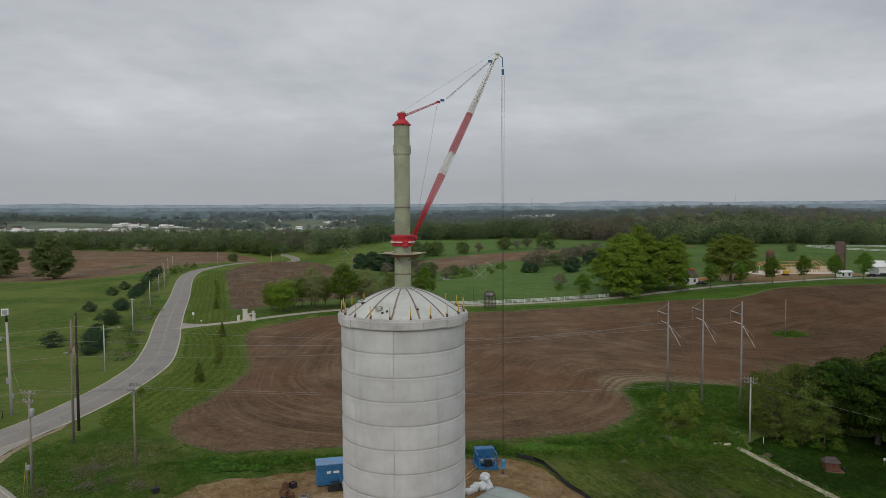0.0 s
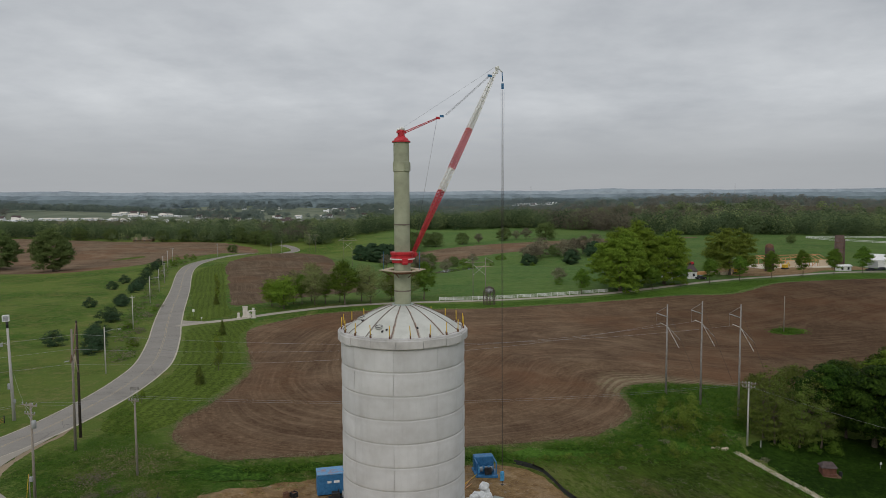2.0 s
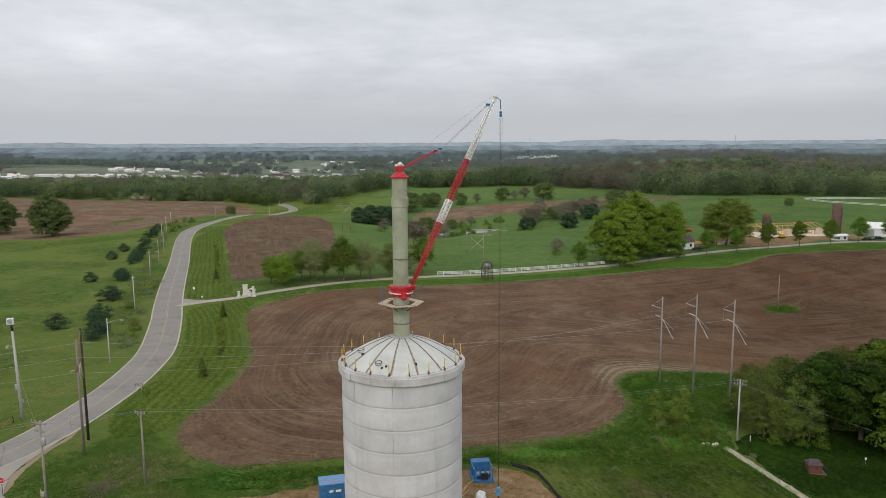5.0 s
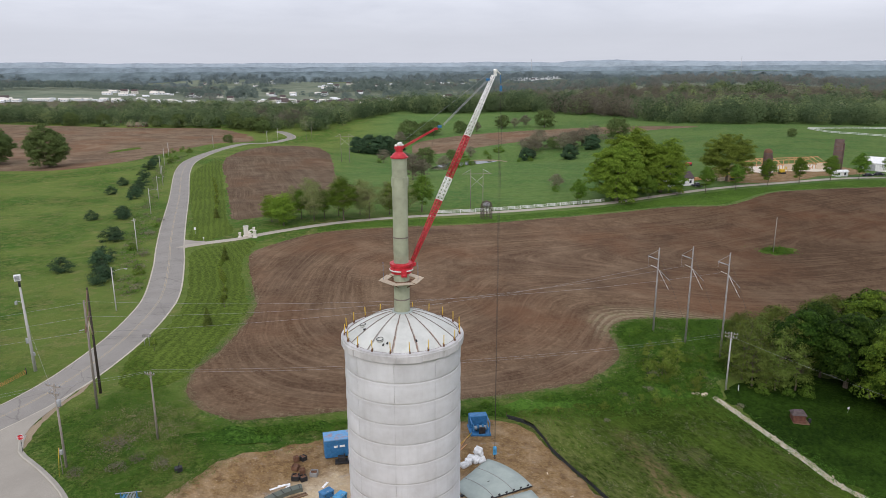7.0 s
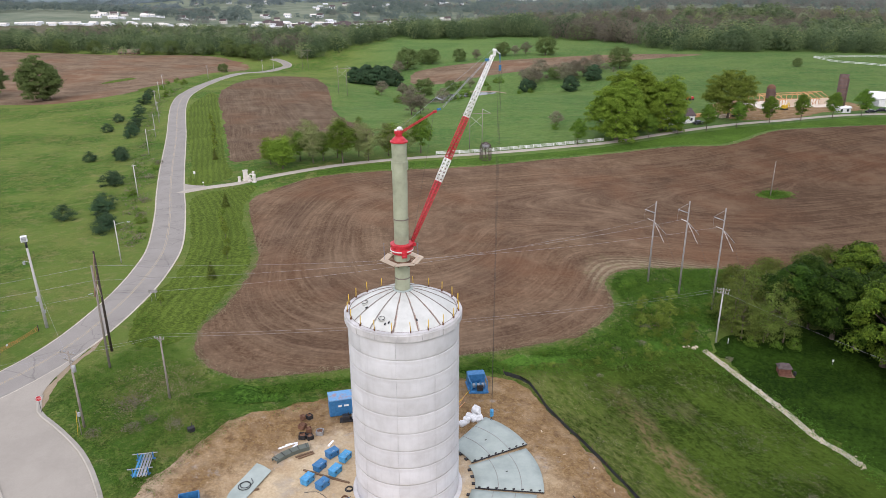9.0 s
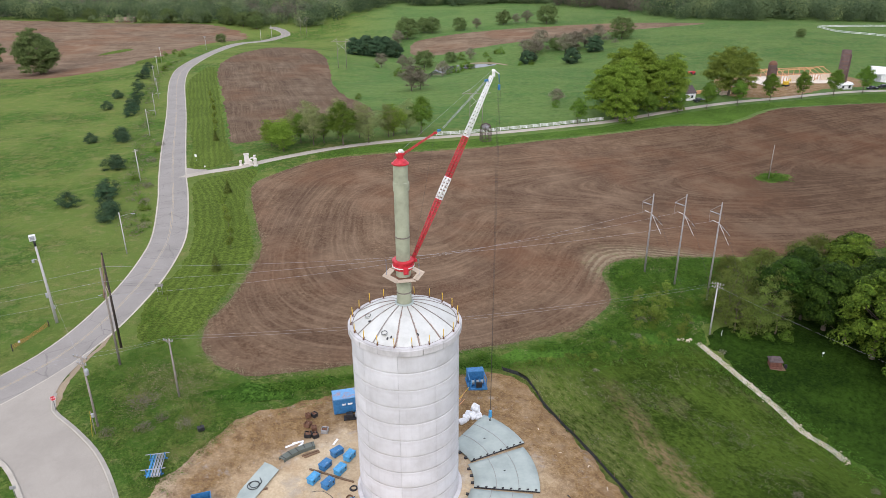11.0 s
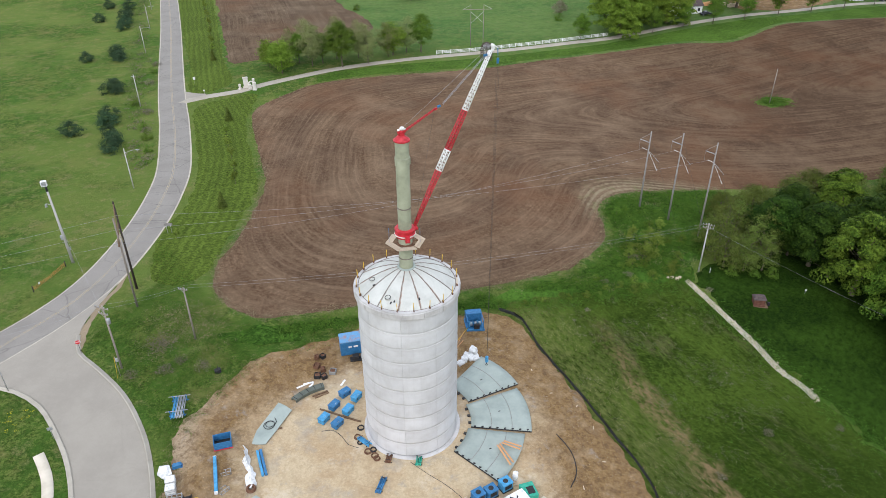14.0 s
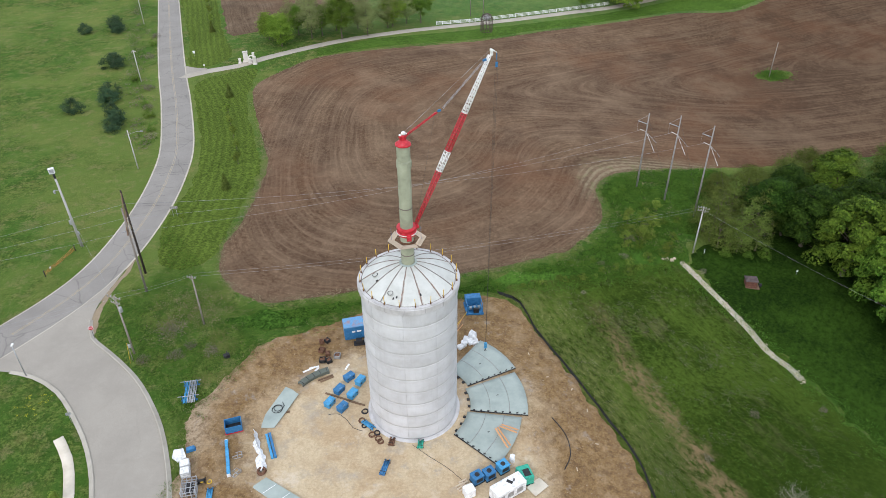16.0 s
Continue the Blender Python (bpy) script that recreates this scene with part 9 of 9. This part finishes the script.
for x, y in ((78, 79), (80.5, 81)):
    f = Shape().rod((-0.6, 0, -0.2), (-0.6, 0, 1.4), 0.06, 0.06, 8).rod((0.6, 0, -0.2), (0.6, 0, 1.4), 0.06, 0.06, 8).rod((-0.9, 0, 1.3), (0.9, 0, 1.3), 0.05, 0.05, 8)
    solo("washing_post", f, GREY, ground_at(x, y, 30), "low grey steel frame on the yard", "frame")

# ---- farm and far things ----
fence = thing("white_fence", (0, 0, 0), "long white three-rail fence along the drive", "fence")
FL = curve_through([(-2.5, 244.8), (9.2, 249.0), (23.8, 255.2), (46.2, 263.6), (62.0, 269.2)], 2.5)
pm = Shape().box((0, 0, 0.6), (0.16, 0.16, 1.5)).mesh("post", SIDING)
for p, q in zip(FL, FL[1:]):
    part("post", pm, None, fence, at=pose(p.x, p.y, gz(p.x, p.y), 0, 0, 22))
    for h in (0.35, 0.75, 1.15):
        a, b = Vector((p.x, p.y, gz(p.x, p.y) + h)), Vector((q.x, q.y, gz(q.x, q.y) + h))
        m = (a + b) / 2
        part("rail", Shape().box((0, 0, 0), ((b - a).length, 0.06, 0.15)), SIDING, fence, at=pose(m.x, m.y, m.z, 0, -math.degrees(math.atan2(b.z - a.z, math.hypot(b.x - a.x, b.y - a.y))), math.degrees(math.atan2(b.y - a.y, b.x - a.x))))
f2 = thing("white_fence", (0, 0, 0), "far white rail fence round the upper pasture", "fence")
for line in ([(276, 541), (275, 525), (277, 509), (289, 496), (300, 484), (330, 470), (370, 455)], [(276, 541), (310, 548), (350, 552), (400, 556)]):
    L2 = curve_through(line, 5)
    for p, q in zip(L2, L2[1:]):
        part("post", pm, None, f2, at=pose(p.x, p.y, gz(p.x, p.y), 0, 0, 0))
        a, b = Vector((p.x, p.y, gz(p.x, p.y))), Vector((q.x, q.y, gz(q.x, q.y)))
        s = Shape()
        for h in (0.4, 1.15):
            s.rod(a + Vector((0, 0, h)), b + Vector((0, 0, h)), 0.16, 0.16, 4, False)
        part("rail", s, SIDING, f2)


def gable(w, d, h, rise, over=0.35):
    """A gabled roof over a box of the given size."""
    a, b = w / 2 + over, d / 2 + over
    s = Shape()
    t = 0.18
    v = [(-a, -b, h - 0.1), (a, -b, h - 0.1), (a, b, h - 0.1), (-a, b, h - 0.1), (-a, 0, h + rise), (a, 0, h + rise)]
    v += [(x, y, z + t) for x, y, z in v]
    s.add(v, [(6, 7, 11, 10), (8, 9, 10, 11), (0, 4, 5, 1), (2, 5, 4, 3), (0, 1, 7, 6), (2, 3, 9, 8), (0, 6, 10, 4), (4, 10, 9, 3), (1, 5, 11, 7), (5, 2, 8, 11)])
    return s


def gable_walls(w, d, h, rise):
    a, b = w / 2, d / 2
    s = Shape()
    s.add([(-a, -b, -1), (a, -b, -1), (a, b, -1), (-a, b, -1), (-a, -b, h), (a, -b, h), (a, b, h), (-a, b, h), (-a, 0, h + rise), (a, 0, h + rise)],
          [(0, 1, 5, 4), (2, 3, 7, 6), (1, 2, 6, 9, 5), (3, 0, 4, 8, 7), (4, 5, 9, 8), (6, 7, 8, 9)])
    return s


def house(name, x, y, turn, w, d, h, rise, wall, roof, label, windows=3, category="house", group=""):
    o = thing(name, ground_at(x, y, turn), label, category, group)
    part("wall", gable_walls(w, d, h, rise), wall, o)
    part("roof", gable(w, d, h, rise), roof, o)
    for i in range(windows):
        win = part("window", Shape().box((-w / 2 + w * (i + 0.5) / windows, -d / 2 - 0.02, h * 0.55), (0.95, 0.06, 1.2)), GLASS, o)
        part("frame", Shape().box((-w / 2 + w * (i + 0.5) / windows, -d / 2 - 0.05, h * 0.55 - 0.68), (1.15, 0.12, 0.1)).box((-w / 2 + w * (i + 0.5) / windows, -d / 2 - 0.05, h * 0.55 + 0.66), (1.15, 0.1, 0.1)), SIDING, win)
    return o


house("farmhouse", 99, 299, 12, 12, 8, 3.2, 2.4, SIDING, SHINGLE, "white sided farmhouse half hidden behind shade trees", 4)
barn = house("white_barn", 209, 338, -38, 13, 10, 3.8, 2.5, SIDING, SIDING, "white metal barn with a shallow gable roof", 0, "barn")
part("door", Shape().box((-3, -5.06, 1.7), (4, 0.1, 3.2)), GREY, barn, "wide grey sliding door")
house("white_shed", 176, 312, 10, 6, 2.6, 2.0, 0.6, SIDING, SIDING, "small white trailer shed beside the silo", 2, "shed")


def silo(x, y, h, r, label, dome):
    s = thing("silo", ground_at(x, y), label, "silo")
    part("shaft", Shape().lathe([(r, -0.5), (r, h)] + ([] if dome else [(r - 0.3, h), (r - 0.3, h - 2)]), 28), SILO, s)
    if dome:
        part("dome", Shape().lathe([(r + 0.05, h), (r * 0.92, h + r * 0.4), (r * 0.6, h + r * 0.8), (0, h + r * 0.98)], 28), RUST, s, "rusty metal dome")
    for i in range(int(h / 1.6)):
        part("hoop", Shape().lathe([(r + 0.01, 0.8 + 1.6 * i), (r + 0.05, 0.82 + 1.6 * i), (r + 0.05, 0.9 + 1.6 * i), (r + 0.01, 0.92 + 1.6 * i)], 28), RUST, s)
    part("chute", Shape().box((r * 0.7, -r * 0.75, h * 0.45), (0.8, 0.8, h * 0.88), 45), SILO, s)


silo(143.5, 313, 10.6, 1.8, "old brown stave silo with a domed metal cap", True)
silo(180, 323, 15.3, 1.95, "tall dark brown stave silo without a roof", False)

# the timber-framed house
fr = thing("house_frame", ground_at(164, 338, 12), "unfinished house of fresh timber framing on bare dirt", "house frame")
part("slab", Shape().box((0, -2.5, 0.1), (44, 22, 0.4)), TAN, fr, "pale concrete slab")
stud = Shape().box((0, 0, 1.6), (0.22, 0.22, 2.8)).mesh("stud", TIMBER)
for i in range(24):
    part("stud", stud, None, fr, at=pose(-17 + 1.48 * i, -6.5, 0.2))
    if i % 2 == 0:
        part("stud", stud, None, fr, at=pose(-17 + 1.48 * i, 6.5, 0.2))
for y, z in ((-6.5, 3.2), (6.5, 3.2), (0, 5.2)):
    part("plate", Shape().box((0, y, z), (35, 0.3, 0.3)), TIMBER, fr)
for i in range(12):
    x = -16.5 + 3 * i
    if i in (4, 5, 6):
        continue
    part("rafter", Shape().rod((x, -7, 3.2), (x, 0, 5.4), 0.13, 0.13, 4, False).rod((x, 7, 3.2), (x, 0, 5.4), 0.13, 0.13, 4, False), TIMBER, fr)
for x, w in ((-1.5, 9.0), (14.0, 5.0), (-12, 4)):
    part("sheathing", Shape().box((x, -6.7, 1.75), (w, 0.12, 2.9)), PLANK, fr, "plywood sheathing")
for x in (8, 11.5):
    part("brace", Shape().rod((x, -6.6, 0.3), (x + 2.6, -6.6, 3.1), 0.12, 0.12, 4, False), TIMBER, fr)


def car(x, y, turn, mat, label, ln=4.7, pick=False, category="car"):
    c = thing("parked_car", ground_at(x, y, turn, 1, 0.1), label, category)
    w = 1.85
    part("body", Shape().box((0, 0, 0.7), (ln, w, 0.62), 0, 0, 0.12), mat, c)
    cab = part("cabin", Shape().add([(-1.3, -0.85, 1.0), (1.0, -0.85, 1.0), (1.0, 0.85, 1.0), (-1.3, 0.85, 1.0), (-0.9, -0.7, 1.62), (0.55, -0.7, 1.62), (0.55, 0.7, 1.62), (-0.9, 0.7, 1.62)],
                                    [(0, 1, 5, 4), (1, 2, 6, 5), (2, 3, 7, 6), (3, 0, 4, 7), (4, 5, 6, 7)]), mat, c)
    part("windows", Shape().box((-0.15, 0, 1.32), (1.7, 1.66, 0.36)), GLASS, cab)
    for sx in (-1, 1):
        for sy in (-1, 1):
            wh = part("wheel", Shape().rod((sx * ln * 0.31, sy * 0.8, 0.34), (sx * ln * 0.31, sy * 0.96, 0.34), 0.34, 0.34, 16), BLACK, c)
            part("rim", Shape().rod((sx * ln * 0.31, sy * 0.965, 0.34), (sx * ln * 0.31, sy * 0.975, 0.34), 0.2, 0.2, 12), GREY, wh)


car(106, 292.5, 15, CARBLACK, "black car parked by the farmhouse")
car(188, 311, 10, CARBLACK, "black car parked near the barn", 4.9)
car(196, 316.5, 10, CARBLACK, "dark car parked near the barn", 4.7)
ex = thing("excavator", ground_at(153.5, 319, 30), "yellow excavator standing on the building plot", "excavator")
part("tracks", Shape().box((0, -0.8, 0.4), (2.8, 0.5, 0.7)).box((0, 0.8, 0.4), (2.8, 0.5, 0.7)), BLACK, ex)
part("cab", Shape().box((0, 0, 1.5), (2.2, 1.8, 1.4)), YELLOW, ex)
part("arm", Shape().rod((1, 0, 1.5), (2.6, 0, 3.0), 0.2, 0.18, 8).rod((2.6, 0, 3.0), (3.8, 0, 1.0), 0.18, 0.14, 8), YELLOW, ex)
copy_thing(ex, ground_at(126.5, 306, 150))
tk = thing("red_tractor", ground_at(125.5, 362, 20), "red farm tractor beside the farmhouse trees", "tractor")
part("body", Shape().box((0, 0, 1.2), (3.6, 1.4, 1.3)), RED, tk)
for sx, r in ((-1, 0.8), (1.2, 0.5)):
    for sy in (-1, 1):
        part("wheel", Shape().rod((sx, sy * 0.8, r), (sx, sy * 1.15, r), r, r, 16), BLACK, tk)
for i in range(3):
    solo("lumber_stack", Shape().box((0, 0, 0.5), (5, 1.6, 1.0)).box((0.3, 0, 1.15), (4.4, 1.3, 0.3)), PLANK if i else TIMBER, ground_at(112 + 4.6 * i, 309 - 2.2 * i, 25), "stack of pale lumber by the plot", "lumber")

# gazebo cage, entrance stones
gzb = thing("wire_cage", ground_at(14.6, 239.6, 10), "dark round wire cage with a domed top beside the fence", "cage")
for i in range(24):
    a = radians(15 * i)
    part("bar", Shape().line([(2.0 * math.cos(a), 2.0 * math.sin(a), 0), (2.0 * math.cos(a), 2.0 * math.sin(a), 4.4), (1.5 * math.cos(a), 1.5 * math.sin(a), 5.6), (0, 0, 6.3)], 0.055, 5), BROWNSTEEL, gzb)
for z, r in ((0.2, 2.0), (1.6, 2.0), (3.0, 2.0), (4.4, 2.0), (5.6, 1.5)):
    part("hoop", Shape().torus((0, 0, z), r, 0.04, 24, 5), BROWNSTEEL, gzb)
part("hopper", Shape().lathe([(0.0, 3.4), (1.3, 4.4), (1.3, 5.2), (0, 5.9)], 16), GREY, gzb, "grey hopper inside")
for x, y, w, h, t in ((-60.2, 208.6, 1.7, 2.7, 20), (-57.0, 206.4, 1.0, 1.7, 0), (-58.8, 207.6, 0.9, 0.8, 30), (-61.8, 207.4, 0.7, 1.0, 0), (-58.0, 209.4, 0.8, 1.9, 10)):
    e = thing("entrance_stone", ground_at(x, y, t), "white carved stone pillar at the drive's entrance", "stone pillar", "entrance stones")
    part("base", Shape().box((0, 0, 0.15), (w * 1.15, 1.0, 0.5)), STONE, e)
    part("shaft", Shape().box((0, 0, 0.35 + h / 2), (w * 0.8, 0.7, h)), STONE, e)
    part("cap", Shape().box((0, 0, 0.45 + h), (w * 0.95, 0.9, 0.25)), STONE, e)
solo("entrance_ring", Shape().torus((0, 0, 0), 0.7, 0.22, 24, 8), STONE, pose(-58.6, 208.6, gz(-58.6, 208.6) + 1.2, 90, 0, 25), "white stone ring between the entrance pillars", "stone ring")

# the town
TANROOF = painted("tan_brown_shingles", (0.24, 0.165, 0.12), 0.9, 0.0, 0.2)
house("farmhouse", -307, 712, 4, 18, 9, 2.0, 2.4, OLDWOOD, TANROOF, "low brown farmhouse before the far woods", 4)
FARSIDING = painted("weathered_pale_siding", (0.72, 0.73, 0.74), 0.7, 0.0, 0.08)
protos = []
for k, (w, d, h, rise, wall, roof) in enumerate(((14, 5, 2.6, 1.2, FARSIDING, FARSIDING), (13, 9, 5.0, 3.2, FARSIDING, SHINGLE), (11, 8, 4.6, 3.0, STONE, SHINGLE), (15, 8, 3.4, 2.0, FARSIDING, STONE))):
    x, y = HOMES[k]
    protos.append(house("town_house", x, y, 15 * k, w, d, h, rise, wall, roof, "far pale house of the small town among trees", 3, "house", "houses of the far town"))
for i, (x, y) in enumerate(HOMES[4:]):
    p = protos[(i * 7 + i // 3) % 4 if i > 56 else (0, 3, 0, 3)[i % 4]]
    copy_thing(p, ground_at(x, y, (i * 47) % 60 - 30, 0.78 if i < 41 else 0.95, 0.5) if i else ground_at(x, y))
for x, y, w in ((-30, 2050, 90), (260, 2150, 120), (330, 2250, 60)):
    house("large_hall", x, y, 8, w, 30, 6, 2, FARSIDING, FARSIDING, "long white hall in the far town", 0, "hall", "halls of the far town")
for x, y, h in ((300, 2500, 70), (1000, 2450, 75)):
    solo("radio_mast", Shape().rod((0, 0, 0), (0, 0, h), 1.2, 0.6, 6), GREY, ground_at(x, y), "far thin radio mast on a hill", "mast")
